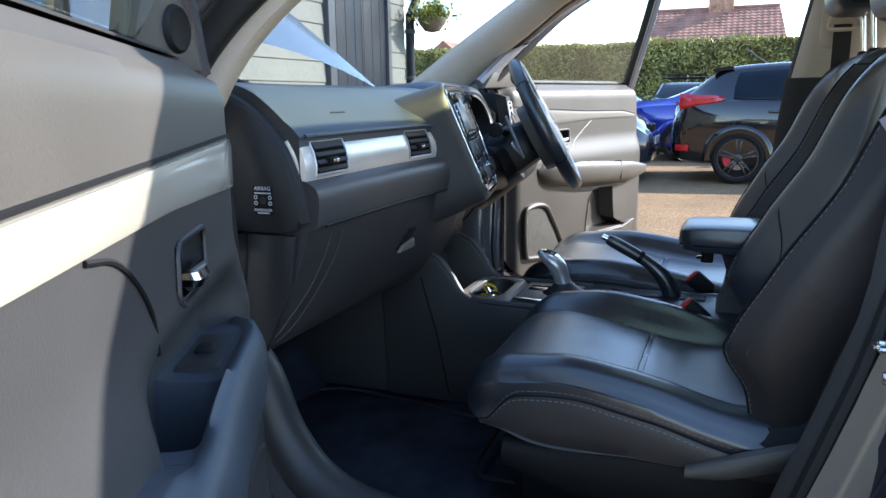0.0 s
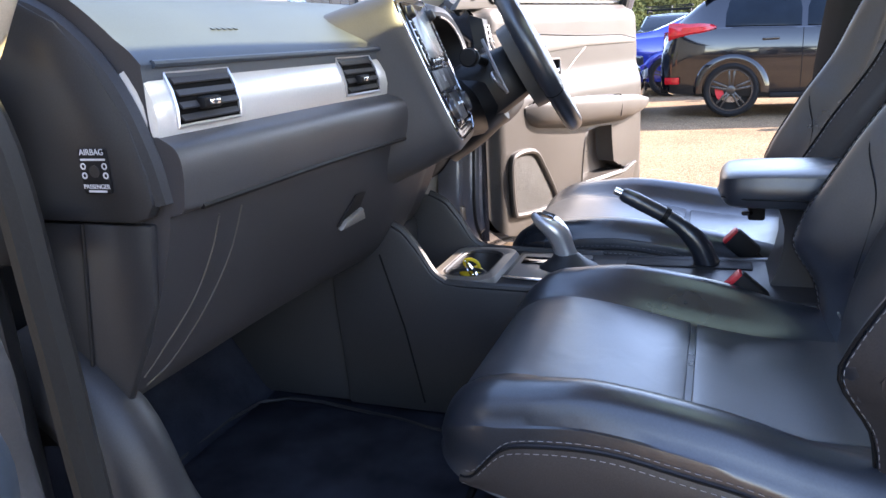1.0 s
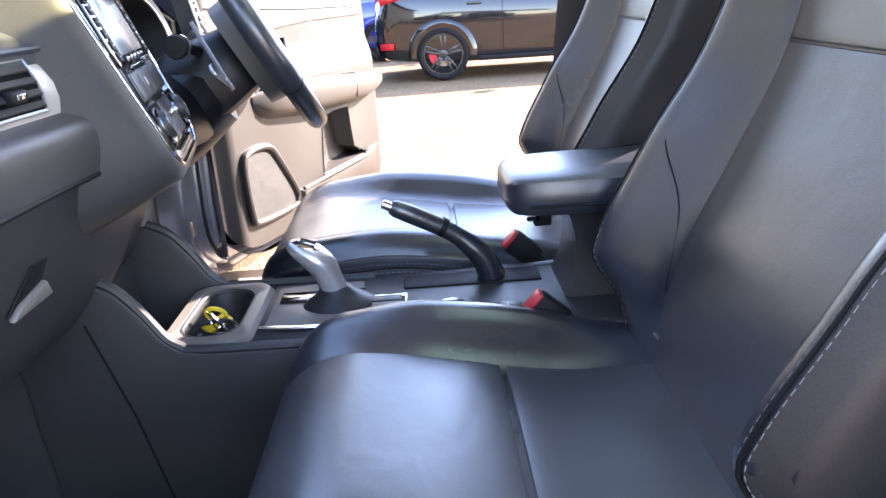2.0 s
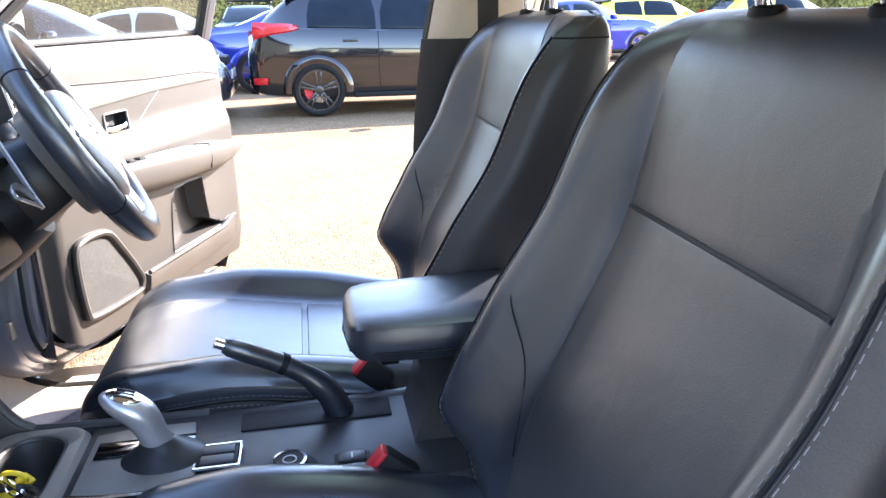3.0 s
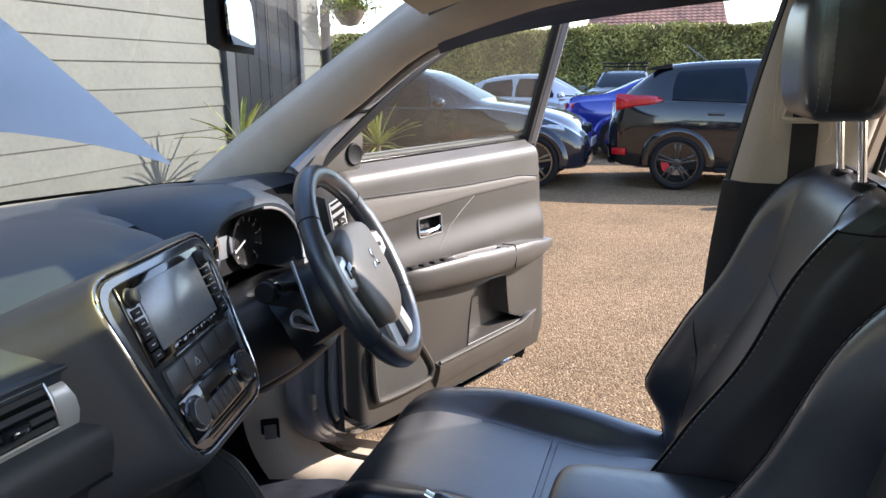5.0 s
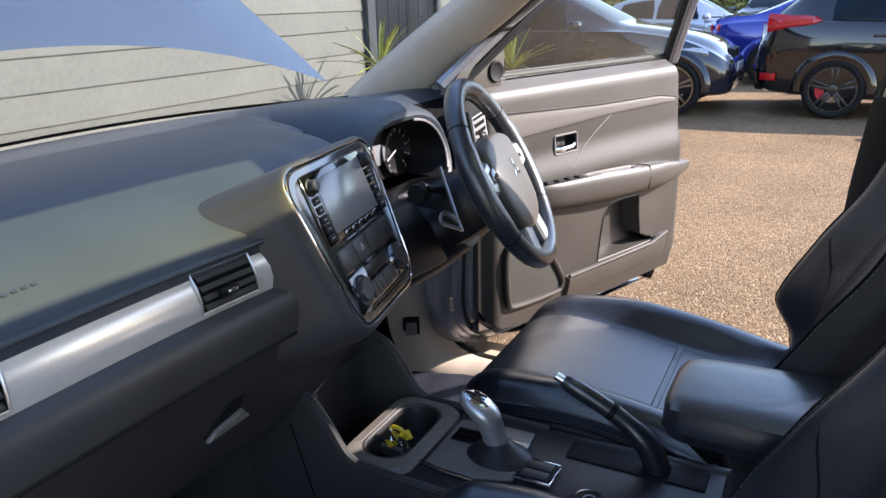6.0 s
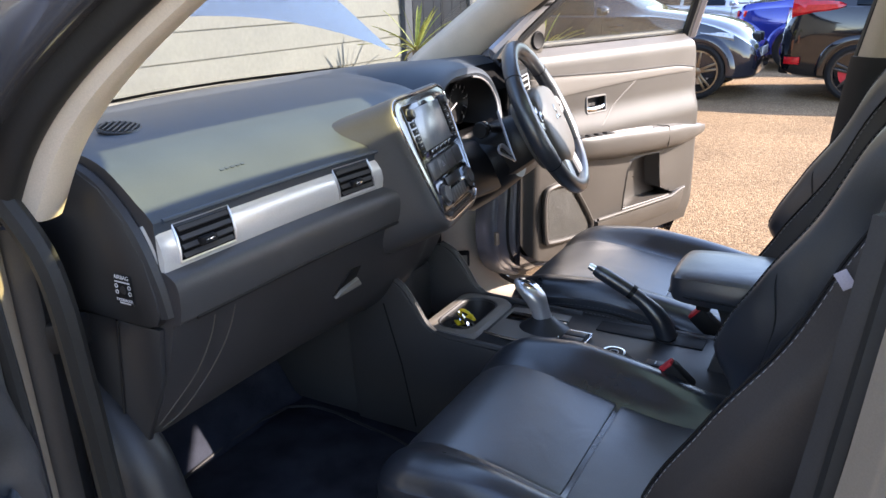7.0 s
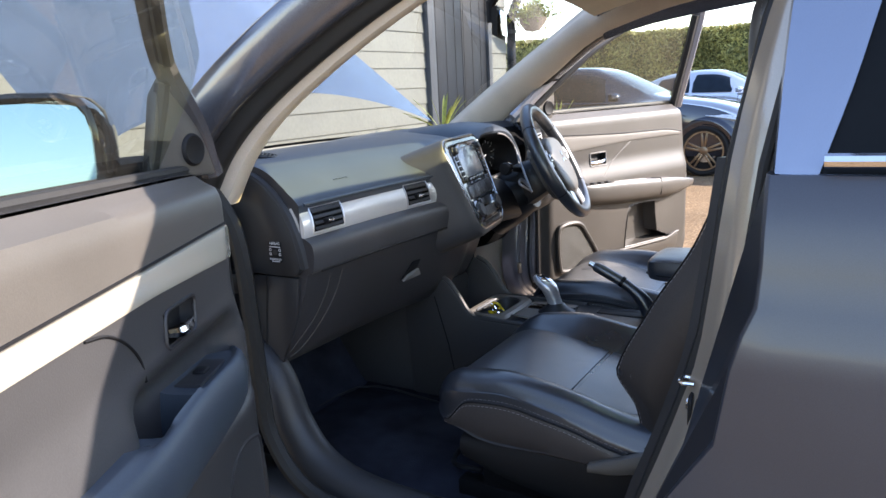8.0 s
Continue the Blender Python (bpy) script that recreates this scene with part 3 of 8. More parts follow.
def yucca(x, y, z, n, length, seed, label):
    r = np.random.default_rng(seed)
    t = thing("yucca", label, "plant")
    part("pot", moved(lathe([(0.0, 0), (0.15, 0), (0.20, 0.34), (0.225, 0.34), (0.225, 0.40), (0.19, 0.40), (0.18, 0.35), (0, 0.35)], 24), Matrix.Translation((x, y, 0))), M_POT, t)
    part("stem", tube([(x, y, 0.3), (x + 0.02, y, z * 0.6), (x, y, z)], [0.05, 0.045, 0.04], 8), M_BARK, t)
    for i in range(n):
        a, e = r.uniform(0, 6.28), r.uniform(-0.1, 1.35)
        l = length * r.uniform(0.75, 1.1)
        d = np.array((math.cos(a) * math.cos(e), math.sin(a) * math.cos(e), math.sin(e)))
        side = np.array((-math.sin(a), math.cos(a), 0))
        g = []
        for s in np.linspace(0, 1, 6):
            c = np.array((x, y, z)) + d * l * s + np.array((0, 0, -0.22 * l * s * s))
            w = 0.02 * (1 - s) ** 0.6 * (0.6 + s)
            g.append([c - side * w, c + (0, 0, -0.006), c + side * w])
        part("leaf", grid_bm(g), M_PALM, t)
    return t


yucca(6.80, 3.42, 0.66, 46, 0.62, 2, "spiky yellow-green yucca in a pot beside the doors")
yucca(4.72, 3.82, 0.86, 30, 0.55, 6, "spiky yellow-green yucca in a pot by the dark doors")

basket = thing("hanging_basket", "hanging basket of green plants on the building", "basket")
part("bowl", moved(lathe([(0.0, -0.16), (0.10, -0.14), (0.17, -0.05), (0.19, 0.02), (0.17, 0.02), (0, 0.0)], 20), Matrix.Translation((7.64, WALL_Y - 0.32, 2.16))), M_BARK, basket)
part("arm", tube([(7.46, WALL_Y + 0.03, 2.70), (7.56, WALL_Y - 0.16, 2.71), (7.64, WALL_Y - 0.32, 2.69)], 0.012, 6), M_DARKPAINT, basket)
for a in (0, 2.1, 4.2):
    part("chain", tube([(7.64, WALL_Y - 0.32, 2.69), (7.64 + 0.17 * math.cos(a), WALL_Y - 0.32 + 0.17 * math.sin(a), 2.18)], 0.005, 5), M_DARKPAINT, basket)
r = np.random.default_rng(9)
pts = np.array((7.64, WALL_Y - 0.32, 2.25)) + r.normal(0, 1, (700, 3)) * (0.12, 0.12, 0.07)
v, f = leaf_cloud(pts, 0.03, r)
tagged(leaf_object("plants", v, f, M_PALM, basket), kind="stuff")

# ---- the car's shell: x across (driver's side +x), y towards the bonnet ----
car = thing("estate_car", "grey estate car body with both front doors and the bonnet open", "car")
FLOOR = 0.42


def strut(pts, widths, name, material, label=""):
    """A pillar: rounded flat sections (a, b) set along a line of (point, direction of width)."""
    rings = []
    for p, w, (a, b) in zip([q[0] for q in pts], [q[1] for q in pts], widths):
        p, w = np.array(p, float), np.array(w, float)
        w /= np.linalg.norm(w)
        rings.append((p, w, a, b))
    out = []
    for i, (p, w, a, b) in enumerate(rings):
        d = rings[min(i + 1, len(rings) - 1)][0] - rings[max(i - 1, 0)][0]
        d = d / np.linalg.norm(d)
        n = np.cross(d, w)
        n /= np.linalg.norm(n)
        out.append([p + w * a * cx + n * b * cy for cx, cy in ((1, 0.2), (0.8, 0.9), (0, 1), (-0.8, 0.9), (-1, 0.2), (-0.9, -0.8), (0, -1), (0.9, -0.8))])
    return part(name, loft(out, 5, 3), material, car, label)


# floor, sills, firewall, roof
part("floor_pan", box(-0.70, 0.68, -1.1, 1.5, FLOOR - 0.06, FLOOR, 0.01), M_CARPET, car)
for s, x0 in ((-1, -0.70), (1, 0.68)):
    k = 1.0 if s < 0 else 0.1
    part("inner_sill", loft([[(x0, y, FLOOR - 0.02), (x0 + s * 0.01, y, FLOOR + 0.05 * k), (x0 + s * 0.05, y, FLOOR + 0.075 * k), (x0 + s * 0.13, y, FLOOR + 0.07 * k), (x0 + s * 0.15, y, FLOOR + 0.02), (x0 + s * 0.14, y, FLOOR - 0.14), (x0, y, FLOOR - 0.14)] for y in (-1.1, -0.4, 0.3, 0.9, 1.3)], 2, 2), M_PLASTIC if s < 0 else M_BEIGE, car, "sill trim")
    part("outer_sill", loft([[(x0 + s * 0.155, y, FLOOR - 0.01), (x0 + s * 0.20, y, FLOOR - 0.02), (x0 + s * 0.22, y, FLOOR - 0.10), (x0 + s * 0.19, y, FLOOR - 0.19), (x0 + s * 0.10, y, FLOOR - 0.20), (x0 + s * 0.12, y, FLOOR - 0.1)] for y in (-1.1, -0.4, 0.3, 0.9, 1.15)], 2, 2), M_PAINT, car, "painted sill")
part("firewall", box(-0.72, 0.72, 1.48, 1.53, FLOOR - 0.05, 1.12, 0.01), M_CARPET, car)
part("footwell_slope", prism([(1.25, FLOOR - 0.001), (1.49, FLOOR - 0.001), (1.49, 0.78)], frame_to((-0.70, 0, 0), (0, 1, 0), (0, 0, 1)), 1.38), M_CARPET, car, smooth=False)
R_Y, R_Z, R_W = (0.745, 0.55, 0.1, -0.5, -1.2, -2.0), (1.575, 1.62, 1.665, 1.675, 1.64, 1.56), (0.60, 0.60, 0.60, 0.585, 0.57, 0.54)
R_CURVE = cr(list(zip(R_Y, R_Z, R_W)), 6)


def roof_bm(lift, reach):
    """The roof's arch, less an unseen opening added to let sun onto the dash."""
    ys = sorted(list(np.linspace(0.745, -2.0, 34)) + [0.33, 0.03], reverse=True)
    ts = sorted(list(np.linspace(-reach, reach, 21)) + [-0.40, 0.66])
    bm = bmesh.new()
    vs = []
    for y in ys:
        zc, hw = np.interp(-y, -R_CURVE[:, 0], R_CURVE[:, 1]), np.interp(-y, -R_CURVE[:, 0], R_CURVE[:, 2])
        vs.append([bm.verts.new((t * hw - 0.03, y, zc - 0.045 * t * t - 0.5 * max(0.0, abs(t) - 1.0) + lift)) for t in ts])
    for i in range(len(ys) - 1):
        for j in range(len(ts) - 1):
            if not (0.03 < (ys[i] + ys[i + 1]) / 2 < 0.33 and -0.40 < (ts[j] + ts[j + 1]) / 2 < 0.66):
                bm.faces.new((vs[i][j], vs[i + 1][j], vs[i + 1][j + 1], vs[i][j + 1]))
    return bm


part("headliner", roof_bm(0.0, 1.0), M_CLOTH, car, "beige cloth headliner")
part("roof_skin", roof_bm(0.035, 1.18), M_PAINT, car, "painted roof")
# unseen green pane added for the olive patch of sun on the dash
part("added_roof_glass", grid_bm([[(x, y, 1.694 - 0.045 * ((x + 0.03) / 0.6) ** 2) for x in np.linspace(-0.40, 0.39, 7)] for y in (0.36, 0.18, 0.0)]), M_ADDED_ROOF_GLASS, car, "unseen green glass added to tint the sun on the dash")

# front pillars
Lp = [((-0.835, 1.06, 1.13), (1, 0.3, 0)), ((-0.815, 1.00, 1.235), (1, 0.35, 0)), ((-0.785, 0.90, 1.335), (1, 0.45, 0)), ((-0.735, 0.73, 1.455), (1, 0.6, 0)), ((-0.675, 0.55, 1.555), (1, 0.8, 0)), ((-0.63, 0.36, 1.61), (1, 0.9, 0))]
Rp = [((0.735, 1.185, 1.13), (-1, 0.3, 0)), ((0.715, 1.10, 1.235), (-1, 0.35, 0)), ((0.688, 0.955, 1.345), (-1, 0.45, 0)), ((0.652, 0.78, 1.463), (-1, 0.6, 0)), ((0.630, 0.60, 1.525), (-1, 0.8, 0)), ((0.615, 0.40, 1.560), (-1, 0.9, 0))]
# the driver's pillar trim is a broad skin from the windscreen's edge to the door seal
R_GLASS = [(0.742, 1.46, 1.140), (0.728, 1.38, 1.197), (0.700, 1.225, 1.298), (0.672, 1.065, 1.396), (0.645, 0.910, 1.488), (0.624, 0.785, 1.560), (0.60, 0.66, 1.605)]
R_DOOR = [(0.760, 1.225, 1.140), (0.751, 1.160, 1.195), (0.729, 1.045, 1.285), (0.707, 0.940, 1.353), (0.676, 0.775, 1.462), (0.655, 0.560, 1.530), (0.645, 0.40, 1.560)]
rings = []
for a, b in zip(R_GLASS, R_DOOR):
    a, b = np.array(a), np.array(b)
    rings.append([a, a * 0.85 + b * 0.15 + (-0.024, 0, 0), a * 0.5 + b * 0.5 + (-0.040, 0, 0), a * 0.15 + b * 0.85 + (-0.026, 0, 0), b, b + (0.03, 0.02, 0.01), a * 0.5 + b * 0.5 + (0.05, 0.01, 0.02), a + (0.02, 0.0, 0.012)])
part("front_pillar_trim", loft(rings, 4, 3), M_BEIGE, car, "broad beige pillar trim")
for line, s in ((Lp, -1), (Rp, 1)):
    if s < 0:
        strut([((p[0] - s * 0.002, p[1] - 0.012, p[2]), w) for p, w in line], [(0.030, 0.034)] * 6, "front_pillar_trim", M_BEIGE, "beige pillar trim")
    strut([((p[0] + s * 0.050, p[1] + 0.012, p[2] + 0.012), w) for p, w in line], [(0.020, 0.048) if s < 0 else (0.014, 0.020)] * 6, "door_seal", M_RUBBER, "black rubber door seal")
    strut([((p[0] + s * 0.085, p[1] + 0.035, p[2] + 0.022), w) for p, w in line], [(0.030, 0.045)] * 6, "front_pillar", M_PAINT, "painted front pillar")
    # seal down the hinge post
    x0 = line[0][0][0]
    y0 = line[0][0][1] if s < 0 else 1.12
    if s < 0:
        part("door_seal", tube(cr([(-0.880, 1.045, 1.17), (-0.866, 0.985, 1.06), (-0.858, 0.975, 0.88), (-0.855, 0.970, 0.72), (-0.855, 0.955, 0.62), (-0.850, 0.885, 0.525), (-0.850, 0.74, 0.492), (-0.850, 0.30, 0.475), (-0.840, 0.12, 0.50)], 6), 0.017, 8), M_RUBBER, car, "black rubber door seal")
        rise = [(0.12, 0.470), (0.55, 0.472), (0.78, 0.482), (0.90, 0.525), (0.972, 0.61), (1.02, 0.72), (1.12, 0.80)]
        part("sill_sweep", tube(cr([(-0.775, y, z) for y, z in rise], 6), 0.052, 12, flat=0.9), M_PLASTIC, car, "dark sill trim rising to the footwell side")
    hinge_post = loft([[(x0 + s * a, y0 + b, z) for a, b in ((0.02, 0.03), (0.06, 0.03), (0.10, 0.05), (0.11, 0.10), (0.09, 0.20), (0.0, 0.20), (-0.03, 0.1))] for z in (0.30, 0.5, 0.8, 1.0, 1.14)], 2, 2)
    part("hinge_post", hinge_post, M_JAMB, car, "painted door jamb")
    ko = 0.0 if s < 0 else 0.09
    part("kick_panel", loft([[(x0 + s * a, y0 + b, z) for a, b in ((0.020, ko), (0.03, ko + 0.04), (0.01, ko + 0.12), (-0.05, 0.34), (-0.09, 0.34), (-0.03, ko + 0.05), (0.0, ko - 0.005))] for z in (0.42, 0.55, 0.75, 0.95, 1.1)], 2, 2), M_PLASTIC, car, "side trim of the footwell")

# pale sweep of the driver's sill trim up to the footwell side, with seal and jamb folds beside it
SWEEP = cr([(0.15, 0.440, 0), (0.60, 0.432, 0), (0.90, 0.428, 0), (0.985, 0.430, 0), (1.055, 0.436, 0), (1.118, 0.466, 0), (1.160, 0.535, 0), (1.172, 0.610, 0), (1.166, 0.70, 0), (1.155, 0.80, 0), (1.145, 0.95, 0)], 6)[:, :2]
turn = np.gradient(SWEEP, axis=0)
turn = np.stack([-turn[:, 1], turn[:, 0]], 1) / np.linalg.norm(turn, axis=1)[:, None]
along = lambda x, off: [(x, q[0] + n[0] * off, q[1] + n[1] * off) for q, n in zip(SWEEP, turn)]
cross = [along(x, off) for x, off in ((0.748, -0.022), (0.741, -0.004), (0.732, 0.006), (0.712, 0.010), (0.685, 0.005), (0.660, -0.006), (0.635, -0.025), (0.618, -0.050), (0.605, -0.085))]
part("sill_sweep", grid_bm([[row[i] for row in cross] for i in range(len(SWEEP))]), M_BEIGE, car, "pale sill and footwell side trim")
part("door_seal", tube(along(0.756, -0.004), 0.011, 8), M_RUBBER, car, "black rubber door seal")
for x, off, r in ((0.776, -0.016, 0.011), (0.797, -0.028, 0.014), (0.822, -0.045, 0.016)):
    part("jamb_lip", tube(along(x, off), r, 10), M_JAMB, car, "painted jamb lip")
part("fuse_cover", prism(rounded(0.046, 0.070, 0.006), frame_to((0.634, 1.196, 0.540), (-0.50, 0.85, 0), (0, -0.12, 1)), -0.006, 0.002), M_PLASTIC_D, car, "small black cover set in the sill trim")
part("cover_label", prism(rounded(0.030, 0.040, 0.004), frame_to((0.6275, 1.192, 0.540), (-0.50, 0.85, 0), (0, -0.12, 1)), -0.003, 0.001), M_SATIN, car)
part("harness_clip", tube([(0.752, 1.160, 0.615), (0.752, 1.146, 0.600), (0.752, 1.156, 0.585), (0.752, 1.142, 0.568), (0.752, 1.156, 0.552)], 0.005, 6), M_PLASTIC_D, car, "black clip of the door harness")

# centre pillars
for s, x0, y0 in ((-1, -0.70, 0.02), (1, 0.70, 0.068)):
    up = [(0.42, 0.065, 0.155), (0.62, 0.055, 0.112), (0.73, 0.048, 0.075), (0.83, 0.04, 0.042), (0.94, 0.034, 0.014), (1.2, 0.0, -0.014), (1.4, -0.045, -0.050), (1.6, -0.09, -0.108)] if s < 0 else [(0.42, 0.065, 0.05), (0.7, 0.05, 0.03), (1.0, 0.03, 0.015), (1.2, 0.0, -0.004), (1.4, -0.045, -0.042), (1.6, -0.09, -0.088)]
    lower = [[(x0 + s * (dx + a), y0 + dy + b, z) for a, b in ((0.0, -0.17), (-0.02, -0.08), (-0.02, 0.03), (0.0, 0.075), (0.03, 0.075), (0.04, -0.17))] for z, dx, dy in up[:-2]]
    upper = [[(x0 + s * (dx + a), y0 + dy + b, z) for a, b in ((0.0, -0.13), (-0.02, -0.07), (-0.02, 0.03), (0.0, 0.065), (0.03, 0.065), (0.04, -0.13))] for z, dx, dy in up[-3:]]
    part("centre_pillar_lower_trim", loft(lower, 3, 3), M_PLASTIC, car, "black lower pillar trim")
    part("centre_pillar_upper_trim", loft(upper, 3, 3), M_BEIGE, car, "beige upper pillar trim")
    part("door_seal", tube([(x0 + s * (dx + 0.038), y0 + dy + (0.066 if s < 0 else 0.07), z) for z, dx, dy in up], 0.013 if s < 0 else 0.020, 8), M_RUBBER, car, "black rubber door seal")
    jamb = [[(x0 + s * (dx + (a if a < 0.1 or z < 1.0 else 0.09 + 0.25 * (a - 0.09))), y0 + dy + b, z) for a, b in ((0.045, 0.055), (0.085, 0.050), (0.105, 0.03), (0.115, -0.01), (0.15, -0.015), (0.16, -0.035), (0.15, -0.16), (0.05, -0.16))] for z, dx, dy in up]
    part("door_seal", tube([(x0 + s * (dx + 0.113), y0 + dy + 0.016, z) for z, dx, dy in up], 0.0075, 8), M_RUBBER, car, "thin rubber bead on the door jamb")
    part("centre_pillar", loft(jamb, 3, 2), M_JAMB, car, "painted door jamb, tan ground reflection put into its colour")
    # striker
    st = (x0 + s * (0.135 if s < 0 else 0.118), y0 + (0.085 if s < 0 else 0.048), 0.815)
    part("striker_plate", moved(prism(rounded(0.045, 0.085, 0.012), Matrix(), 0.006, 0.001), frame_to((st[0] - s * 0.02, st[1], st[2]), (1, 0, 0), (0, 0, 1)) @ Matrix.Rotation(math.pi, 4, "X")), M_PLASTIC_D, car, "black latch plate")
    part("striker", tube(cr([(st[0] - s * 0.035, st[1] + 0.0, st[2] + 0.058), (st[0] - s * 0.035, st[1] + 0.020, st[2] + 0.058), (st[0] - s * 0.012, st[1] + 0.020, st[2] + 0.058), (st[0] - s * 0.012, st[1] + 0.0, st[2] + 0.058)], 5), 0.0038, 8), M_CHROME, car, "chrome striker loop")
    for dz in (-0.022, 0.022):
        part("screw", moved(lathe([(0.0, 0.006), (0.008, 0.006), (0.010, 0.002), (0.010, 0)], 12), frame_to((st[0] - s * 0.02, st[1] + 0.006, st[2] + dz), (1, 0, 0), (0, 0, -1))), M_CHROME, car)

# belts on the centre pillars
for s, x0, y0 in ((1, 0.70, 0.068), (-1, -0.70, 0.02)):
    part("seat_belt", grid_bm([[(x0 - s * (0.075 + 0.03 * (z < 1.0)) + 0.0, y0 + dy, z) for dy in (-0.06, -0.035, -0.015)] for z in (0.5, 0.9, 1.1, 1.34)]), M_BELT, car, "black seat belt webbing")
    part("belt_guide", tube(cr([(x0 - s * 0.085, y0 - 0.075, 1.33), (x0 - s * 0.085, y0 - 0.06, 1.36), (x0 - s * 0.085, y0 - 0.01, 1.36), (x0 - s * 0.085, y0 + 0.005, 1.33), (x0 - s * 0.085, y0 - 0.03, 1.325)], 5, True), 0.006, 6, True), M_BEIGE, car)
    part("belt_slot", prism(rounded(0.10, 0.16, 0.02), frame_to((x0 - s * 0.05, y0 - 0.035, 1.36), (0, 1, 0), (0, 0.1, 1)), -0.012 * s, 0.002), M_BEIGE, car)

# windscreen and rear-view mirror
ws = [[(x, 1.66 - 0.28 * (abs(x) / 0.75) ** 2.2, 1.155 + 0.0 * x) for x in np.linspace(-0.74, 0.70, 13)], [(x * 0.83, 0.765 - 0.06 * x * x, 1.595 - 0.03 * x * x) for x in np.linspace(-0.74, 0.70, 13)]]
screen = part("windscreen", grid_bm(cr(ws, 6)), M_GLASS, car, "clear windscreen")
screen.visible_shadow = False
part("windscreen_band", grid_bm([[(p[0], p[1] - 0.004, p[2] + 0.0) for p in ws[0]], [(p[0], p[1] - 0.022, p[2] + 0.010) for p in ws[0]]]), M_PLASTIC_D, car, "black printed glass edge")
part("cowl", loft([[(x, y - 0.20 * (abs(x + 0.02) / 0.75) ** 2.2, z) for y, z in ((1.66, 1.14), (1.80, 1.10), (1.80, 1.0), (1.55, 1.0), (1.55, 1.13))] for x in (-0.78, -0.5, -0.02, 0.45, 0.74)], 3, 1), M_PLASTIC_D, car, "black cowl below the windscreen")
mirror = part("interior_mirror", loft([[(-0.005 + 0.098 * k * a, 0.805 + 0.020 * b + 0.036 * k, 1.484 + 0.040 * c) for a, b, c in ((1, 0, -1), (1, 0, 1), (1, 0.8, 0.8), (1, 0.8, -0.8))] for k in (-1, -0.93, 0.93, 1)], 1, 1), M_PLASTIC_D, car, "black rear-view mirror")
part("mirror_glass", prism(rounded(0.160, 0.064, 0.02), frame_to((-0.005, 0.800, 1.484), (1, 0.376, 0), (0, 0.05, 1)), 0.003), M_MIRROR_IN, mirror)
part("mirror_stalk", tube([(-0.01, 0.83, 1.49), (-0.015, 0.83, 1.54), (-0.02, 0.77, 1.60)], 0.014, 8), M_PLASTIC_D, mirror)

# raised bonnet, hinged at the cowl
hood = part("bonnet", bmesh.new(), M_PAINT_HOOD, car, "raised bonnet, the sky's blue put into its paint")
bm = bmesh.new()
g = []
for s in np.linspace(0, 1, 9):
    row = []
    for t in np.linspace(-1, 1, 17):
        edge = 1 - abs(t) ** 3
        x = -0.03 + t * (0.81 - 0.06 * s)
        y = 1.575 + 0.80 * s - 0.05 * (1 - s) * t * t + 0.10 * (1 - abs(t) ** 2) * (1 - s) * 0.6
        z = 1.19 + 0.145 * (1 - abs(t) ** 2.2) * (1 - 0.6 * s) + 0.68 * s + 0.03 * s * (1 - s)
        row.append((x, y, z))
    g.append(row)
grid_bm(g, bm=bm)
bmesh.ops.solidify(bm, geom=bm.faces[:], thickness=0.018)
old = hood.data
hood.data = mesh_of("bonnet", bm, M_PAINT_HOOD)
bpy.data.meshes.remove(old)
part("bonnet_hinge", box(0.70, 0.73, 1.60, 1.68, 1.00, 1.12, 0.006), M_PLASTIC_D, car)
part("bonnet_hinge", box(-0.72, -0.69, 1.62, 1.70, 1.00, 1.14, 0.006), M_PLASTIC_D, car)

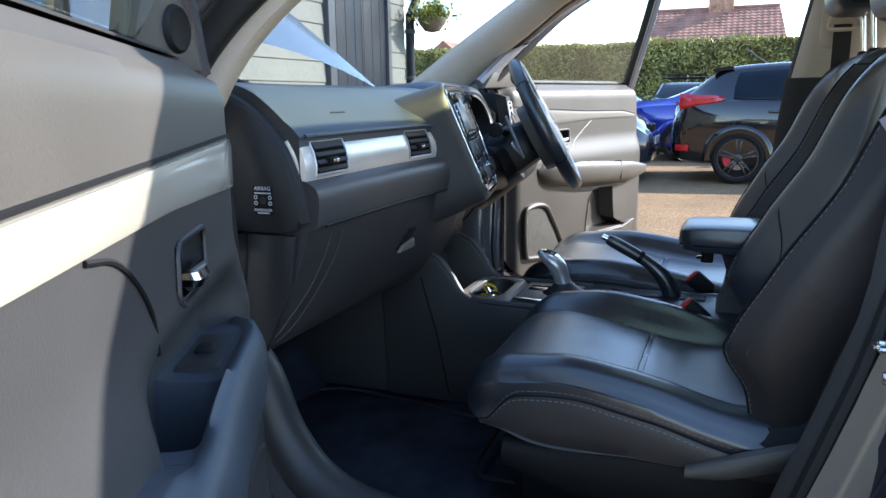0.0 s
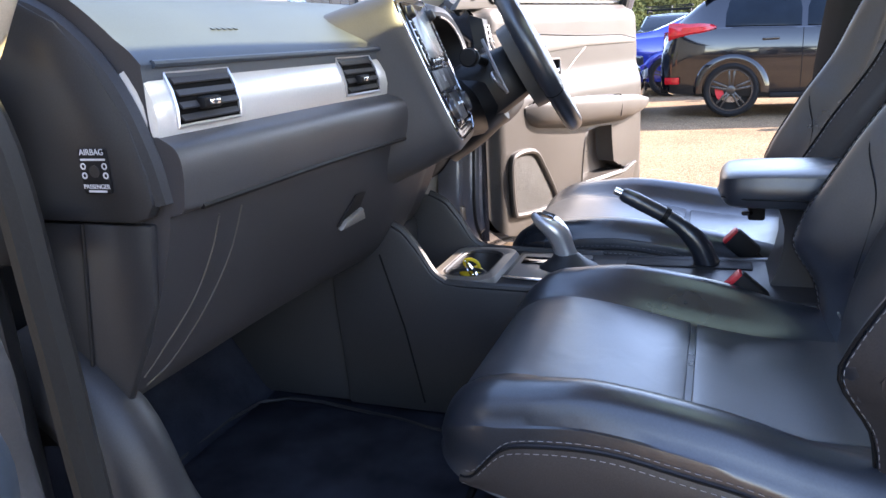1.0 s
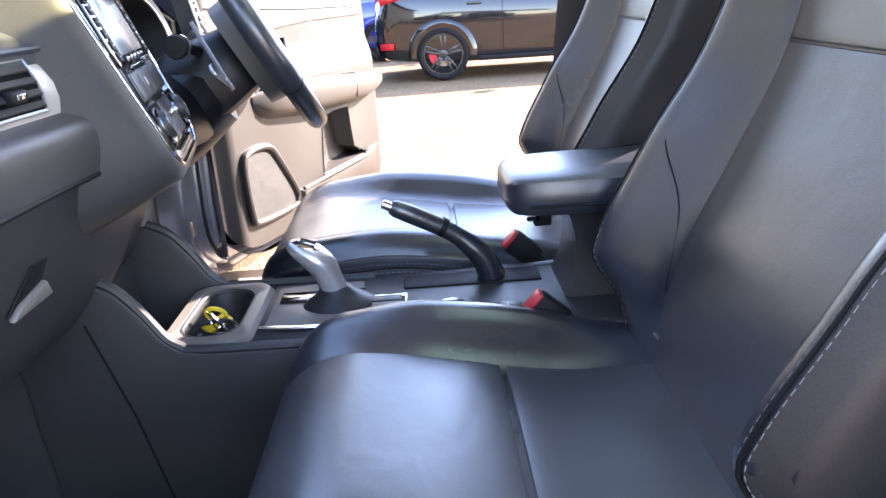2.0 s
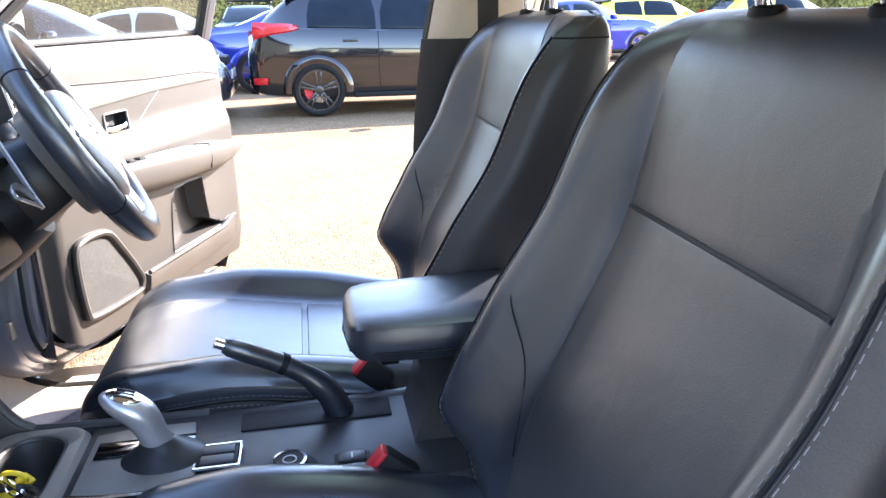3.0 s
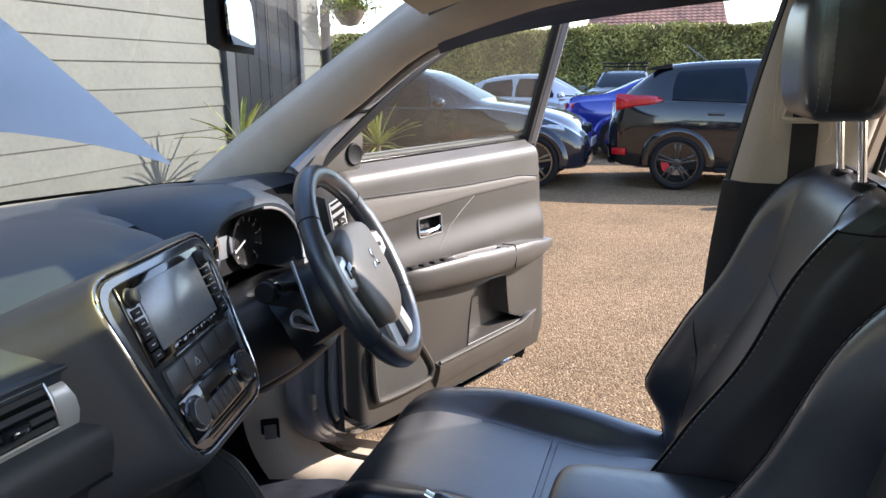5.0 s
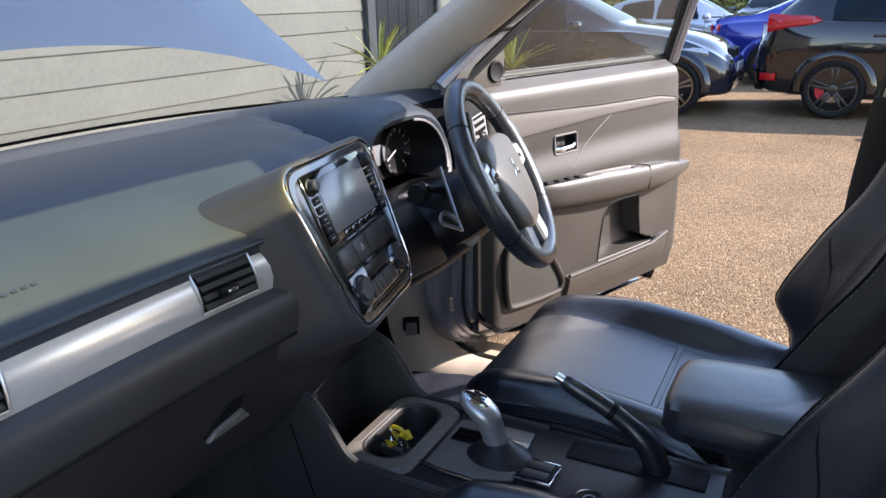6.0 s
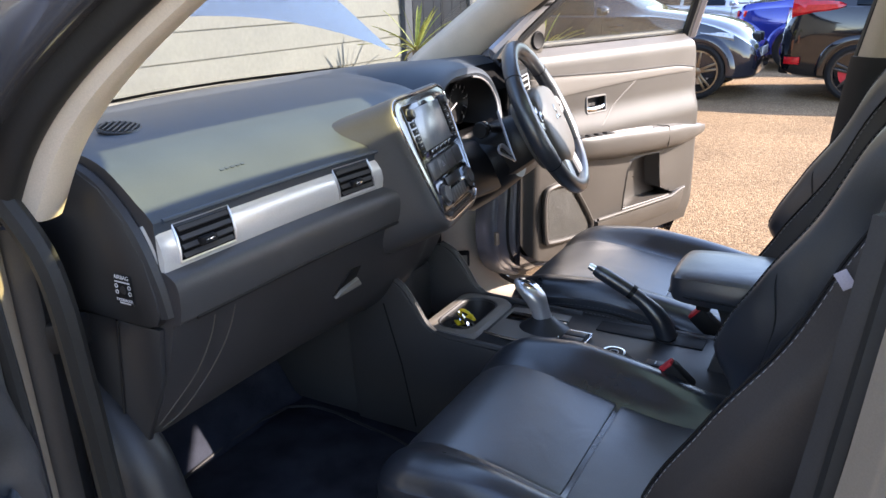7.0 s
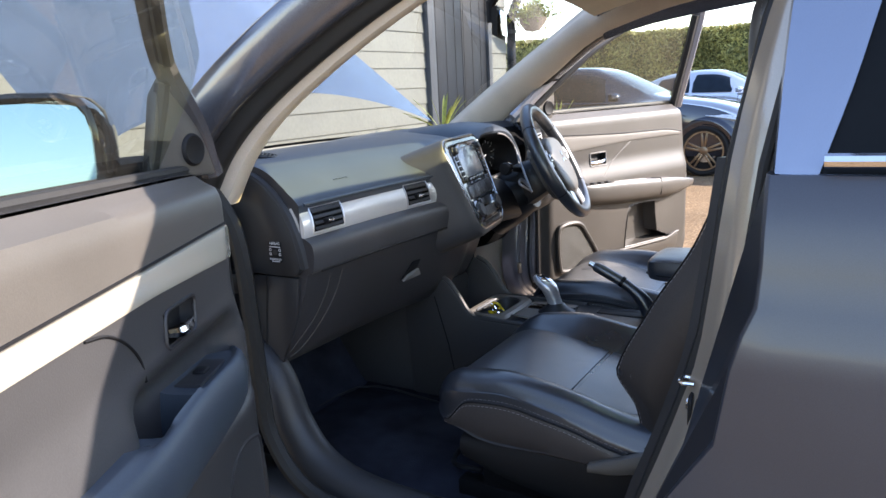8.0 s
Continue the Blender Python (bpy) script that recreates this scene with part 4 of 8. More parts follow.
# wings, nose and rear end of the shell
for s in (-1, 1):
    c = -0.04
    part("front_wing", loft([[(c + s * (hw - 0.14), y, zt - 0.03), (c + s * (hw - 0.05), y, zt), (c + s * hw, y, zt - 0.08), (c + s * (hw + 0.01), y, 0.75), (c + s * hw, y, 0.42), (c + s * (hw - 0.1), y, 0.40), (c + s * (hw - 0.1), y, 0.8)] for y, hw, zt in ((1.27, 0.87, 1.08), (1.7, 0.87, 1.04), (2.1, 0.84, 0.98), (2.4, 0.74, 0.90))], 3, 2), M_PAINT, car, "painted front wing")
    if s < 0:
        part("rear_door_skin", loft([[(c + s * (a - (i if a > 0.81 else 0)), y + (0.028 * smooth((1.05 - z) / 0.1) + 0.12 * smooth((0.90 - z) / 0.25)) * smooth((y + 0.4) / 0.4), z) for a, z in ((0.80, 0.35), (0.82, 0.30), (0.868, 0.36), (0.880, 0.50), (0.893, 0.68), (0.902, 0.84), (0.906, 0.95), (0.902, 0.995), (0.888, 1.03), (0.880, 1.08), (0.872, 1.13), (0.855, 1.18), (0.845, 1.195), (0.80, 1.195), (0.80, 0.9), (0.80, 0.6))] for y, i in ((0.012, 0.022), (0.0115, 0.010), (0.007, 0.0035), (-0.004, 0.0008), (-0.03, 0), (-0.4, 0), (-0.8, 0), (-1.05, 0))], 2, 1), M_PAINT_SHADE, car, "painted rear door, closed")
        # block added to keep light out between jamb and rear door
        part("jamb_filler", box(-0.888, -0.74, -0.12, 0.0, 0.30, 0.98, 0.004), M_PLASTIC_D, car, "black filler added behind the jamb")
        sash = []
        for z, yf, yr in ((1.00, 0.008, -0.020), (1.12, 0.008, -0.030), (1.20, 0.008, -0.050), (1.30, 0.008, -0.078), (1.42, 0.005, -0.105), (1.58, -0.005, -0.14)):
            x = -0.893 + 0.42 * max(0.0, z - 1.15)
            sash.append([(x + 0.03, yf, z), (x, yf - 0.006, z), (x - 0.004, (yf + yr) / 2, z), (x, yr, z), (x + 0.03, yr, z)])
        part("rear_window_sash", loft(sash, 3, 1), M_SASH, car, "painted window sash, sky reflection put into its colour")
        part("rear_window", grid_bm([[(-0.870, -0.03, 1.185), (-0.870, -1.0, 1.185)], [(-0.70, -0.12, 1.57), (-0.70, -1.0, 1.57)]]), M_PRIVACY, car, "dark privacy glass")
        part("waist_moulding", tube([(-0.893, -0.055, 1.214), (-0.893, -0.5, 1.218), (-0.89, -1.0, 1.218)], 0.009, 8), M_CHROME, car, "chrome waist moulding")
    part("roof_rail", tube([(c + s * 0.66, 0.6, 1.60), (c + s * 0.655, 0.1, 1.645), (c + s * 0.64, -0.6, 1.655), (c + s * 0.6, -1.9, 1.58)], 0.045, 8), M_PAINT, car, "painted roof rail")
part("nose", loft([[(-0.04 - 0.78, y, z0), (-0.04 + 0.78, y, z0), (-0.04 + 0.74, y + 0.02, z1), (-0.04 - 0.74, y + 0.02, z1)] for y, z0, z1 in ((2.30, 0.35, 0.85), (2.42, 0.38, 0.80))], 1, 1), M_PAINT, car, "painted nose")
part("tailgate", box(-0.85, 0.77, -2.15, -2.05, 0.35, 1.05, 0.03), M_PAINT, car)
rw = part("rear_screen", grid_bm([[(-0.72, -2.1, 1.05), (0.64, -2.1, 1.05)], [(-0.56, -1.98, 1.56), (0.50, -1.98, 1.56)]]), M_GLASS, car, "clear rear screen")
rw.visible_shadow = False
part("rear_bench_back", box(-0.62, 0.60, -1.15, -0.98, 0.45, 1.15, 0.05, 3), M_LEATHER, car)

# ---- dashboard ----
dash = thing("dashboard", "dark soft-touch dashboard with a silver trim strip", "dashboard")
PROFILE = [(1.0, 1.150), (0.72, 1.172), (0.45, 1.187), (0.26, 1.184), (0.14, 1.168), (0.05, 1.126), (0.018, 1.104), (0.016, 1.094), (0.016, 1.040), (0.006, 1.034), (-0.018, 1.022),
           (-0.024, 1.000), (-0.018, 0.968), (-0.010, 0.960), (0.006, 0.957), (0.010, 0.945), (0.03, 0.90), (0.075, 0.82), (0.13, 0.755), (0.20, 0.725), (0.45, 0.69)]


def glass_y(x):
    return 1.66 - 0.28 * (abs(x) / 0.75) ** 2.2


def dash_face(x):
    return 0.893 - 0.02 * float(np.clip((x + 0.55) / 0.35, 0, 1)) ** 2 + 0.022 * float(smooth((x + 0.07) / 0.06)) + 0.14 * float(smooth((x - 0.06) / 0.07)) + 0.11 * float(smooth((x - 0.15) / 0.04) * (1 - smooth((x - 0.49) / 0.04)))


CURVE = cr(PROFILE, 6)


def dash_pt(x, s):
    """A place on the dashboard: x across, s from 0 at the glass to 1 at the bottom."""
    f = dash_face(x)
    k = min(max(s, 0.0), 1.0) * (len(CURVE) - 1)
    i = min(int(k), len(CURVE) - 2)
    t = k - i
    d, z = CURVE[i] + (CURVE[i + 1] - CURVE[i]) * t
    y = f + d * ((glass_y(x) - 0.012 - f) if d > 0.2 and s < 0.25 else 0.75)
    if s < 0.25:
        w = min(1.0, max(0.0, (d - 0.02) / 0.3))
        y = f + d * (0.75 + (glass_y(x) - 0.012 - f - 0.75) * w)
    return (x, y, z)


xs = np.concatenate([np.linspace(-0.765, -0.26, 26), np.linspace(-0.24, 0.72, 40)])
prof_s = []
for i in range(len(PROFILE) - 1):
    prof_s += [(i + t) / (len(PROFILE) - 1) for t in (0, 0.25, 0.5, 0.75)]
prof_s.append(1.0)
body = [[dash_pt(x, s) for s in prof_s] for x in xs]
cut, brow = 4 * 9, 4 * 4
mid = int(np.searchsorted(xs, 0.075))
part("dash_body", grid_bm([row[:cut + 1] for row in body[:mid + 1]]), M_DASH, dash, "dark soft-touch dash top")
part("dash_brow", grid_bm([row[:brow + 1] for row in body[mid:]]), M_DASH, dash, "dark soft-touch dash top")
part("dash_roll", grid_bm([row[cut:57] for row in body[:mid + 1]]), M_ROLL, dash, "padded roll below the silver strip")
part("lower_dash", grid_bm([row[56:] for row in body[:mid + 1]]), M_DASH_LOW, dash, "dark grained lower dash with the glovebox")
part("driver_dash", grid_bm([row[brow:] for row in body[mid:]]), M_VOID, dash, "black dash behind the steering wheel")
for row in (body[0], body[-1]):
    cap = bmesh.new()
    cap.faces.new([cap.verts.new(q) for q in row])
    part("dash_end", cap, M_DASH_LOW, dash, smooth=False)

# gap line over the glovebox, glovebox edges
part("glovebox_gap", tube([dash_pt(x, 12.6 / 20) for x in np.linspace(-0.735, -0.215, 20)], 0.0035, 6), M_PLASTIC_D, dash)
drop = lambda x, z: dash_pt(x, min(np.linspace(14.2 / 20, 0.96, 120), key=lambda v: abs(dash_pt(x, v)[2] - z)))
for way in (((-0.686, 0.942), (-0.690, 0.900), (-0.706, 0.850), (-0.738, 0.803), (-0.756, 0.775)), ((-0.645, 0.942), (-0.653, 0.884), (-0.680, 0.825), (-0.713, 0.774), (-0.740, 0.755))):
    part("trim_seam", tube(cr([drop(*q) for q in way], 6), 0.0014, 6), M_DOOR, dash, "fine moulded seam")
gx = -0.325
a, b = Vector(dash_pt(gx, 15.7 / 20)), Vector(dash_pt(gx, 17.0 / 20))
hm = frame_to(((a + b) / 2), (1, 0, 0), tuple(a - b))
handle = part("glovebox_handle", prism([(-0.055, -0.022), (0.03, -0.022), (0.055, 0.024), (-0.020, 0.024)], hm @ Matrix.Translation((0, 0, -0.001)), 0.003, 0.001), M_PLASTIC_D, dash, "glovebox handle recess")
part("latch", prism([(-0.054, -0.026), (0.032, -0.026), (0.010, -0.002), (-0.040, -0.012)], hm, 0.009, 0.003), M_SATIN, handle)
part("vinyl_step", tube([dash_pt(x, 6.4 / 20) for x in np.linspace(-0.75, -0.215, 20)], 0.004, 8), M_DASH, dash)
for i in range(5):
    part("embossed_mark", prism(rounded(0.007, 0.007, 0.002), frame_to(Vector(dash_pt(-0.60 + 0.011 * i, 4.75 / 20)) + Vector((0, 0.0, -0.0008)), (1, 0, 0), (0, 0.12 * 0.75, 0.034)), 0.0012), M_DASH, dash)

# silver strip with two vents
STRIP_Y = 0.018


def strip_pt(x, v):
    """v from 0 at the strip's lower edge to 1 at its top."""
    f = dash_face(x)
    z = 1.027 + 0.077 * v
    y = f + 0.008 + 0.018 * v - 0.010 * math.sin(math.pi * v)
    return (x, y, z)


strip = part("trim_strip", patch(strip_pt, np.concatenate([[-0.766, -0.764], np.linspace(-0.758, -0.256, 40), [-0.252, -0.249]]), [0, 0.03, 0.12, 0.3, 0.5, 0.7, 0.88, 0.97, 1.0], 0.003, 0.02), M_STRIP_D, dash, "brushed silver trim strip")


def vent(x0, x1, slant, parent, pt, name="air_vent", blade=None):
    """A slatted outlet set in the surface pt(x, v)."""
    w = x1 - x0
    lift = lambda x, v, d: Vector(pt(x, v)) + Vector((0, -d, d * 0.2))
    bm = bmesh.new()
    g = [[lift(x0 + w * u + slant * v, v, 0.0042) for v in (0.17, 0.5, 0.84)] for u in np.linspace(0, 1, 6)]
    grid_bm(g, bm=bm)
    v_ob = part(name, bm, M_VOID, parent, "black slatted air vent")
    rim = [lift(x0 + w * u + slant * v, v, 0.0045) for u, v in ((0.0, 0.17), (0.33, 0.17), (0.66, 0.17), (1, 0.17), (1.0, 0.38), (1.0, 0.62), (1, 0.84), (0.66, 0.84), (0.33, 0.84), (0.0, 0.84), (0, 0.62), (0, 0.38))]
    part("vent_rim", tube(rim, 0.0022, 6, True), M_SILVER, v_ob)
    for i in range(4):
        v = 0.27 + 0.155 * i
        g = []
        for u in np.linspace(0.05, 0.95, 5):
            c = lift(x0 + w * u + slant * v, v, 0.0045)
            g.append([c + Vector((0, -0.0030, -0.0034)), c + Vector((0, -0.0038, -0.0018)), c + Vector((0, 0.0006, 0.0034)), c + Vector((0, 0.003, 0.0020))])
        part("slat", grid_bm(g, close_v=True, caps=True), blade or M_DASH_LOW, v_ob)
    c = lift(x0 + w * 0.45 + slant * 0.42, 0.42, 0.009)
    part("vent_tab", box(c.x - 0.015, c.x + 0.015, c.y - 0.005, c.y + 0.006, c.z - 0.006, c.z + 0.006, 0.003), M_PLASTIC_D, v_ob)
    part("vent_tab_trim", box(c.x - 0.009, c.x + 0.009, c.y - 0.0068, c.y - 0.0048, c.z - 0.0025, c.z + 0.0025, 0.0005), M_CHROME, v_ob)
    return v_ob


vent(-0.738, -0.635, 0.004, dash, strip_pt)
vent(-0.385, -0.290, -0.004, dash, strip_pt)

# rounded side demister outlet on the dash top
dm = frame_to((-0.625, 1.125, 1.1865), (0.75, 0.66, 0), (-0.6, 0.7, 0.12))
dem = part("demister_outlet", moved(disc(0.05, 0.004, 28, 0.001), dm @ Matrix.Diagonal((1, 0.62, 1, 1))), M_PLASTIC_D, dash, "round slotted demister outlet")
part("outlet_rim", tube([dm @ Vector((0.05 * math.cos(a), 0.031 * math.sin(a), 0.004)) for a in np.linspace(0, 2 * math.pi, 32, endpoint=False)], 0.0025, 6, True), M_PLASTIC, dem)
for i in range(7):
    yy = -0.024 + 0.008 * i
    w = 0.05 * math.sqrt(max(0.05, 1 - (yy / 0.031) ** 2)) * 0.95
    part("slat", moved(box(-w, w, yy - 0.0015, yy + 0.0015, 0.003, 0.008), dm), M_PLASTIC, dem)

# end cover of the dashboard with the airbag switch label
cover = [(1.16, 1.170), (1.10, 1.176), (1.03, 1.168), (0.985, 1.145), (0.945, 1.105), (0.918, 1.05), (0.906, 1.0), (0.904, 0.972), (0.912, 0.958), (0.93, 0.953), (1.20, 0.953), (1.20, 1.16)]
part("end_cover", prism(cover, frame_to((-0.764, 0, 0), (0, 1, 0), (0, 0, 1)), -0.016, 0.004), M_PLASTIC, dash, "black end cover of the dashboard")
part("cover_roll", tube(cr([(-0.768, 1.12, 1.172), (-0.768, 1.03, 1.160), (-0.768, 0.975, 1.128), (-0.768, 0.935, 1.08), (-0.766, 0.912, 1.02), (-0.764, 0.903, 0.97)], 5), [0.012] * 26, 8), M_PLASTIC, dash)
part("lower_side_trim", prism([(0.915, 0.95), (1.2, 0.95), (1.22, 0.66), (1.05, 0.69), (0.985, 0.75), (0.93, 0.86)], frame_to((-0.762, 0, 0), (0, 1, 0), (0, 0, 1)), -0.012, 0.004), M_PLASTIC, dash)
part("side_seam", tube([(-0.776, 1.0, 0.95), (-0.776, 1.015, 0.85), (-0.777, 1.03, 0.74), (-0.777, 1.03, 0.69)], 0.002, 6), M_PLASTIC_D, dash)
lm = frame_to((-0.7815, 0.964, 1.005), (0, -1, 0), (0, 0, 1))
plate = part("airbag_switch", prism(rounded(0.034, 0.044, 0.003), lm @ Matrix.Translation((0, 0, -0.001)), 0.002, 0.0005), M_PLASTIC_D, dash, "passenger airbag switch with white print")
words("print", "AIRBAG", 0.0085, lm @ Matrix.Translation((0, 0.0185, 0.0016)), M_WHITE, plate)
words("print", "PASSENGER", 0.0062, lm @ Matrix.Translation((0, -0.0150, 0.0016)), M_WHITE, plate)
for dy, w in ((0.0115, 0.030), (-0.0195, 0.022)):
    part("print_bar", moved(box(-w / 2, w / 2, dy - 0.001, dy + 0.001, 0.001, 0.0015), lm), M_WHITE, plate)
for dx in (-0.013, 0.013):
    for dy in (-0.004, 0.005):
        part("print_symbol", moved(ring(0.002, 0.0033, 0.0004, 12), lm @ Matrix.Translation((dx, dy, 0.0012))), M_WHITE, plate)
part("key_slot", moved(disc(0.006, 0.002, 16), lm), M_PLASTIC, plate)

# ---- centre stack ----
SX, SY = Vector((0.980, 0.20, 0)).normalized(), Vector((-0.03, 0.37, 0.93)).normalized()
SM = frame_to((-0.068, 0.868, 1.062), tuple(SX), tuple(SY))


def trapeze(top, bottom, hi, lo, r, n=6):
    """A rounded outline, wider above than below."""
    pts = [(top, hi), (-top, hi), (-bottom, lo), (bottom, lo)]
    out = []
    for i, p in enumerate(pts):
        p, a, b = Vector(p), Vector(pts[i - 1]), Vector(pts[(i + 1) % 4])
        u, w = (a - p).normalized(), (b - p).normalized()
        for j in range(n + 1):
            t = j / n
            q = (p + u * r) * (1 - t) ** 2 + p * 2 * t * (1 - t) + (p + w * r) * t * t
            out.append((q.x, q.y))
        e = (b + (p - b).normalized() * r)
        out += [((q.lerp(e, f)).x, (q.lerp(e, f)).y) for f in (0.125, 0.25, 0.375, 0.5, 0.625, 0.75, 0.875)]
    return out


def stack_ring(k, z, top=0.160, bottom=0.118, hi=0.130, lo=-0.126, r=0.045, up=1.0, dn=1.0):
    return [SM @ Vector((x, y, z)) for x, y in trapeze(top + k, bottom + k * (0.4 + 0.6 * dn), hi + k * up, lo - k * dn, r + max(0, k * dn))]


rings = cr([stack_ring(0.130, -0.160, up=0.06, dn=0.16), stack_ring(0.106, -0.112, up=0.08, dn=0.18), stack_ring(0.080, -0.080, up=0.11, dn=0.24), stack_ring(0.056, -0.052, up=0.15, dn=0.33), stack_ring(0.036, -0.028, up=0.22, dn=0.5), stack_ring(0.020, -0.010, up=0.4, dn=0.8), stack_ring(0.009, -0.001, up=0.8), stack_ring(0.003, 0.002), stack_ring(0.0, -0.004)], 3)
part("stack_surround", grid_bm(rings, close_v=True), M_ROLL, dash, "dark surround of the centre stack")
stack = part("stack_panel", prism(trapeze(0.158, 0.116, 0.128, -0.124, 0.043), SM @ Matrix.Translation((0, 0, -0.008)), 0.010, 0.001), M_BEZEL, dash, "glossy black and silver centre panel")
part("bezel_rim", tube(stack_ring(0.001, 0.002), 0.0022, 8, True), M_CHROME, stack, "chrome rim")
part("bezel_face", grid_bm([stack_ring(-0.004, 0.0035), stack_ring(-0.013, 0.0042)], close_v=True), M_BEZEL, stack)
part("display_frame", moved(box(-0.116, 0.122, 0.006, 0.116, 0.002, 0.006, 0.002), SM), M_GLOSS, stack)
part("display", moved(box(-0.082, 0.086, 0.018, 0.104, 0.005, 0.0072, 0.001), SM), M_SCREEN, stack, "touch screen, lightened for the reflection on it")
for sx, cx in ((-1, -0.099), (1, 0.104)):
    for i in range(5):
        part("button", moved(box(cx - 0.010, cx + 0.010, 0.070 - 0.0145 * i, 0.0815 - 0.0145 * i, 0.005, 0.0085, 0.0012), SM), M_PLASTIC_D, stack)
        part("button_mark", moved(box(cx - 0.004, cx + 0.004, 0.075 - 0.0145 * i, 0.0762 - 0.0145 * i, 0.0083, 0.0089), SM), M_WHITE, stack)
    part("tuner_knob", moved(lathe([(0.0, 0.013), (0.008, 0.013), (0.0100, 0.011), (0.0105, 0.004), (0.0130, 0.003), (0.0130, 0)], 24), SM @ Matrix.Translation((cx, 0.096, 0.005))), M_PLASTIC, stack)
for i in range(5):
    part("button", moved(box(-0.058 + 0.027 * i, -0.034 + 0.027 * i, 0.0075, 0.0155, 0.004, 0.0072, 0.001), SM), M_GLOSS, stack)
part("disc_lip", moved(box(-0.060, 0.062, 0.0005, 0.0035, 0.003, 0.0060, 0.001), SM), M_BEZEL, stack)
part("switch_bezel", moved(box(-0.104, 0.104, -0.040, -0.003, 0.002, 0.0050, 0.002), SM), M_PLASTIC, stack)
for i in range(4):
    part("switch", moved(box(-0.100 + 0.051 * i, -0.051 + 0.051 * i, -0.038, -0.005, 0.004, 0.0064, 0.0012), SM), M_DOOR_SHADE if i < 2 else M_PLASTIC, stack)
part("hazard_mark", tube([SM @ Vector((-0.0245 + 0.007 * math.cos(a), -0.022 + 0.007 * math.sin(a), 0.0066)) for a in (1.57, 3.66, 5.76)], 0.0007, 4, True), M_WHITE, stack)
part("climate_panel", moved(box(-0.106, 0.106, -0.106, -0.046, 0.002, 0.0050, 0.004), SM), M_GLOSS, stack)
part("climate_display", moved(box(-0.044, 0.048, -0.068, -0.048, 0.0045, 0.0060, 0.001), SM), M_GLOSS_D, stack)
for i in range(6):
    part("button", moved(box(-0.049 + 0.0165 * i, -0.0340 + 0.0165 * i, -0.100, -0.074, 0.0045, 0.0072, 0.001), SM), M_DOOR_SHADE, stack)
for kx in (-0.078, 0.083):
    k = part("climate_knob", moved(lathe([(0, 0.0105), (0.0165, 0.0105), (0.0180, 0.0090), (0.0185, 0.004), (0.0225, 0.003), (0.0225, 0)], 36), SM @ Matrix.Translation((kx, -0.075, 0.004))), M_DOOR_SHADE, stack)
    part("knob_ring", moved(ring(0.0212, 0.0240, 0.0045, 36), SM @ Matrix.Translation((kx, -0.075, 0.004))), M_CHROME, k)
    part("knob_face", moved(ring(0.0170, 0.0180, 0.0006, 36), SM @ Matrix.Translation((kx, -0.075, 0.0143))), M_CHROME, k)
part("storage_slot", moved(box(-0.070, 0.074, -0.119, -0.110, 0.001, 0.0040, 0.002), SM), M_PLASTIC_D, stack)

# ---- instrument cowl, gauges, driver's vent ----
CX = 0.338


def arch(k, y, lift=0.0):
    out = []
    for a in np.linspace(-0.75, math.pi + 0.75, 29):
        c, q = math.cos(a), math.sin(a)
        out.append((CX + (0.152 + k) * (abs(c) ** 0.65) * (1 if c > 0 else -1), y + 0.022 * q, 1.080 + (0.082 + k) * q * (1.0 if q > 0 else 1.1) + lift))
    return out


part("instrument_cowl", grid_bm([arch(0.055, 1.42, lift=-0.045), arch(0.050, 1.26, lift=-0.018), arch(0.044, 1.12), arch(0.036, 1.04), arch(0.026, 1.006), arch(0.012, 0.996), arch(0.004, 1.000)]), M_DASH, dash, "hooded instrument cowl")
part("cowl_lining", grid_bm([arch(0.004, 1.000), arch(-0.006, 1.02), arch(-0.018, 1.11)]), M_PLASTIC_D, dash, "black cowl lining")
part("cowl_trim", tube(arch(0.002, 1.001)[2:14], 0.0030, 6), M_SILVER, dash)
gauges = part("instrument_panel", prism([(x - CX, z) for x, y, z in arch(-0.016, 0)] , frame_to((CX, 1.10, 0), (1, 0, 0), (0, 0.0, 1)), 0.006), M_PLASTIC_D, dash, "dark instrument panel")
for sx in (-1, 1):
    gm = frame_to((CX + sx * 0.078, 1.094, 1.088), (1, 0, 0), (0, 0.0, 1))
    part("gauge_ring", moved(ring(0.052, 0.058, 0.014), gm), M_CHROME, gauges)
    part("needle", moved(box(-0.0015, 0.0015, 0, 0.045, 0.006, 0.008), gm @ Matrix.Rotation(sx * 2.0, 4, "Z")), M_WHITE, gauges)
    for i in range(11):
        an = radians(225 - 27 * i)
        part("gauge_tick", moved(box(0.040, 0.049, -0.001, 0.001, 0.006, 0.0068), gm @ Matrix.Rotation(an, 4, "Z")), M_WHITE, gauges)
part("trip_screen", box(CX - 0.022, CX + 0.022, 1.090, 1.093, 1.065, 1.11, 0.002), M_SCREEN, gauges)
dv_pt = lambda x, v: (x, 0.962 + 0.02 * v + 0.20 * (x - 0.6), 1.050 + 0.108 * v)
part("vent_surround", patch(dv_pt, edges_in(0.540, 0.690, 8, 0.008), np.linspace(-0.15, 1.15, 9), 0.004, 0.03), M_GLOSS_D, dash, "black vent surround")
vent(0.556, 0.668, 0.006, dash, dv_pt, blade=M_SATIN)
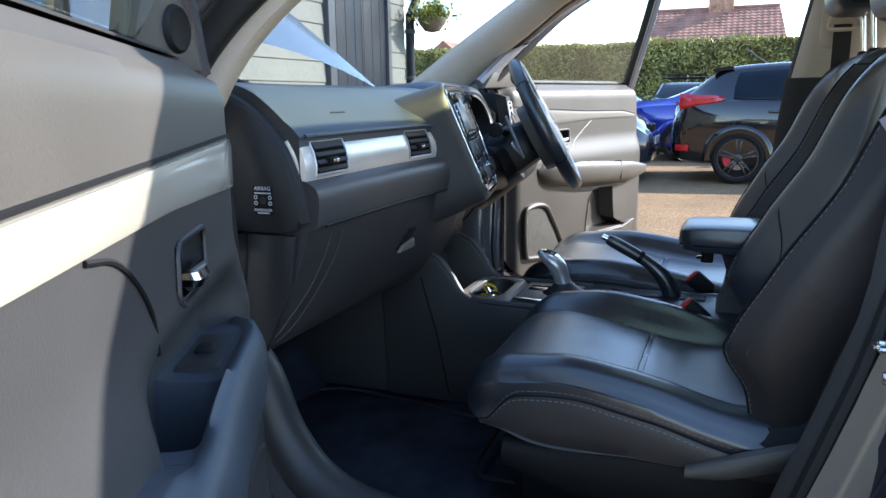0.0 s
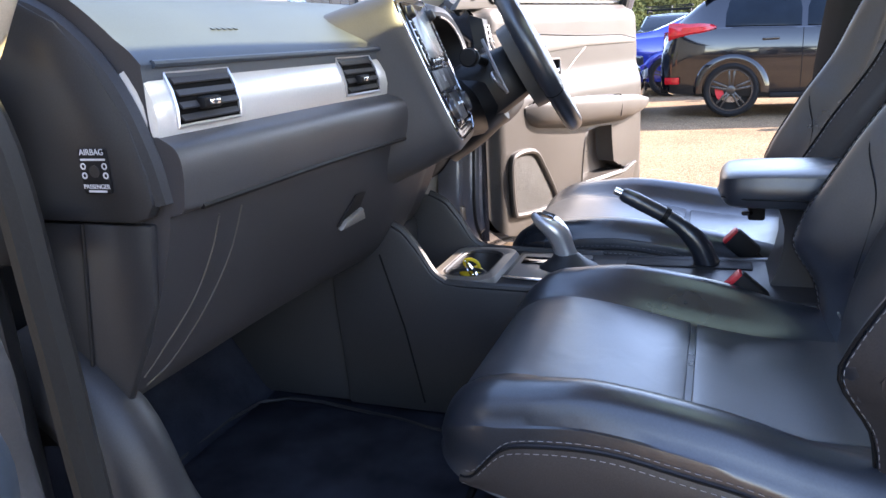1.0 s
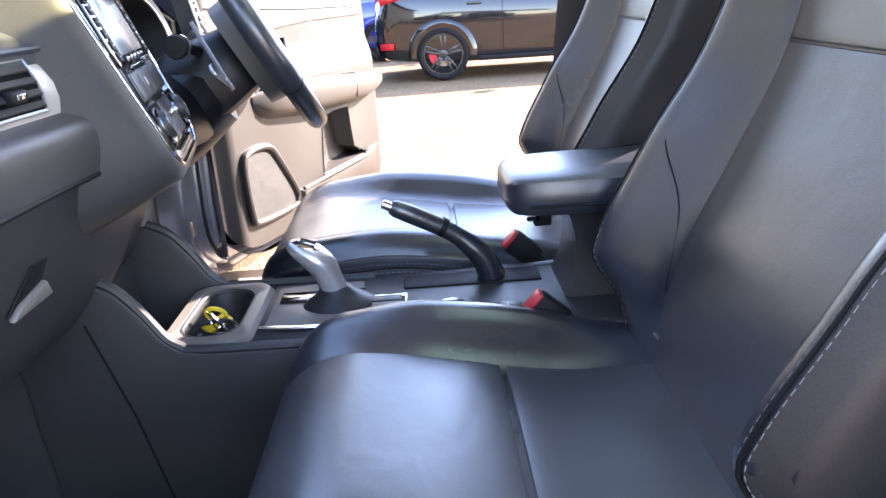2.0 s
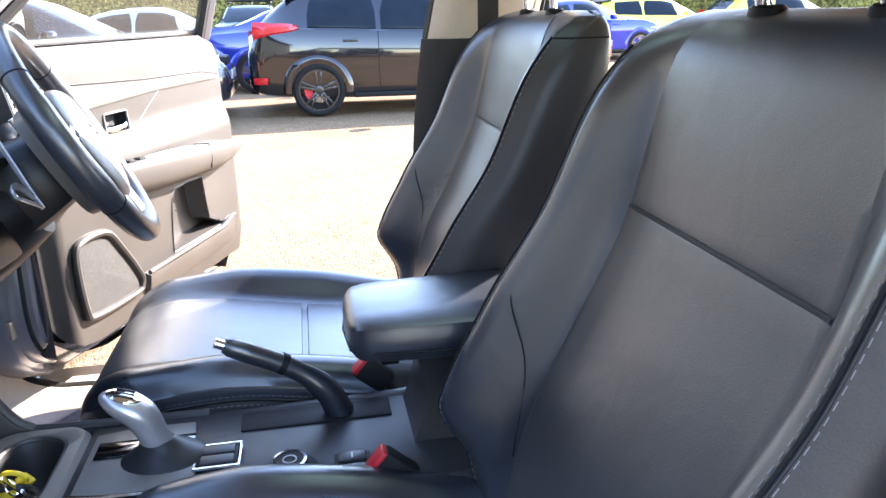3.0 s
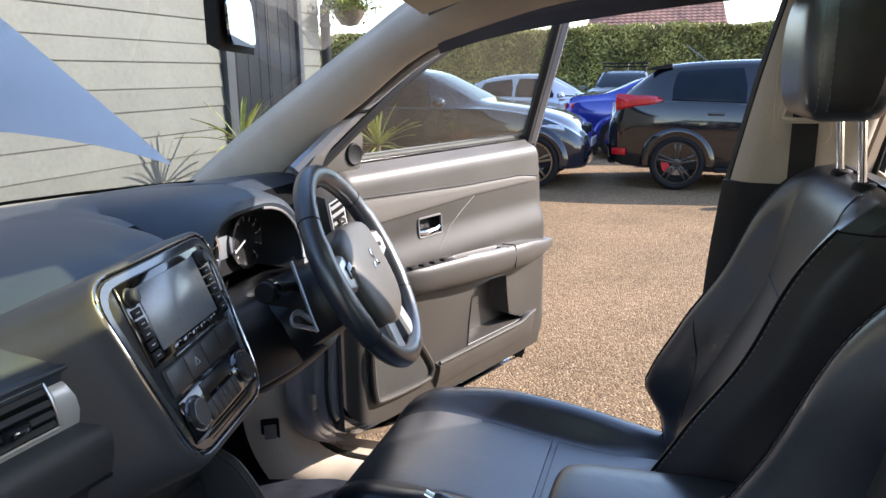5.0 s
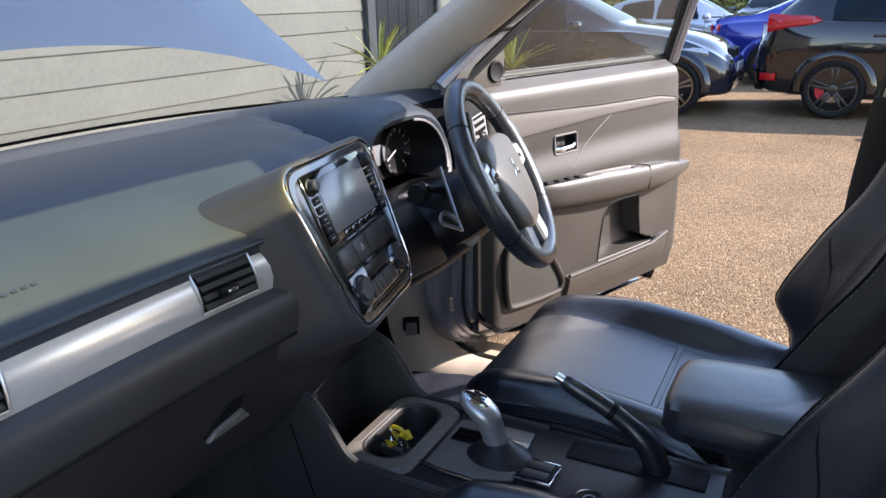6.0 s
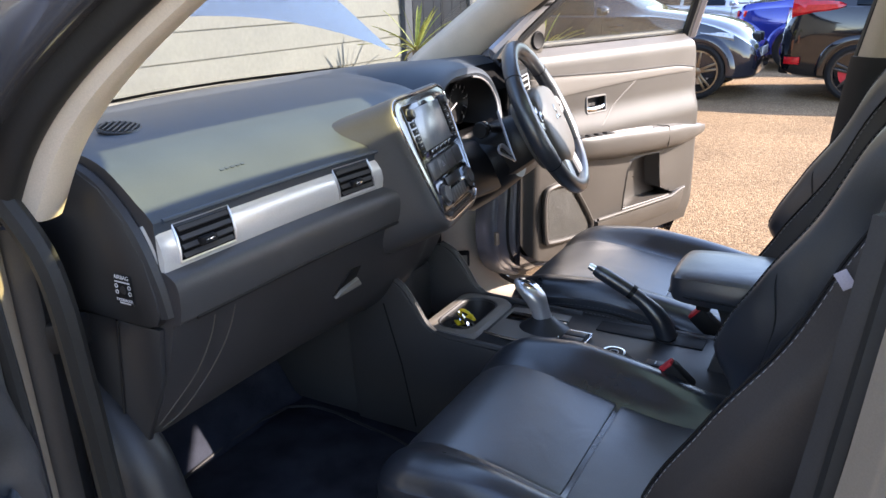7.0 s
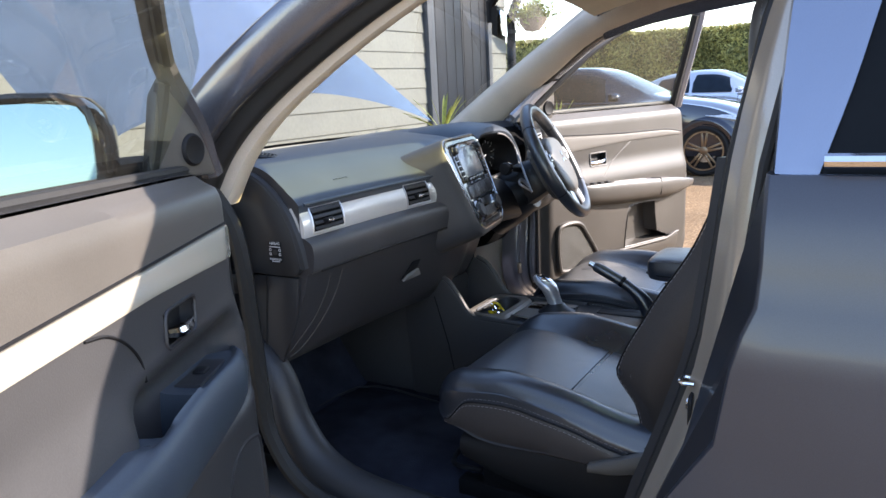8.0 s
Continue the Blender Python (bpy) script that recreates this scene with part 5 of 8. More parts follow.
part("knee_panel", loft([[(x, y + 0.02 * ((x - 0.30) / 0.3) ** 2, z + 0.012 * ((x - 0.35) / 0.3) ** 2) for y, z in ((0.955, 1.03), (0.905, 1.012), (0.878, 0.985), (0.866, 0.950), (0.866, 0.922), (0.874, 0.910), (0.90, 0.906), (1.10, 0.915), (1.10, 1.0))] for x in (0.085, 0.13, 0.22, 0.32, 0.42, 0.52, 0.62, 0.70)], 3, 3), M_GLOSS_D, dash, "lower dash panel under the column")

# ---- steering wheel and column ----
WU = Vector((-0.090, 0.459, 0.884)).normalized()
WX = Vector((0.981, 0.194, -0.02)).normalized()
WM = frame_to((0.319, 0.785, 1.080), tuple(WX), tuple(WU))
column = thing("steering_column", "black plastic steering column shroud with stalks", "column")
part("shroud", loft([[WM @ Vector((w * a, h * b - 0.02, z)) for a, b in ((-1, -0.6), (-1, 0.5), (-0.6, 1), (0.6, 1), (1, 0.5), (1, -0.6), (0.7, -1), (-0.7, -1))] for z, w, h in ((-0.04, 0.062, 0.055), (-0.08, 0.075, 0.062), (-0.15, 0.078, 0.070), (-0.24, 0.075, 0.07))], 3, 2), M_GLOSS_D, column, "satin black shroud")
part("column_base", loft([[WM @ Vector((w * math.cos(a), h * math.sin(a) - 0.035, z)) for a in np.linspace(0, 2 * math.pi, 18, endpoint=False)] for z, w, h in ((-0.12, 0.085, 0.070), (-0.16, 0.105, 0.080), (-0.21, 0.120, 0.090), (-0.27, 0.125, 0.095))], 3, 2), M_GLOSS_D, column, "flared shroud base")
stalk = cr([WM @ Vector(p) for p in ((-0.05, 0.02, -0.095), (-0.09, 0.035, -0.105), (-0.125, 0.045, -0.112), (-0.168, 0.050, -0.116))], 4)
part("wiper_stalk", tube(stalk, np.interp(np.linspace(0, 1, len(stalk)), [0, 0.5, 0.75, 0.9, 1], [0.008, 0.009, 0.015, 0.0195, 0.017]), 16), M_PLASTIC_D, column, "wiper stalk with a round end")
part("stalk_ring", tube(stalk[-3:-1], [0.0203, 0.0203], 16), M_GLOSS, column)
part("lamp_stalk", tube([WM @ Vector(p) for p in ((0.05, 0.02, -0.095), (0.10, 0.040, -0.105), (0.15, 0.05, -0.11), (0.185, 0.055, -0.112))], [0.009, 0.009, 0.013, 0.015], 12), M_PLASTIC_D, column)
for sx in (-1, 1):
    PZ = lambda x, y, z: WM @ Vector((sx * x, y, z))
    part("shift_paddle", tube(cr([PZ(0.088, 0.070, -0.080), PZ(0.104, 0.020, -0.083), PZ(0.122, -0.028, -0.085), PZ(0.130, -0.052, -0.085)], 5), [0.0045] * 16, 8, flat=0.5), M_SILVER, column, "silver shift paddle")
    part("paddle_blade", tube(cr([PZ(0.124, -0.032, -0.086), PZ(0.150, -0.006, -0.088), PZ(0.178, -0.004, -0.090), PZ(0.190, -0.014, -0.090), PZ(0.172, -0.024, -0.089), PZ(0.132, -0.046, -0.086)], 5), [0.0050] * 26, 8, flat=0.6), M_SILVER, column, "hollow silver paddle blade")

wheel = thing("steering_wheel", "leather steering wheel with silver spokes and a plain hub badge", "wheel")
R = 0.182
pts = [WM @ Vector((R * math.cos(a), R * math.sin(a), 0)) for a in np.linspace(0, 2 * math.pi, 64, endpoint=False)]
rim = part("rim", tube(pts, [0.0192 + 0.0018 * (abs(math.cos(a)) > 0.9) for a in np.linspace(0, 2 * math.pi, 64, endpoint=False)], 14, True), M_LEATHER, wheel, "black leather rim")
for a in (radians(38), radians(142), radians(-32), radians(212)):
    part("rim_seam", moved(ring(0.0190, 0.0201, 0.0015, 20), WM @ Matrix.Rotation(a, 4, "Z") @ Matrix.Translation((R, 0, 0)) @ Matrix.Rotation(math.pi / 2, 4, "X")), M_PLASTIC_D, rim)
hub_rings = []
for z, k in ((-0.050, 0.95), (-0.004, 1.0), (0.008, 0.98), (0.016, 0.90), (0.021, 0.72), (0.024, 0.40), (0.0245, 0.1)):
    hub_rings.append([WM @ Vector((x * k, y * k - 0.004, z)) for x, y in ((-0.112, 0.040), (-0.090, 0.072), (0.0, 0.084), (0.090, 0.072), (0.112, 0.040), (0.108, -0.044), (0.078, -0.098), (0, -0.118), (-0.078, -0.098), (-0.108, -0.044))])
hub = part("airbag_pad", loft(hub_rings, 3, 3), M_DOOR, wheel, "grey padded hub")
for i, (dx, dy) in enumerate(((0, 0.011), (-0.012, -0.009), (0.012, -0.009))):
    part("badge", prism([(0, 0.011), (0.0065, 0), (0, -0.011), (-0.0065, 0)], WM @ Matrix.Translation((dx, dy, 0.0225)) @ Matrix.Rotation((0, 2.1, -2.1)[i], 4, "Z"), 0.004, 0.0006), M_CHROME, hub, "plain chrome badge")
for sx in (-1, 1):
    sp = loft([[WM @ Vector((sx * x, y + dy, z)) for dy, z in ((h, -0.004), (h * 0.8, 0.010), (-h * 0.8, 0.010), (-h, -0.004), (-h * 0.8, -0.014), (h * 0.8, -0.014))] for x, y, h in ((0.080, 0.012, 0.040), (0.112, 0.010, 0.034), (0.142, 0.010, 0.027), (0.172, 0.012, 0.024))], 3, 2)
    spoke = part("spoke", sp, M_SILVER, wheel, "silver side spoke")
    part("button_pod", prism([(0.082 * sx, -0.004), (0.082 * sx, 0.032), (0.128 * sx, 0.022), (0.130 * sx, 0.0)], WM @ Matrix.Translation((0, 0, 0.008)), 0.007, 0.002), M_GLOSS if sx < 0 else M_SILVER, spoke)
    for j in range(3):
        part("button", moved(box(-0.006, 0.006, -0.004, 0.004, 0, 0.004, 0.001), WM @ Matrix.Translation((sx * (0.092 + 0.013 * j), 0.013 - 0.002 * j, 0.013))), M_PLASTIC_D, spoke)
    lo = loft([[WM @ Vector((sx * (x + dx), y, z)) for dx, z in ((0.024, -0.004), (0.020, 0.008), (-0.020, 0.008), (-0.024, -0.004), (-0.018, -0.014), (0.018, -0.014))] for x, y in ((0.036, -0.070), (0.044, -0.10), (0.052, -0.14), (0.056, -0.168))], 3, 2)
    part("lower_spoke", lo, M_SILVER, wheel, "silver lower spoke")

# ---- centre console ----
console = thing("centre_console", "dark centre console with cup holders and a silver gear lever", "console")
XL, XR = -0.158, 0.095


def side_outline():
    return [(1.06, 0.43), (1.08, 0.80), (0.96, 0.80), (0.925, 0.782), (0.895, 0.745), (0.872, 0.708), (0.852, 0.692), (0.82, 0.685), (0.6, 0.682), (0.3, 0.690), (0.12, 0.690), (0.06, 0.66), (0.06, 0.43)]


for name, x, d in (("side_panel", XL, 0.016), ("side_panel", XR - 0.016, 0.016)):
    part(name, prism(side_outline(), frame_to((x, 0, 0), (0, 1, 0), (0, 0, 1)), d, 0.005), M_DOOR_SHADE, console)
edge = [(y, z) for y, z in side_outline()[2:11]]
for x in (XL + 0.008, XR - 0.008):
    part("edge_trim", tube(cr([(x, y, z + 0.003) for y, z in edge[:7]], 4), 0.0075, 8), M_DOOR_SHADE, console, "dark edge trim")
part("bin_floor", box(XL + 0.016, XR - 0.016, 0.88, 1.08, 0.60, 0.62, 0.004), M_PLASTIC_D, console)
part("bin_back", box(XL + 0.016, XR - 0.016, 1.07, 1.085, 0.60, 0.80), M_PLASTIC_D, console)
part("console_seam", tube([(XL - 0.001, 0.97, 0.74), (XL - 0.001, 0.93, 0.60), (XL - 0.001, 0.90, 0.45)], 0.0018, 6), M_PLASTIC_D, console)


def bowl(cx, cy, w, h, r, z, depth, rim_w, material, name, label=""):
    g = []
    for k, zz in ((rim_w, -0.012), (rim_w * 0.7, 0.0), (0.004, 0.002), (0.0, 0.0), (-0.004, -0.012), (-0.008, -depth * 0.8), (-0.016, -depth)):
        g.append([(cx + x, cy + y, z + zz) for x, y in rounded(w + 2 * k, h + 2 * k, max(0.004, r + k), 6)])
    g.append([(cx + x * 0.05, cy + y * 0.05, z - depth) for x, y in rounded(w, h, r, 6)])
    return part(name, grid_bm(g, close_v=True), material, console, label)


bowl(-0.032, 0.828, 0.170, 0.080, 0.038, 0.688, 0.062, 0.026, M_PLASTIC, "cup_tray", "twin cup holder tray")
part("tray_rim", tube([(-0.032 + x, 0.828 + y, 0.690) for x, y in rounded(0.178, 0.088, 0.042, 6)], 0.004, 6, True), M_DOOR_SHADE, console, "dark tray rim")
outer_rim = [(-0.032 + x, 0.828 + y) for x, y in rounded(0.226, 0.132, 0.030, 6)]
inner_rim = [(-0.032 + x, 0.828 + y) for x, y in rounded(0.172, 0.082, 0.039, 6)]
part("tray_surround", grid_bm([[(x, y, z) for x, y in loop] for loop, z in ((outer_rim, 0.684), ([(o[0] * 0.8 + i[0] * 0.2, o[1] * 0.8 + i[1] * 0.2) for o, i in zip(outer_rim, inner_rim)], 0.6935), ([(o[0] * 0.2 + i[0] * 0.8, o[1] * 0.2 + i[1] * 0.8) for o, i in zip(outer_rim, inner_rim)], 0.6945), (inner_rim, 0.690))], close_v=True), M_CONSOLE, console, "satin taupe surround of the cup holders")
part("cup_divider", box(-0.052, -0.044, 0.79, 0.866, 0.62, 0.665, 0.003), M_SATIN, console)
part("cup_ring", moved(ring(0.036, 0.0395, 0.006), Matrix.Translation((-0.088, 0.828, 0.682))), M_PLASTIC, console)
part("deck", prism([(XL + 0.014, 0.762), (XR - 0.014, 0.762), (XR - 0.014, 0.10), (XL + 0.014, 0.10)], Matrix.Translation((0, 0, 0.655)), 0.031, 0.003), M_PLASTIC, console, "satin black console deck")
plate = part("gear_plate", prism([(-0.10, 0.750), (0.045, 0.750), (0.055, 0.70), (0.055, 0.615), (-0.085, 0.600), (-0.105, 0.66)], Matrix.Translation((0, 0, 0.685)), 0.007, 0.003), M_CONSOLE, console, "satin taupe gear lever plate")
part("plate_rim", tube([(-0.107, 0.66, 0.690), (-0.106, 0.71, 0.690), (-0.098, 0.757, 0.690)], 0.003, 6), M_CHROME, plate)
part("gear_gate", box(-0.022, 0.018, 0.61, 0.74, 0.690, 0.6945, 0.001), M_GLOSS, plate)
lever = thing("gear_lever", "silver topped gear lever with a pattern on the knob", "lever")
lz = lambda z: 0.690 + (z - 0.690) * 0.80
LX, LY = -0.030, 0.645
part("skirt", loft([[(LX + w * math.cos(a), LY + 0.7 * dy + h * math.sin(a), lz(z)) for a in np.linspace(0, 2 * math.pi, 12, endpoint=False)] for z, w, h, dy in ((0.690, 0.045, 0.060, 0.0), (0.700, 0.038, 0.050, 0.0), (0.714, 0.026, 0.032, 0.004), (0.728, 0.019, 0.022, 0.010))], 3, 2), M_PLASTIC, lever, "dark lever skirt")
part("neck", loft([[(LX + w * math.cos(a), LY + dy + h * math.sin(a), lz(z) + 0.35 * h * math.sin(a)) for a in np.linspace(0, 2 * math.pi, 12, endpoint=False)] for z, w, h, dy in ((0.708, 0.021, 0.025, 0.002), (0.735, 0.020, 0.024, 0.010), (0.760, 0.022, 0.027, 0.020), (0.782, 0.026, 0.034, 0.031), (0.800, 0.0255, 0.034, 0.037), (0.812, 0.018, 0.024, 0.039), (0.815, 0.008, 0.010, 0.039))], 3, 2), M_SILVER, lever, "silver knob and neck")
part("knob_cap", moved(lathe([(0, 0.004), (0.013, 0.0032), (0.0180, 0.0008), (0.0195, -0.004)], 24), Matrix.Translation((LX, LY + 0.039, lz(0.8125))) @ Matrix.Rotation(0.32, 4, "X") @ Matrix.Diagonal((1, 1.3, 1, 1))), M_CHROME, lever)
for i in range(3):
    part("shift_mark", moved(box(-0.0105 + 0.009 * i, -0.0075 + 0.009 * i, -0.012, 0.012, 0.0030, 0.0046), Matrix.Translation((LX, LY + 0.039, lz(0.8125))) @ Matrix.Rotation(0.32, 4, "X")), M_PLASTIC_D, lever, smooth=False)

sw = part("mode_switches", prism([(-0.080, 0.60), (-0.030, 0.60), (-0.030, 0.548), (-0.080, 0.548)], Matrix.Translation((0.008, 0, 0.685)), 0.008, 0.003), M_PLASTIC_D, console)
part("switch_frame", tube([(-0.075, 0.603, 0.6925), (-0.020, 0.603, 0.6925), (-0.020, 0.545, 0.6925), (-0.075, 0.545, 0.6925)], 0.003, 6, True), M_CHROME, sw, "chrome frame")
part("rocker", box(-0.070, -0.049, 0.552, 0.596, 0.691, 0.697, 0.002), M_PLASTIC, sw)
part("rocker", box(-0.046, -0.025, 0.552, 0.596, 0.691, 0.697, 0.002), M_PLASTIC, sw)
dial = part("drive_dial", moved(lathe([(0, 0.014), (0.020, 0.014), (0.022, 0.011), (0.023, 0.003), (0.034, 0.002), (0.036, 0)], 36), Matrix.Translation((-0.088, 0.478, 0.686))), M_PLASTIC_D, console, "round selector dial")
part("dial_ring", moved(ring(0.0185, 0.0225, 0.003, 36), Matrix.Translation((-0.088, 0.478, 0.698))), M_CHROME, dial)
part("dial_mark", moved(ring(0.008, 0.0095, 0.001, 20), Matrix.Translation((-0.088, 0.478, 0.700))), M_WHITE, dial)
heat = part("seat_heater_switches", box(-0.135, -0.072, 0.372, 0.42, 0.684, 0.690, 0.002), M_PLASTIC_D, console)
for i in range(2):
    part("rocker", box(-0.130 + 0.029 * i, -0.106 + 0.029 * i, 0.377, 0.415, 0.688, 0.696, 0.003), M_PLASTIC, heat)
    part("rocker_mark", box(-0.124 + 0.029 * i, -0.112 + 0.029 * i, 0.395, 0.3975, 0.6955, 0.6966), M_WHITE, heat)
part("brake_slot", box(0.018, 0.068, 0.33, 0.55, 0.684, 0.689, 0.003), M_PLASTIC_D, console)

brake = thing("hand_brake", "black handbrake lever with a chrome release button", "lever")
bl = cr([(0.045, 0.405, 0.685), (0.044, 0.425, 0.728), (0.040, 0.468, 0.768), (0.033, 0.525, 0.802), (0.029, 0.560, 0.820)], 5)
part("grip", tube(bl, np.interp(np.linspace(0, 1, len(bl)), [0, 0.3, 0.45, 0.8, 0.96, 1], [0.022, 0.019, 0.0145, 0.0150, 0.0135, 0.010]), 12), M_LEATHER, brake, "black grip")
part("button", tube([(0.0290, 0.556, 0.818), (0.0275, 0.572, 0.826)], 0.0072, 12), M_CHROME, brake, "chrome release button")
part("collar", tube([(0.0388, 0.478, 0.776), (0.0380, 0.486, 0.781)], 0.0158, 12), M_PLASTIC_D, brake)

arm = thing("armrest", "dark leather lid armrest of the console box", "armrest")
rings = []
for y, w, h, zc in ((0.392, 0.035, 0.010, 0.846), (0.385, 0.070, 0.022, 0.846), (0.36, 0.090, 0.029, 0.846), (0.25, 0.096, 0.031, 0.846), (0.12, 0.096, 0.031, 0.846), (0.06, 0.092, 0.029, 0.846), (0.04, 0.07, 0.018, 0.846)):
    rings.append([(0.008 + w * a, y, zc + h * b) for a, b in ((-1, 0), (-0.97, 0.6), (-0.85, 0.95), (0, 1.08), (0.85, 0.95), (0.97, 0.6), (1, 0), (0.95, -0.6), (0.8, -0.95), (0, -1), (-0.8, -0.95), (-0.95, -0.6))])
part("lid", loft(rings, 3, 2), M_LEATHER, arm, "padded lid")
part("hinge_box", loft([[(0.005 + w * a, y0 + h * b, z) for a, b in ((-1, -1), (-1, 1), (1, 1), (1, -1))] for z, w, h, y0 in ((0.655, 0.070, 0.12, 0.20), (0.72, 0.060, 0.105, 0.19), (0.78, 0.056, 0.105, 0.185), (0.825, 0.066, 0.12, 0.185))], 2, 1), M_PLASTIC, arm, "black storage box")
part("latch", box(-0.016, 0.014, 0.318, 0.345, 0.785, 0.812, 0.004), M_PLASTIC_D, arm)
part("latch_pin", tube([(-0.02, 0.34, 0.80), (-0.005, 0.352, 0.795)], 0.004, 8), M_CHROME, arm)
part("lid_seam", tube([(0.008 + 0.097 * a, y, 0.836) for a, y in ((-1, 0.06), (-1, 0.25), (-0.95, 0.35), (-0.72, 0.388), (0, 0.394), (0.72, 0.388), (0.95, 0.35), (1, 0.25), (1, 0.06))], 0.0016, 6), M_PLASTIC_D, arm)

keys = thing("car_keys", "black car key with a yellow tag in the cup holder", "keys")
part("fob", moved(box(-0.018, 0.018, -0.03, 0.03, -0.007, 0.007, 0.005), Matrix.Translation((-0.062, 0.826, 0.655)) @ Matrix.Rotation(0.9, 4, "Y") @ Matrix.Rotation(0.5, 4, "Z")), M_PLASTIC_D, keys)
part("ring", moved(tube([(0.012 * math.cos(a), 0.012 * math.sin(a), 0) for a in np.linspace(0, 2 * math.pi, 20, endpoint=False)], 0.0012, 5, True), Matrix.Translation((-0.048, 0.834, 0.684)) @ Matrix.Rotation(1.1, 4, "X")), M_CHROME, keys)
part("yellow_tag", moved(box(-0.010, 0.010, -0.024, 0.024, -0.003, 0.003, 0.0025), Matrix.Translation((-0.038, 0.834, 0.676)) @ Matrix.Rotation(-0.7, 4, "Y") @ Matrix.Rotation(0.9, 4, "Z") @ Matrix.Rotation(0.5, 4, "X")), M_YELLOW, keys, "bright yellow plastic tag")
part("yellow_loop", moved(tube([(0.011 * math.cos(a), 0.015 * math.sin(a), 0) for a in np.linspace(0, 2 * math.pi, 18, endpoint=False)], 0.0035, 6, True), Matrix.Translation((-0.042, 0.832, 0.692)) @ Matrix.Rotation(1.3, 4, "Y") @ Matrix.Rotation(0.4, 4, "Z")), M_YELLOW, keys)
part("key_blade", moved(box(-0.004, 0.004, -0.03, 0.03, -0.001, 0.001), Matrix.Translation((-0.054, 0.822, 0.680)) @ Matrix.Rotation(0.9, 4, "X")), M_CHROME, keys)

# passenger's floor mat
fm = thing("carpet_mat", "black carpet mat with a stitched edge in the footwell", "mat")
mat_line = [(-0.66, 0.56), (-0.66, 1.16), (-0.60, 1.24), (-0.20, 1.24), (-0.19, 0.98), (-0.22, 0.82), (-0.20, 0.56)]
part("mat_body", prism(mat_line, Matrix.Translation((0, 0, FLOOR)), 0.010, 0.002), M_CARPET, fm)
part("edging", tube([(x, y, FLOOR + 0.010) for x, y in cr([(*q,) for q in mat_line], 4, True)], 0.0035, 6, True), M_PLASTIC, fm)

front_box = box(-0.145, 0.085, 0.985, 1.47, FLOOR, 0.76, 0.02)
part("console_front", front_box, M_DOOR_SHADE, console, "dark plastic console front under the dash")

# ---- front seats ----
def cushion_top(x, y):
    """Height of the cushion over its middle line; x from the seat's middle."""
    base = 0.664 + 0.046 * smooth((y - 0.30) / 0.36)
    nose = -0.085 * smooth((y - 0.645) / 0.10) ** 1.7
    ax = abs(x)
    bolster = 0.049 * smooth((ax - 0.140) / 0.065) * (1 - 0.62 * smooth((y - 0.48) / 0.22)) * (0.35 + 0.65 * smooth((y - 0.20) / 0.20))
    round_off = -0.050 * smooth((ax - 0.222) / 0.050) ** 2
    return base + nose + bolster + round_off


def back_front(x, z):
    """How far forward (y) the backrest's face lies at height z."""
    base = glide(z, [0.62, 0.72, 0.82, 0.92, 1.04, 1.15, 1.20, 1.225, 1.242, 1.255], [0.235, 0.220, 0.188, 0.137, 0.082, 0.056, 0.044, 0.034, 0.018, -0.012])
    hw = back_half(z)
    ax = abs(x)
    bol = glide(z, [0.62, 0.72, 0.80, 0.92, 1.05, 1.15, 1.21, 1.24], [0.0, 0.030, 0.088, 0.086, 0.066, 0.046, 0.02, 0.0])
    inner = hw - 0.112
    return base + bol * smooth((ax - inner) / 0.080) - 0.030 * smooth((ax - (hw - 0.026)) / 0.026) ** 2


def back_half(z):
    return float(glide(z, [0.60, 0.68, 0.80, 0.92, 1.02, 1.10, 1.17, 1.205, 1.228, 1.245, 1.254], [0.215, 0.240, 0.258, 0.266, 0.268, 0.267, 0.265, 0.261, 0.253, 0.236, 0.205]))


def back_rear(z):
    return float(glide(z, [0.60, 0.75, 0.88, 1.084, 1.17, 1.22, 1.26], [0.155, 0.135, 0.085, -0.014, -0.046, -0.050, -0.045]))


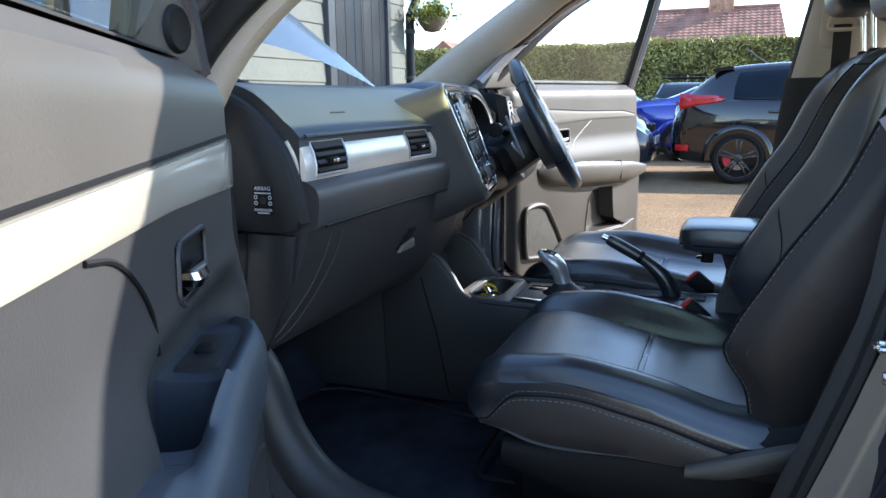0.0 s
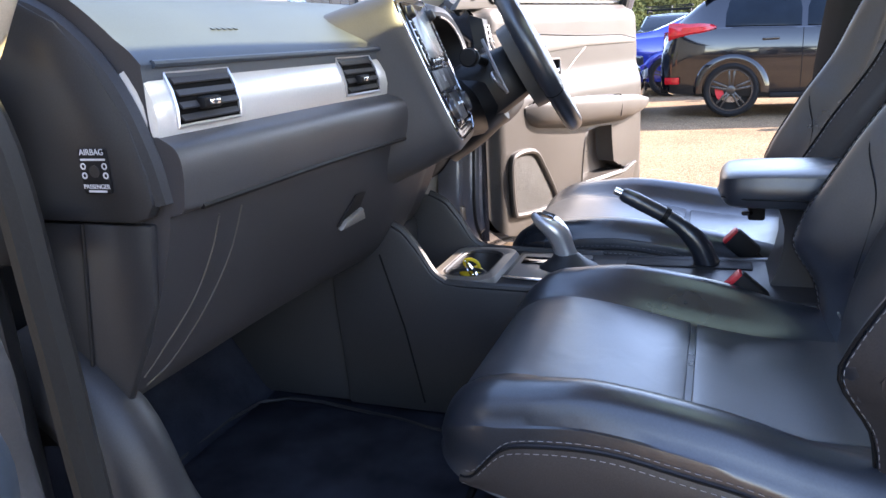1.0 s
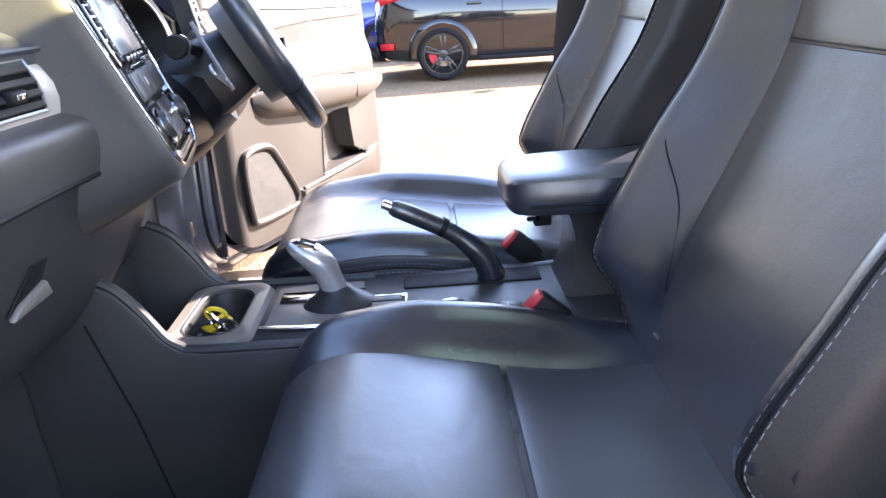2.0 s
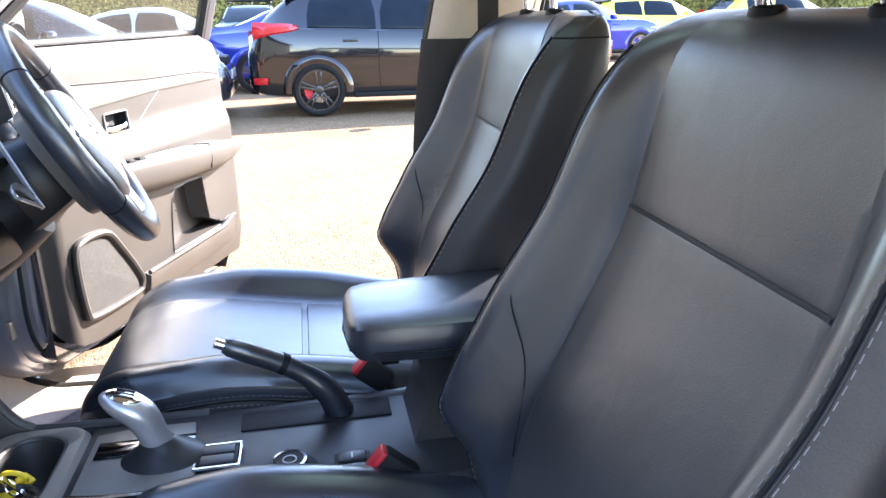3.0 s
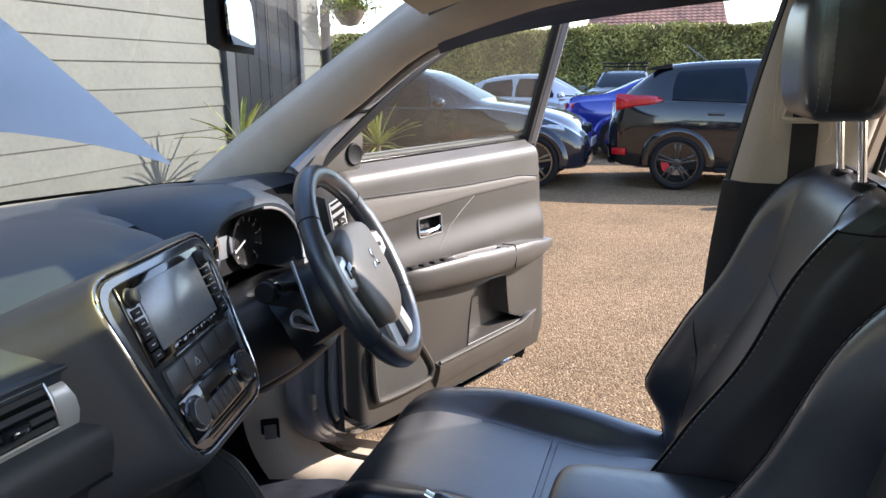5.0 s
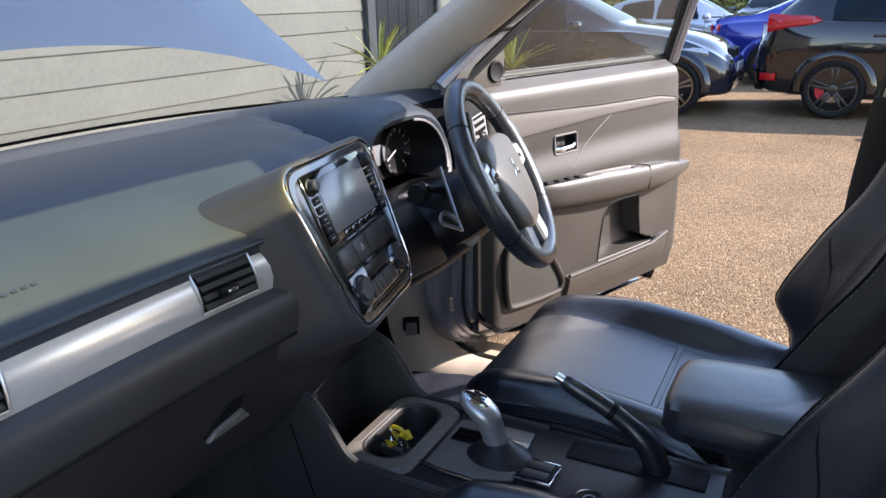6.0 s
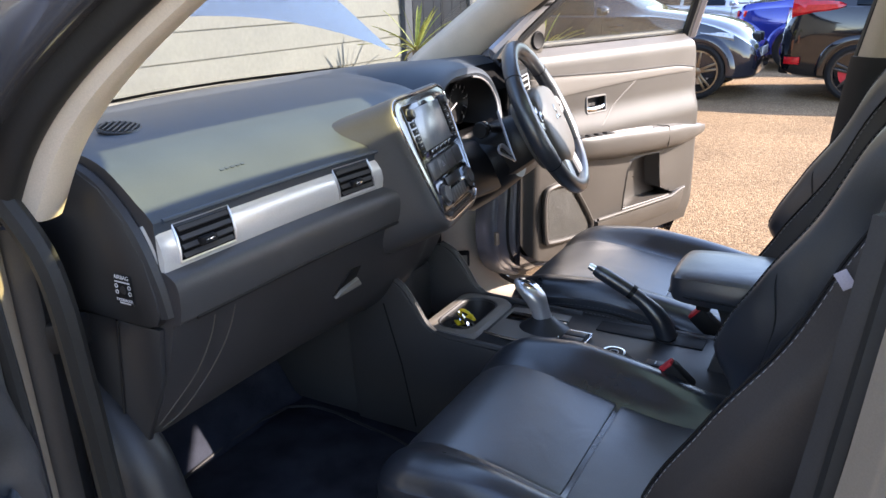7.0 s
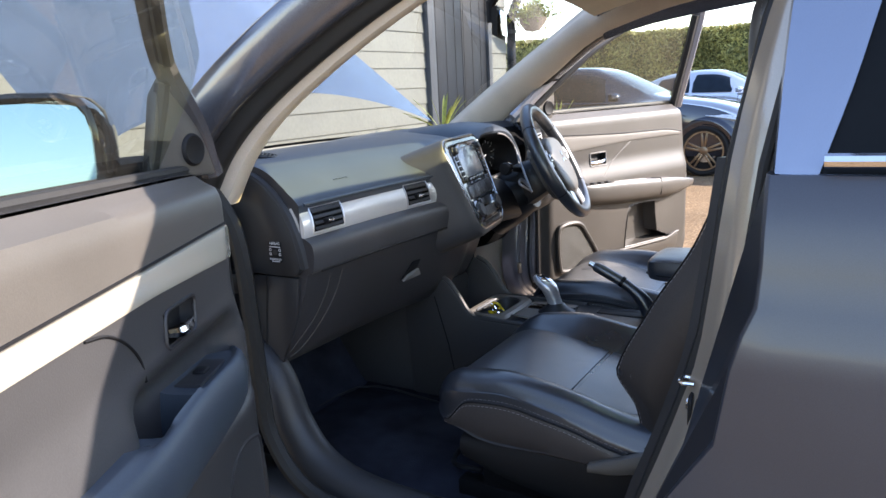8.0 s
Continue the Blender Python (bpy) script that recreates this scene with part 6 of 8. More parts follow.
def car_seat(xc, head_up, side, label, yo=0.0, reach=1.0):
    seat = thing("bucket_seat", label, "car seat", group="front seats")
    C = lambda x, y, z: (xc + x, y + yo if y < 0.3 else 0.3 + (y - 0.3) * reach + yo, z)
    W = C
    # cushion, one closed skin
    rings = []
    for y in (0.15, 0.17, 0.22, 0.30, 0.38, 0.46, 0.54, 0.60, 0.640, 0.665, 0.690, 0.712, 0.728, 0.738, 0.742):
        v = min(y, 0.640)
        q = math.sqrt(max(0.02, 1 - (max(0.0, y - 0.640) / 0.1035) ** 2))
        k = (1.0 - 0.10 * smooth((v - 0.58) / 0.17) ** 2) * (0.72 + 0.28 * q)
        xs = np.array([-0.262, -0.257, -0.246, -0.228, -0.20, -0.168, -0.135, -0.08, 0.0, 0.08, 0.135, 0.168, 0.20, 0.228, 0.246, 0.257, 0.262])
        lowz = 0.600 - 0.010 * smooth((v - 0.3) / 0.3) + 0.020 * smooth((y - 0.56) / 0.12)
        shape = [(x * k, cushion_top(x, v)) for x in xs] + [(0.258 * k, lowz + 0.03), (0.245 * k, lowz), (0.0, lowz - 0.005), (-0.245 * k, lowz), (-0.258 * k, lowz + 0.03)]
        rings.append([W(x, y, 0.648 + (z - 0.648) * q) for x, z in shape])
    part("cushion", loft(rings, 3, 2), M_LEATHER, seat, "black leather cushion with raised side bolsters")
    f = lambda x, y: C(x, y, cushion_top(x, y))
    nose_q = lambda y: math.sqrt(max(0.02, 1 - (max(0.0, y - 0.640) / 0.1035) ** 2))
    fn = lambda x, y: C(x * (0.72 + 0.28 * nose_q(y)), y, 0.648 + (cushion_top(x, min(y, 0.640)) - 0.648) * nose_q(y))
    part("cushion_panel", patch(fn, edges_in(-0.148, 0.148, 12), np.concatenate([edges_in(0.4355, 0.66, 12)[:-2], [0.67, 0.69, 0.707, 0.720, 0.730, 0.737, 0.740]]), 0.003, 0.005), M_PAD, seat, "smooth leather centre panel")
    part("cushion_panel", patch(f, edges_in(-0.148, 0.148, 12), edges_in(0.20, 0.4325, 12), 0.003, 0.005), M_PAD, seat, "smooth leather centre panel")
    # leatherette side panels with a stitched border that turns down at the nose
    for sx in (-1, 1):
        wide = lambda y: (1.0 - 0.10 * float(smooth((min(y, 0.64) - 0.58) / 0.17)) ** 2) * (0.72 + 0.28 * math.sqrt(max(0.02, 1 - (max(0.0, y - 0.640) / 0.1035) ** 2)))
        top_z = lambda y: float(cushion_top(0.262, min(y, 0.62)) - 0.012 - 0.055 * float(smooth((y - 0.60) / 0.095)) ** 2)
        g = []
        for y in np.linspace(0.20, 0.700, 30):
            zt = top_z(y)
            g.append([C(sx * (0.262 * wide(y) + d), y, zt + (0.598 + 0.022 * float(smooth((y - 0.56) / 0.12)) - zt) * t) for t, d in ((-0.06, -0.006), (0.0, 0.0025), (0.08, 0.0045), (0.3, 0.007), (0.6, 0.007), (0.9, 0.004), (1.0, -0.004))])
        cover = part("side_cover", grid_bm(g), M_LEATHER_SIDE, seat, "leatherette side cover")
        border = [np.array(C(sx * (0.262 * wide(y) + 0.0035), y, top_z(y))) for y in np.linspace(0.21, 0.699, 70)]
        part("seam", tube(border, 0.0016, 5), M_PLASTIC_D, cover)
        for dz, dx in ((0.007, -0.002), (-0.007, 0.0015)):
            part("stitching", stitches([q + (sx * dx, -0.3 * dz, dz) for q in border]), M_THREAD, cover, "grey stitching")
    W = lambda x, y, z: (xc + x, y + yo, z)
    # backrest, one closed skin
    rings = []
    for z in list(np.linspace(0.60, 1.19, 44)) + [1.197, 1.205, 1.211, 1.217, 1.223, 1.228, 1.233, 1.237, 1.241, 1.245, 1.248, 1.251, 1.254]:
        hw = back_half(z)
        xs = np.sin(np.linspace(-math.pi / 2, math.pi / 2, 61))
        rear = back_rear(z)
        front = [W(x * hw, max(back_front(x * hw, z), rear + 0.02), z) for x in xs]
        back = [W(x * hw, rear + 0.03 * abs(x) ** 3, z) for x in (0.99, 0.9, 0.5, 0.0, -0.5, -0.9, -0.99)]
        rings.append(front + back)
    part("backrest", loft(rings, 1, 1), M_LEATHER, seat, "black leather backrest with deep side bolsters")
    fb = lambda x, z: W(x * (back_half(z) - 0.105) / 0.15, back_front(x * (back_half(z) - 0.105) / 0.15, z), z)
    part("back_panel", patch(lambda x, z: fb(-x, z), edges_in(-0.155, 0.155, 14), edges_in(1.0525, 1.249, 18, 0.003), 0.0025, 0.006), M_PERF, seat, "perforated upper back panel")
    # the lower panel meets the upper one in a shallow V
    part("back_panel", patch(lambda x, z: fb(-x, z), edges_in(-0.155, 0.155, 14), edges_in(0.66, 1.0515, 18, 0.003), 0.003, 0.006), M_PERF, seat, "perforated lower back panel")
    part("panel_seam", tube([np.array(fb(x, 1.052)) + (0, 0.0012, 0) for x in np.linspace(-0.150, 0.150, 24)], 0.0022, 5), M_PERF, seat)
    for sx in (-1, 1):
        for off in (0.016, 0.026):
            line = [np.array(W(sx * (back_half(z) - off), back_front(back_half(z) - off, z) + 0.0012, z)) for z in np.linspace(0.68, 1.212, 62)]
            part("stitching", stitches(line), M_THREAD, seat, "grey stitching")
    for sx in (-1, 1):
        part("seam", tube([W(sx * (back_half(z) - 0.021), back_front(back_half(z) - 0.021, z) + 0.0018, z) for z in np.linspace(0.66, 1.218, 42)], 0.0018, 5), M_PLASTIC_D, seat)
        part("bolster_seam", tube(cr([W(sx * (back_half(0.98) - 0.02), back_front(back_half(0.98) - 0.02, 0.98) + 0.001, 0.98), W(sx * (back_half(0.93) - 0.055), back_front(back_half(0.93) - 0.055, 0.93) + 0.001, 0.93), W(sx * (back_half(0.86) - 0.085), back_front(back_half(0.86) - 0.085, 0.86) + 0.001, 0.86), W(sx * (back_half(0.76) - 0.10), back_front(back_half(0.76) - 0.10, 0.76) + 0.001, 0.76)], 6), 0.0009, 5), M_PLASTIC_D, seat)
        g = []
        for z in list(np.linspace(0.64, 1.18, 24)) + [1.19, 1.20, 1.21, 1.216, 1.222, 1.228, 1.234, 1.239, 1.243, 1.246]:
            hw, rear = back_half(z), back_rear(z)
            bf = lambda d: max(float(back_front(hw - d, z)), rear + 0.02)
            tp = 1 - 0.8 * float(smooth((z - 1.19) / 0.03))
            g.append([W(sx * (hw - d + o * tp), y, z) for d, o, y in ((0.022, 0, bf(0.022) - 0.003), (0.017, 0, bf(0.017) + 0.0012), (0.010, 0.0004, bf(0.010) + 0.0016), (0.004, 0.0012, bf(0.004) + 0.0012), (0.0, 0.0022, bf(0.0) - 0.003), (0.0, 0.003, bf(0.0) * 0.7 + (rear + 0.03) * 0.3), (0.0, 0.003, bf(0.0) * 0.3 + (rear + 0.03) * 0.7), (0.001, 0.002, rear + 0.030), (0.004, 0.001, rear + 0.022), (0.012, 0, rear + 0.016))])
        part("back_side_cover", grid_bm(g), M_LEATHER_SIDE, seat, "leatherette side cover")
        part("top_seam", tube([np.array(q) + (0, 0, 0.0005) for q in g[-7][1:-1]], 0.0014, 6), M_PLASTIC_D, seat)
    # headrest
    hz = 1.268 + head_up
    hy = 0.036
    rings = []
    H_Z, H_W = (0.0, 0.006, 0.022, 0.05, 0.10, 0.15, 0.178, 0.192, 0.198), (0.088, 0.112, 0.126, 0.132, 0.134, 0.130, 0.120, 0.100, 0.06)
    for z, w, d, dy in zip(H_Z, H_W, (0.030, 0.045, 0.053, 0.057, 0.058, 0.056, 0.050, 0.036, 0.016), (0.0, 0.0, 0.002, 0.003, 0.004, 0.003, 0.0, -0.002, -0.002)):
        rings.append([W(w * a, hy + dy + d * b, hz + z) for a, b in ((-1, 0.0), (-1.0, 0.55), (-0.96, 0.84), (-0.84, 0.98), (-0.4, 1.02), (0, 1.03), (0.4, 1.02), (0.84, 0.98), (0.96, 0.84), (1.0, 0.55), (1, 0.0), (1.0, -0.55), (0.94, -0.88), (0.78, -1), (0, -1.05), (-0.78, -1), (-0.94, -0.88), (-1.0, -0.55))])
    head = part("headrest", loft(rings, 3, 2), M_PAD, seat, "padded leather headrest")
    for sx in (-1, 1):
        zz = np.linspace(0.014, 0.184, 24)
        ww = np.interp(zz, H_Z, H_W)
        for dy in (0.026, 0.040):
            part("stitching", stitches([W(sx * (w + 0.0018), hy + dy, hz + z) for z, w in zip(zz, ww)]), M_THREAD, head)
        part("side_band", grid_bm([[W(sx * (w + e), hy + y, hz + z) for y, e in ((-0.046 * c, -0.003), (-0.040 * c, 0.0022), (-0.01, 0.0030), (0.022, 0.0024), (0.030, -0.002))] for z, w, c in zip(zz, ww, np.sin(np.linspace(0.7, 2.4, 24)))]), M_LEATHER_SIDE, head, "black leatherette side band")
        part("headrest_post", tube([W(sx * 0.078, -0.004, 1.22), W(sx * 0.078, 0.010, hz + 0.03)], 0.0062, 12), M_CHROME, seat, "chrome post")
        part("post_guide", moved(lathe([(0.007, 0.005), (0.013, 0.005), (0.017, 0.002), (0.018, -0.004), (0.018, -0.02)], 18), Matrix.Translation(W(sx * 0.078, -0.004, 1.253)) @ Matrix.Diagonal((1.25, 0.9, 1, 1))), M_PLASTIC_D, seat, "black post guide")
    # base trim, lever and rails; side is the outer side
    so = side
    part("base_trim", loft([[W(so * x, y, z) for x, z in ((0.225, z1), (0.256, z1 - 0.005), (0.262, (z0 + z1) / 2), (0.250, z0), (0.225, z0))] for y, z0, z1 in ((0.06, 0.56, 0.66), (0.10, 0.515, 0.695), (0.20, 0.50, 0.670), (0.34, 0.50, 0.625), (0.50, 0.515, 0.605), (0.62, 0.55, 0.600))], 3, 2), M_PLASTIC_D, seat, "black plastic side trim")
    part("base_trim", loft([[W(-so * x, y, z) for x, z in ((0.235, z1), (0.262, z1 - 0.005), (0.268, (z0 + z1) / 2), (0.258, z0), (0.235, z0))] for y, z0, z1 in ((0.05, 0.52, 0.64), (0.22, 0.50, 0.64), (0.36, 0.50, 0.63), (0.50, 0.51, 0.622), (0.66, 0.55, 0.622))], 3, 2), M_PLASTIC, seat, "black plastic side trim")
    part("recline_lever", loft([[W(so * (0.272 + dx), y, z + h * b) for dx, b in ((-0.008, -1), (0.008, -0.9), (0.012, 0), (0.008, 0.9), (-0.008, 1))] for y, z, h in ((0.085, 0.690, 0.008), (0.13, 0.674, 0.015), (0.20, 0.645, 0.018), (0.27, 0.618, 0.017), (0.33, 0.602, 0.008))], 3, 2), M_DOOR, seat, "recline lever")
    for sx in (-1, 1):
        part("rail", box(xc + sx * 0.19 - 0.02, xc + sx * 0.19 + 0.02, 0.0 + yo, 0.66 + yo, FLOOR, FLOOR + 0.045, 0.004), M_PLASTIC_D, seat, "steel seat rail")
        part("riser", box(xc + sx * 0.19 - 0.012, xc + sx * 0.19 + 0.012, 0.05 + yo, 0.60 + yo, FLOOR + 0.045, 0.56, 0.004), M_PLASTIC_D, seat)
    part("adjust_bar", tube(cr([W(-0.17, 0.62, 0.475), W(-0.16, 0.70, 0.475), W(0.0, 0.715, 0.475), W(0.16, 0.70, 0.475), W(0.17, 0.62, 0.475)], 5), 0.006, 8), M_PLASTIC_D, seat, "slide adjuster bar")
    # buckle on the inner side
    part("buckle_stalk", tube(cr([W(-so * 0.262, 0.24, 0.55), W(-so * 0.255, 0.29, 0.64), W(-so * 0.245, 0.34, 0.695)], 5), [0.013] * 11, 8, flat=0.6), M_PLASTIC_D, seat)
    bm2 = frame_to(W(-so * 0.244, 0.350, 0.705), (1, 0, 0), (0, 0.75, 0.66))
    bk = part("belt_buckle", moved(box(-0.014, 0.014, -0.035, 0.022, -0.020, 0.020, 0.006), bm2), M_PLASTIC_D, seat, "black buckle")
    part("release_button", moved(box(-0.0125, 0.0125, 0.018, 0.027, -0.017, 0.017, 0.003), bm2), M_RED, bk, "red release button")
    return seat


p_seat = car_seat(-0.385, 0.0, -1, "black leather front passenger seat with grey stitching", 0.0, 0.905)
d_seat = car_seat(0.372, 0.075, 1, "black leather driver's seat with a raised headrest", 0.0, 1.16)
tagm = frame_to((-0.385 - back_half(1.12) - 0.003, 0.112, 1.118), (0.05, -0.80, 0.55), (0, 0.55, 0.80))
part("airbag_tag", moved(box(-0.006, 0.006, -0.009, 0.009, -0.0010, 0.0010, 0.0004), tagm), M_TAG, p_seat, "white cloth airbag tag")
part("side_button", moved(lathe([(0, 0.004), (0.006, 0.003), (0.008, 0)], 14), frame_to((-0.385 + 0.12, 0.235, 0.715), (1, 0, 0), (0, 0.4, 1))), M_CHROME, p_seat)

# ---- open front doors: u back from the hinge, n inboard, z up ----
def car_door(s, hinge, angle, label, u0):
    door = thing("passenger_door" if s < 0 else "driver_door", label, "car door", group="front doors",
                 at=Matrix.Translation(hinge) @ Matrix.Rotation(radians(angle) * s, 4, "Z"))
    W = lambda u, n, z: (-s * n, -u, z)
    L = 1.075 if s > 0 else 1.10
    belt = lambda u: 1.200 if s > 0 else 1.192 + 0.030 * u

    def skin(u, z):
        """How far the inner panel stands inboard of the hinge line."""
        b = belt(u)
        n = 0.098 + 0.012 * smooth((b - z) / 0.05) - 0.030 * smooth((z - b + 0.025) / 0.025)
        n += 0.020 * smooth((1.01 - z) / 0.10) - 0.020 * smooth((0.55 - z) / 0.15)
        n -= 0.035 * smooth((u - (L - 0.07)) / 0.07)
        n -= 0.030 * smooth((u0 + 0.05 - u) / 0.05)
        if s < 0:   # hollow above the armrest deck
            n -= 0.055 * smooth((0.985 - z) / 0.06) * smooth((z - 0.80) / 0.05) * smooth((u - 0.24) / 0.08) * (1 - smooth((u - 0.58) / 0.10))
        return float(n)

    F = lambda u, z: W(u, skin(u, z), z)
    us = np.concatenate([[u0, u0 + 0.012], np.linspace(u0 + 0.03, L - 0.05, 30), [L - 0.02, L]])
    if s < 0:
        lower = lambda u: 0.355 + 0.05 * float(smooth((0.18 - u) / 0.18)) + 0.03 * float(smooth((u - 0.85) / 0.25))
    else:
        lower = lambda u: float(np.interp(u, [0.04, 0.085, 0.20, 0.60, 1.1], [0.52, 0.47, 0.44, 0.425, 0.415]))
    if s > 0:
        rear = lambda z: float(np.interp(z, [0.41, 0.45, 0.52, 0.66, 0.80, 0.875, 0.93, 1.07, 1.15, 1.2], [0.955, 0.985, 0.99, 1.05, 1.07, 1.075, 1.045, 1.008, 0.998, 0.98]))
    else:
        rear = lambda z: 1.1 - 0.11 * float(smooth((0.62 - z) / 0.3))
    reach = lambda u, z: u + (rear(z) - L) * float(smooth((u - 0.62) / (L - 0.62)))
    front = lambda z: 0.030 * math.exp(-((z - 0.98) / 0.14) ** 2) if s < 0 else 0.0
    # openings through the panel: opener recess, map pocket
    hx, hz, hw2, hh = (0.393, 1.009, 0.102, 0.052) if s > 0 else (0.476, 1.014, 0.102, 0.052)
    opener_out = [(hx + x + (0.0 if s > 0 else -0.20) * y, hz + y) for x, y in rounded(hw2, hh, 0.006 if s > 0 else 0.012, 4)]
    pocket_out = [(0.545, 0.617), (0.553, 0.68), (0.568, 0.755), (0.59, 0.790), (0.67, 0.795), (0.762, 0.790), (0.770, 0.72), (0.782, 0.655), (0.885, 0.612), (0.72, 0.614)]
    holes = [opener_out] + ([pocket_out] if s > 0 else [])

    def inside(poly, u, z):
        c = False
        for (ua, za), (ub, zb) in zip(poly, poly[1:] + poly[:1]):
            if (za > z) != (zb > z) and u < (ub - ua) * (z - za) / (zb - za) + ua:
                c = not c
        return c

    lo_z = lambda u: float(np.interp(u, [0.13, 0.25, 0.54, 1.05], [1.040, 1.054, 1.068, 1.070]) if s < 0 else np.interp(u, [0.1, 0.27, 0.60, 1.0], [1.046, 1.053, 1.066, 1.066]))
    hi_z = lambda u: float(np.interp(u, [0.13, 0.25, 0.54, 1.05], [1.116, 1.115, 1.110, 1.102]) if s < 0 else np.interp(u, [0.1, 0.23, 0.55, 0.88, 1.0], [1.120, 1.114, 1.099, 1.093, 1.076]))
    bm, roll = bmesh.new(), bmesh.new()
    ud = np.concatenate([[u0, u0 + 0.012], np.linspace(u0 + 0.025, L - 0.04, 84), [L - 0.02, L]])
    nz = 72
    vs, uz = [], []
    for u in ud:
        zz = np.linspace(lower(u) + 0.05 if s < 0 else float(np.interp(u, [0.04, 0.06, 0.10, 0.16, 0.30, 0.60, 0.80, 1.1], [0.60, 0.56, 0.535, 0.522, 0.517, 0.50, 0.494, 0.49])), belt(u), nz)
        pts = [(reach(u, z) + front(z) * max(0.0, 1 - (u - u0) / 0.2), z) for z in zz]
        uz.append(pts)
        vs.append([[b.verts.new(F(a, z)) for a, z in pts] for b in (bm, roll)])
    for i in range(len(ud) - 1):
        for j in range(nz - 1):
            mu, mz = (uz[i][j][0] + uz[i + 1][j + 1][0]) / 2, (uz[i][j][1] + uz[i + 1][j + 1][1]) / 2
            if not any(inside(h, mu, mz) for h in holes):
                k = 1 if mz > hi_z(mu) - 0.02 else 0
                (bm, roll)[k].faces.new((vs[i][k][j], vs[i + 1][k][j], vs[i + 1][k][j + 1], vs[i][k][j + 1]))
    for b in (bm, roll):
        bmesh.ops.delete(b, geom=[v for v in b.verts if not v.link_faces], context="VERTS")
    # passenger panel takes the shaded copy of the door plastic
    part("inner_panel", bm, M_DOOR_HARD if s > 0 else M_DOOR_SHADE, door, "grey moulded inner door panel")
    part("waist_roll", roll, M_DOOR, door, "padded waist roll")

    def dish(poly, depth, name, material, label, rim, rim_mat):
        """A recess behind an opening of the panel, with a rim round it."""
        cu, cz = np.mean([q[0] for q in poly]), np.mean([q[1] for q in poly])
        rows = []
        for k, d in ((1.04, 0.0), (1.0, 0.002), (0.97, -0.004), (0.93, -depth * 0.8), (0.86, -depth), (0.4, -depth), (0.02, -depth)):
            rows.append([W(cu + (u - cu) * k, skin(u, z) + d, cz + (z - cz) * k) for u, z in poly])
        ob = part(name, grid_bm(rows, close_v=True), material, door, label)
        part("recess_rim", tube([W(u, skin(u, z) + 0.001, z) for u, z in poly], rim, 6, True), rim_mat, ob)
        return ob

    # steel shell
    g = []
    for u in us:
        zz = np.linspace(lower(u), belt(u) + 0.012, 14)
        g.append([W(reach(u, z), -0.018 - 0.035 * math.sin(math.pi * min(1, (z - 0.35) / 0.86)) , z) for z in zz])
    part("outer_skin", grid_bm(g), M_PAINT, door, "painted outer skin")
    ends = bmesh.new()
    for u, du in ((u0, 0.0), (L, 0.0)):
        grid_bm([[W(reach(u, z), nn, z) for nn in (-0.018 - 0.03 * math.sin(math.pi * min(1, (z - 0.35) / 0.86)), 0.03, skin(u, z))] for z in np.linspace(lower(u) + 0.01, belt(u), 16)], bm=ends)
    grid_bm([[W(u, nn, z) for nn, z in ((-0.02, lower(u)), (0.03, lower(u) - 0.004), (skin(u, 0.45), lower(u) + 0.05))] for u in us * 0.9], bm=ends)
    grid_bm([[W(u, nn, belt(u) + 0.004) for nn in (-0.018, 0.03, skin(u, belt(u)))] for u in us], bm=ends)
    part("door_edge", ends, M_PAINT, door, "painted door edge")
    part("weather_strip", tube([W(u, 0.040, belt(u) + 0.008) for u in np.linspace(0.10 if s > 0 else 0.20, L - 0.02, 20)], 0.009, 8), M_RUBBER, door)
    for k in (0.035, 0.085) if s < 0 else ():
        part("edge_seal", tube(cr([W(u0 + 0.004, k, 1.12), W(u0 - 0.004, k, 0.9), W(u0, k, 0.65), W(u0 + 0.03, k, 0.45), W(u0 + 0.12, k, 0.375), W(0.5, k * 0.8, 0.352), W(0.9, k * 0.8, 0.37)], 6), 0.010, 8), M_RUBBER, door, "rubber door seal")
    if s > 0:
        # painted flange with two folds round the hinge side and the bottom of the trim panel
        fold = cr([(0.050, 1.00, 0), (0.040, 0.80, 0), (0.034, 0.71, 0), (0.031, 0.637, 0), (0.042, 0.575, 0), (0.075, 0.538, 0), (0.14, 0.522, 0), (0.30, 0.515, 0), (0.60, 0.498, 0), (0.80, 0.492, 0), (0.96, 0.494, 0)], 6)[:, :2]
        side = np.gradient(fold, axis=0)
        side = np.stack([side[:, 1], -side[:, 0]], 1) / np.linalg.norm(side, axis=1)[:, None]
        strip = [[W(q[0] + v[0] * d, n, q[1] + v[1] * d) for d, n in ((-0.012, 0.080), (0.000, 0.084), (0.008, 0.080), (0.012, 0.068), (0.020, 0.062), (0.028, 0.070), (0.034, 0.064), (0.038, 0.042), (0.048, 0.036), (0.056, 0.044), (0.064, 0.036), (0.070, 0.010), (0.076, -0.018))] for q, v in zip(fold, side)]
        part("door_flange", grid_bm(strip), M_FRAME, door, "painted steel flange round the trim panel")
        part("flange_seal", tube([W(q[0] + v[0] * 0.016, 0.066, q[1] + v[1] * 0.016) for q, v in zip(fold, side)], 0.005, 6), M_RUBBER, door, "thin rubber seal")
    # light strip below the waist roll
    SP = lambda u, v: W(u, skin(u, lo_z(u) + (hi_z(u) - lo_z(u)) * v), lo_z(u) + (hi_z(u) - lo_z(u)) * v)
    flip = (lambda u, v: SP(u, v)) if s > 0 else (lambda u, v: SP(u, 1 - v))
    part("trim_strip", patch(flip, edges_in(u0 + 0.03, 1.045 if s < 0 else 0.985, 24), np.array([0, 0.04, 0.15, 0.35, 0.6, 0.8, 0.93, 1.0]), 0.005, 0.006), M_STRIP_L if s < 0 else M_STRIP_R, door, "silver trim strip")
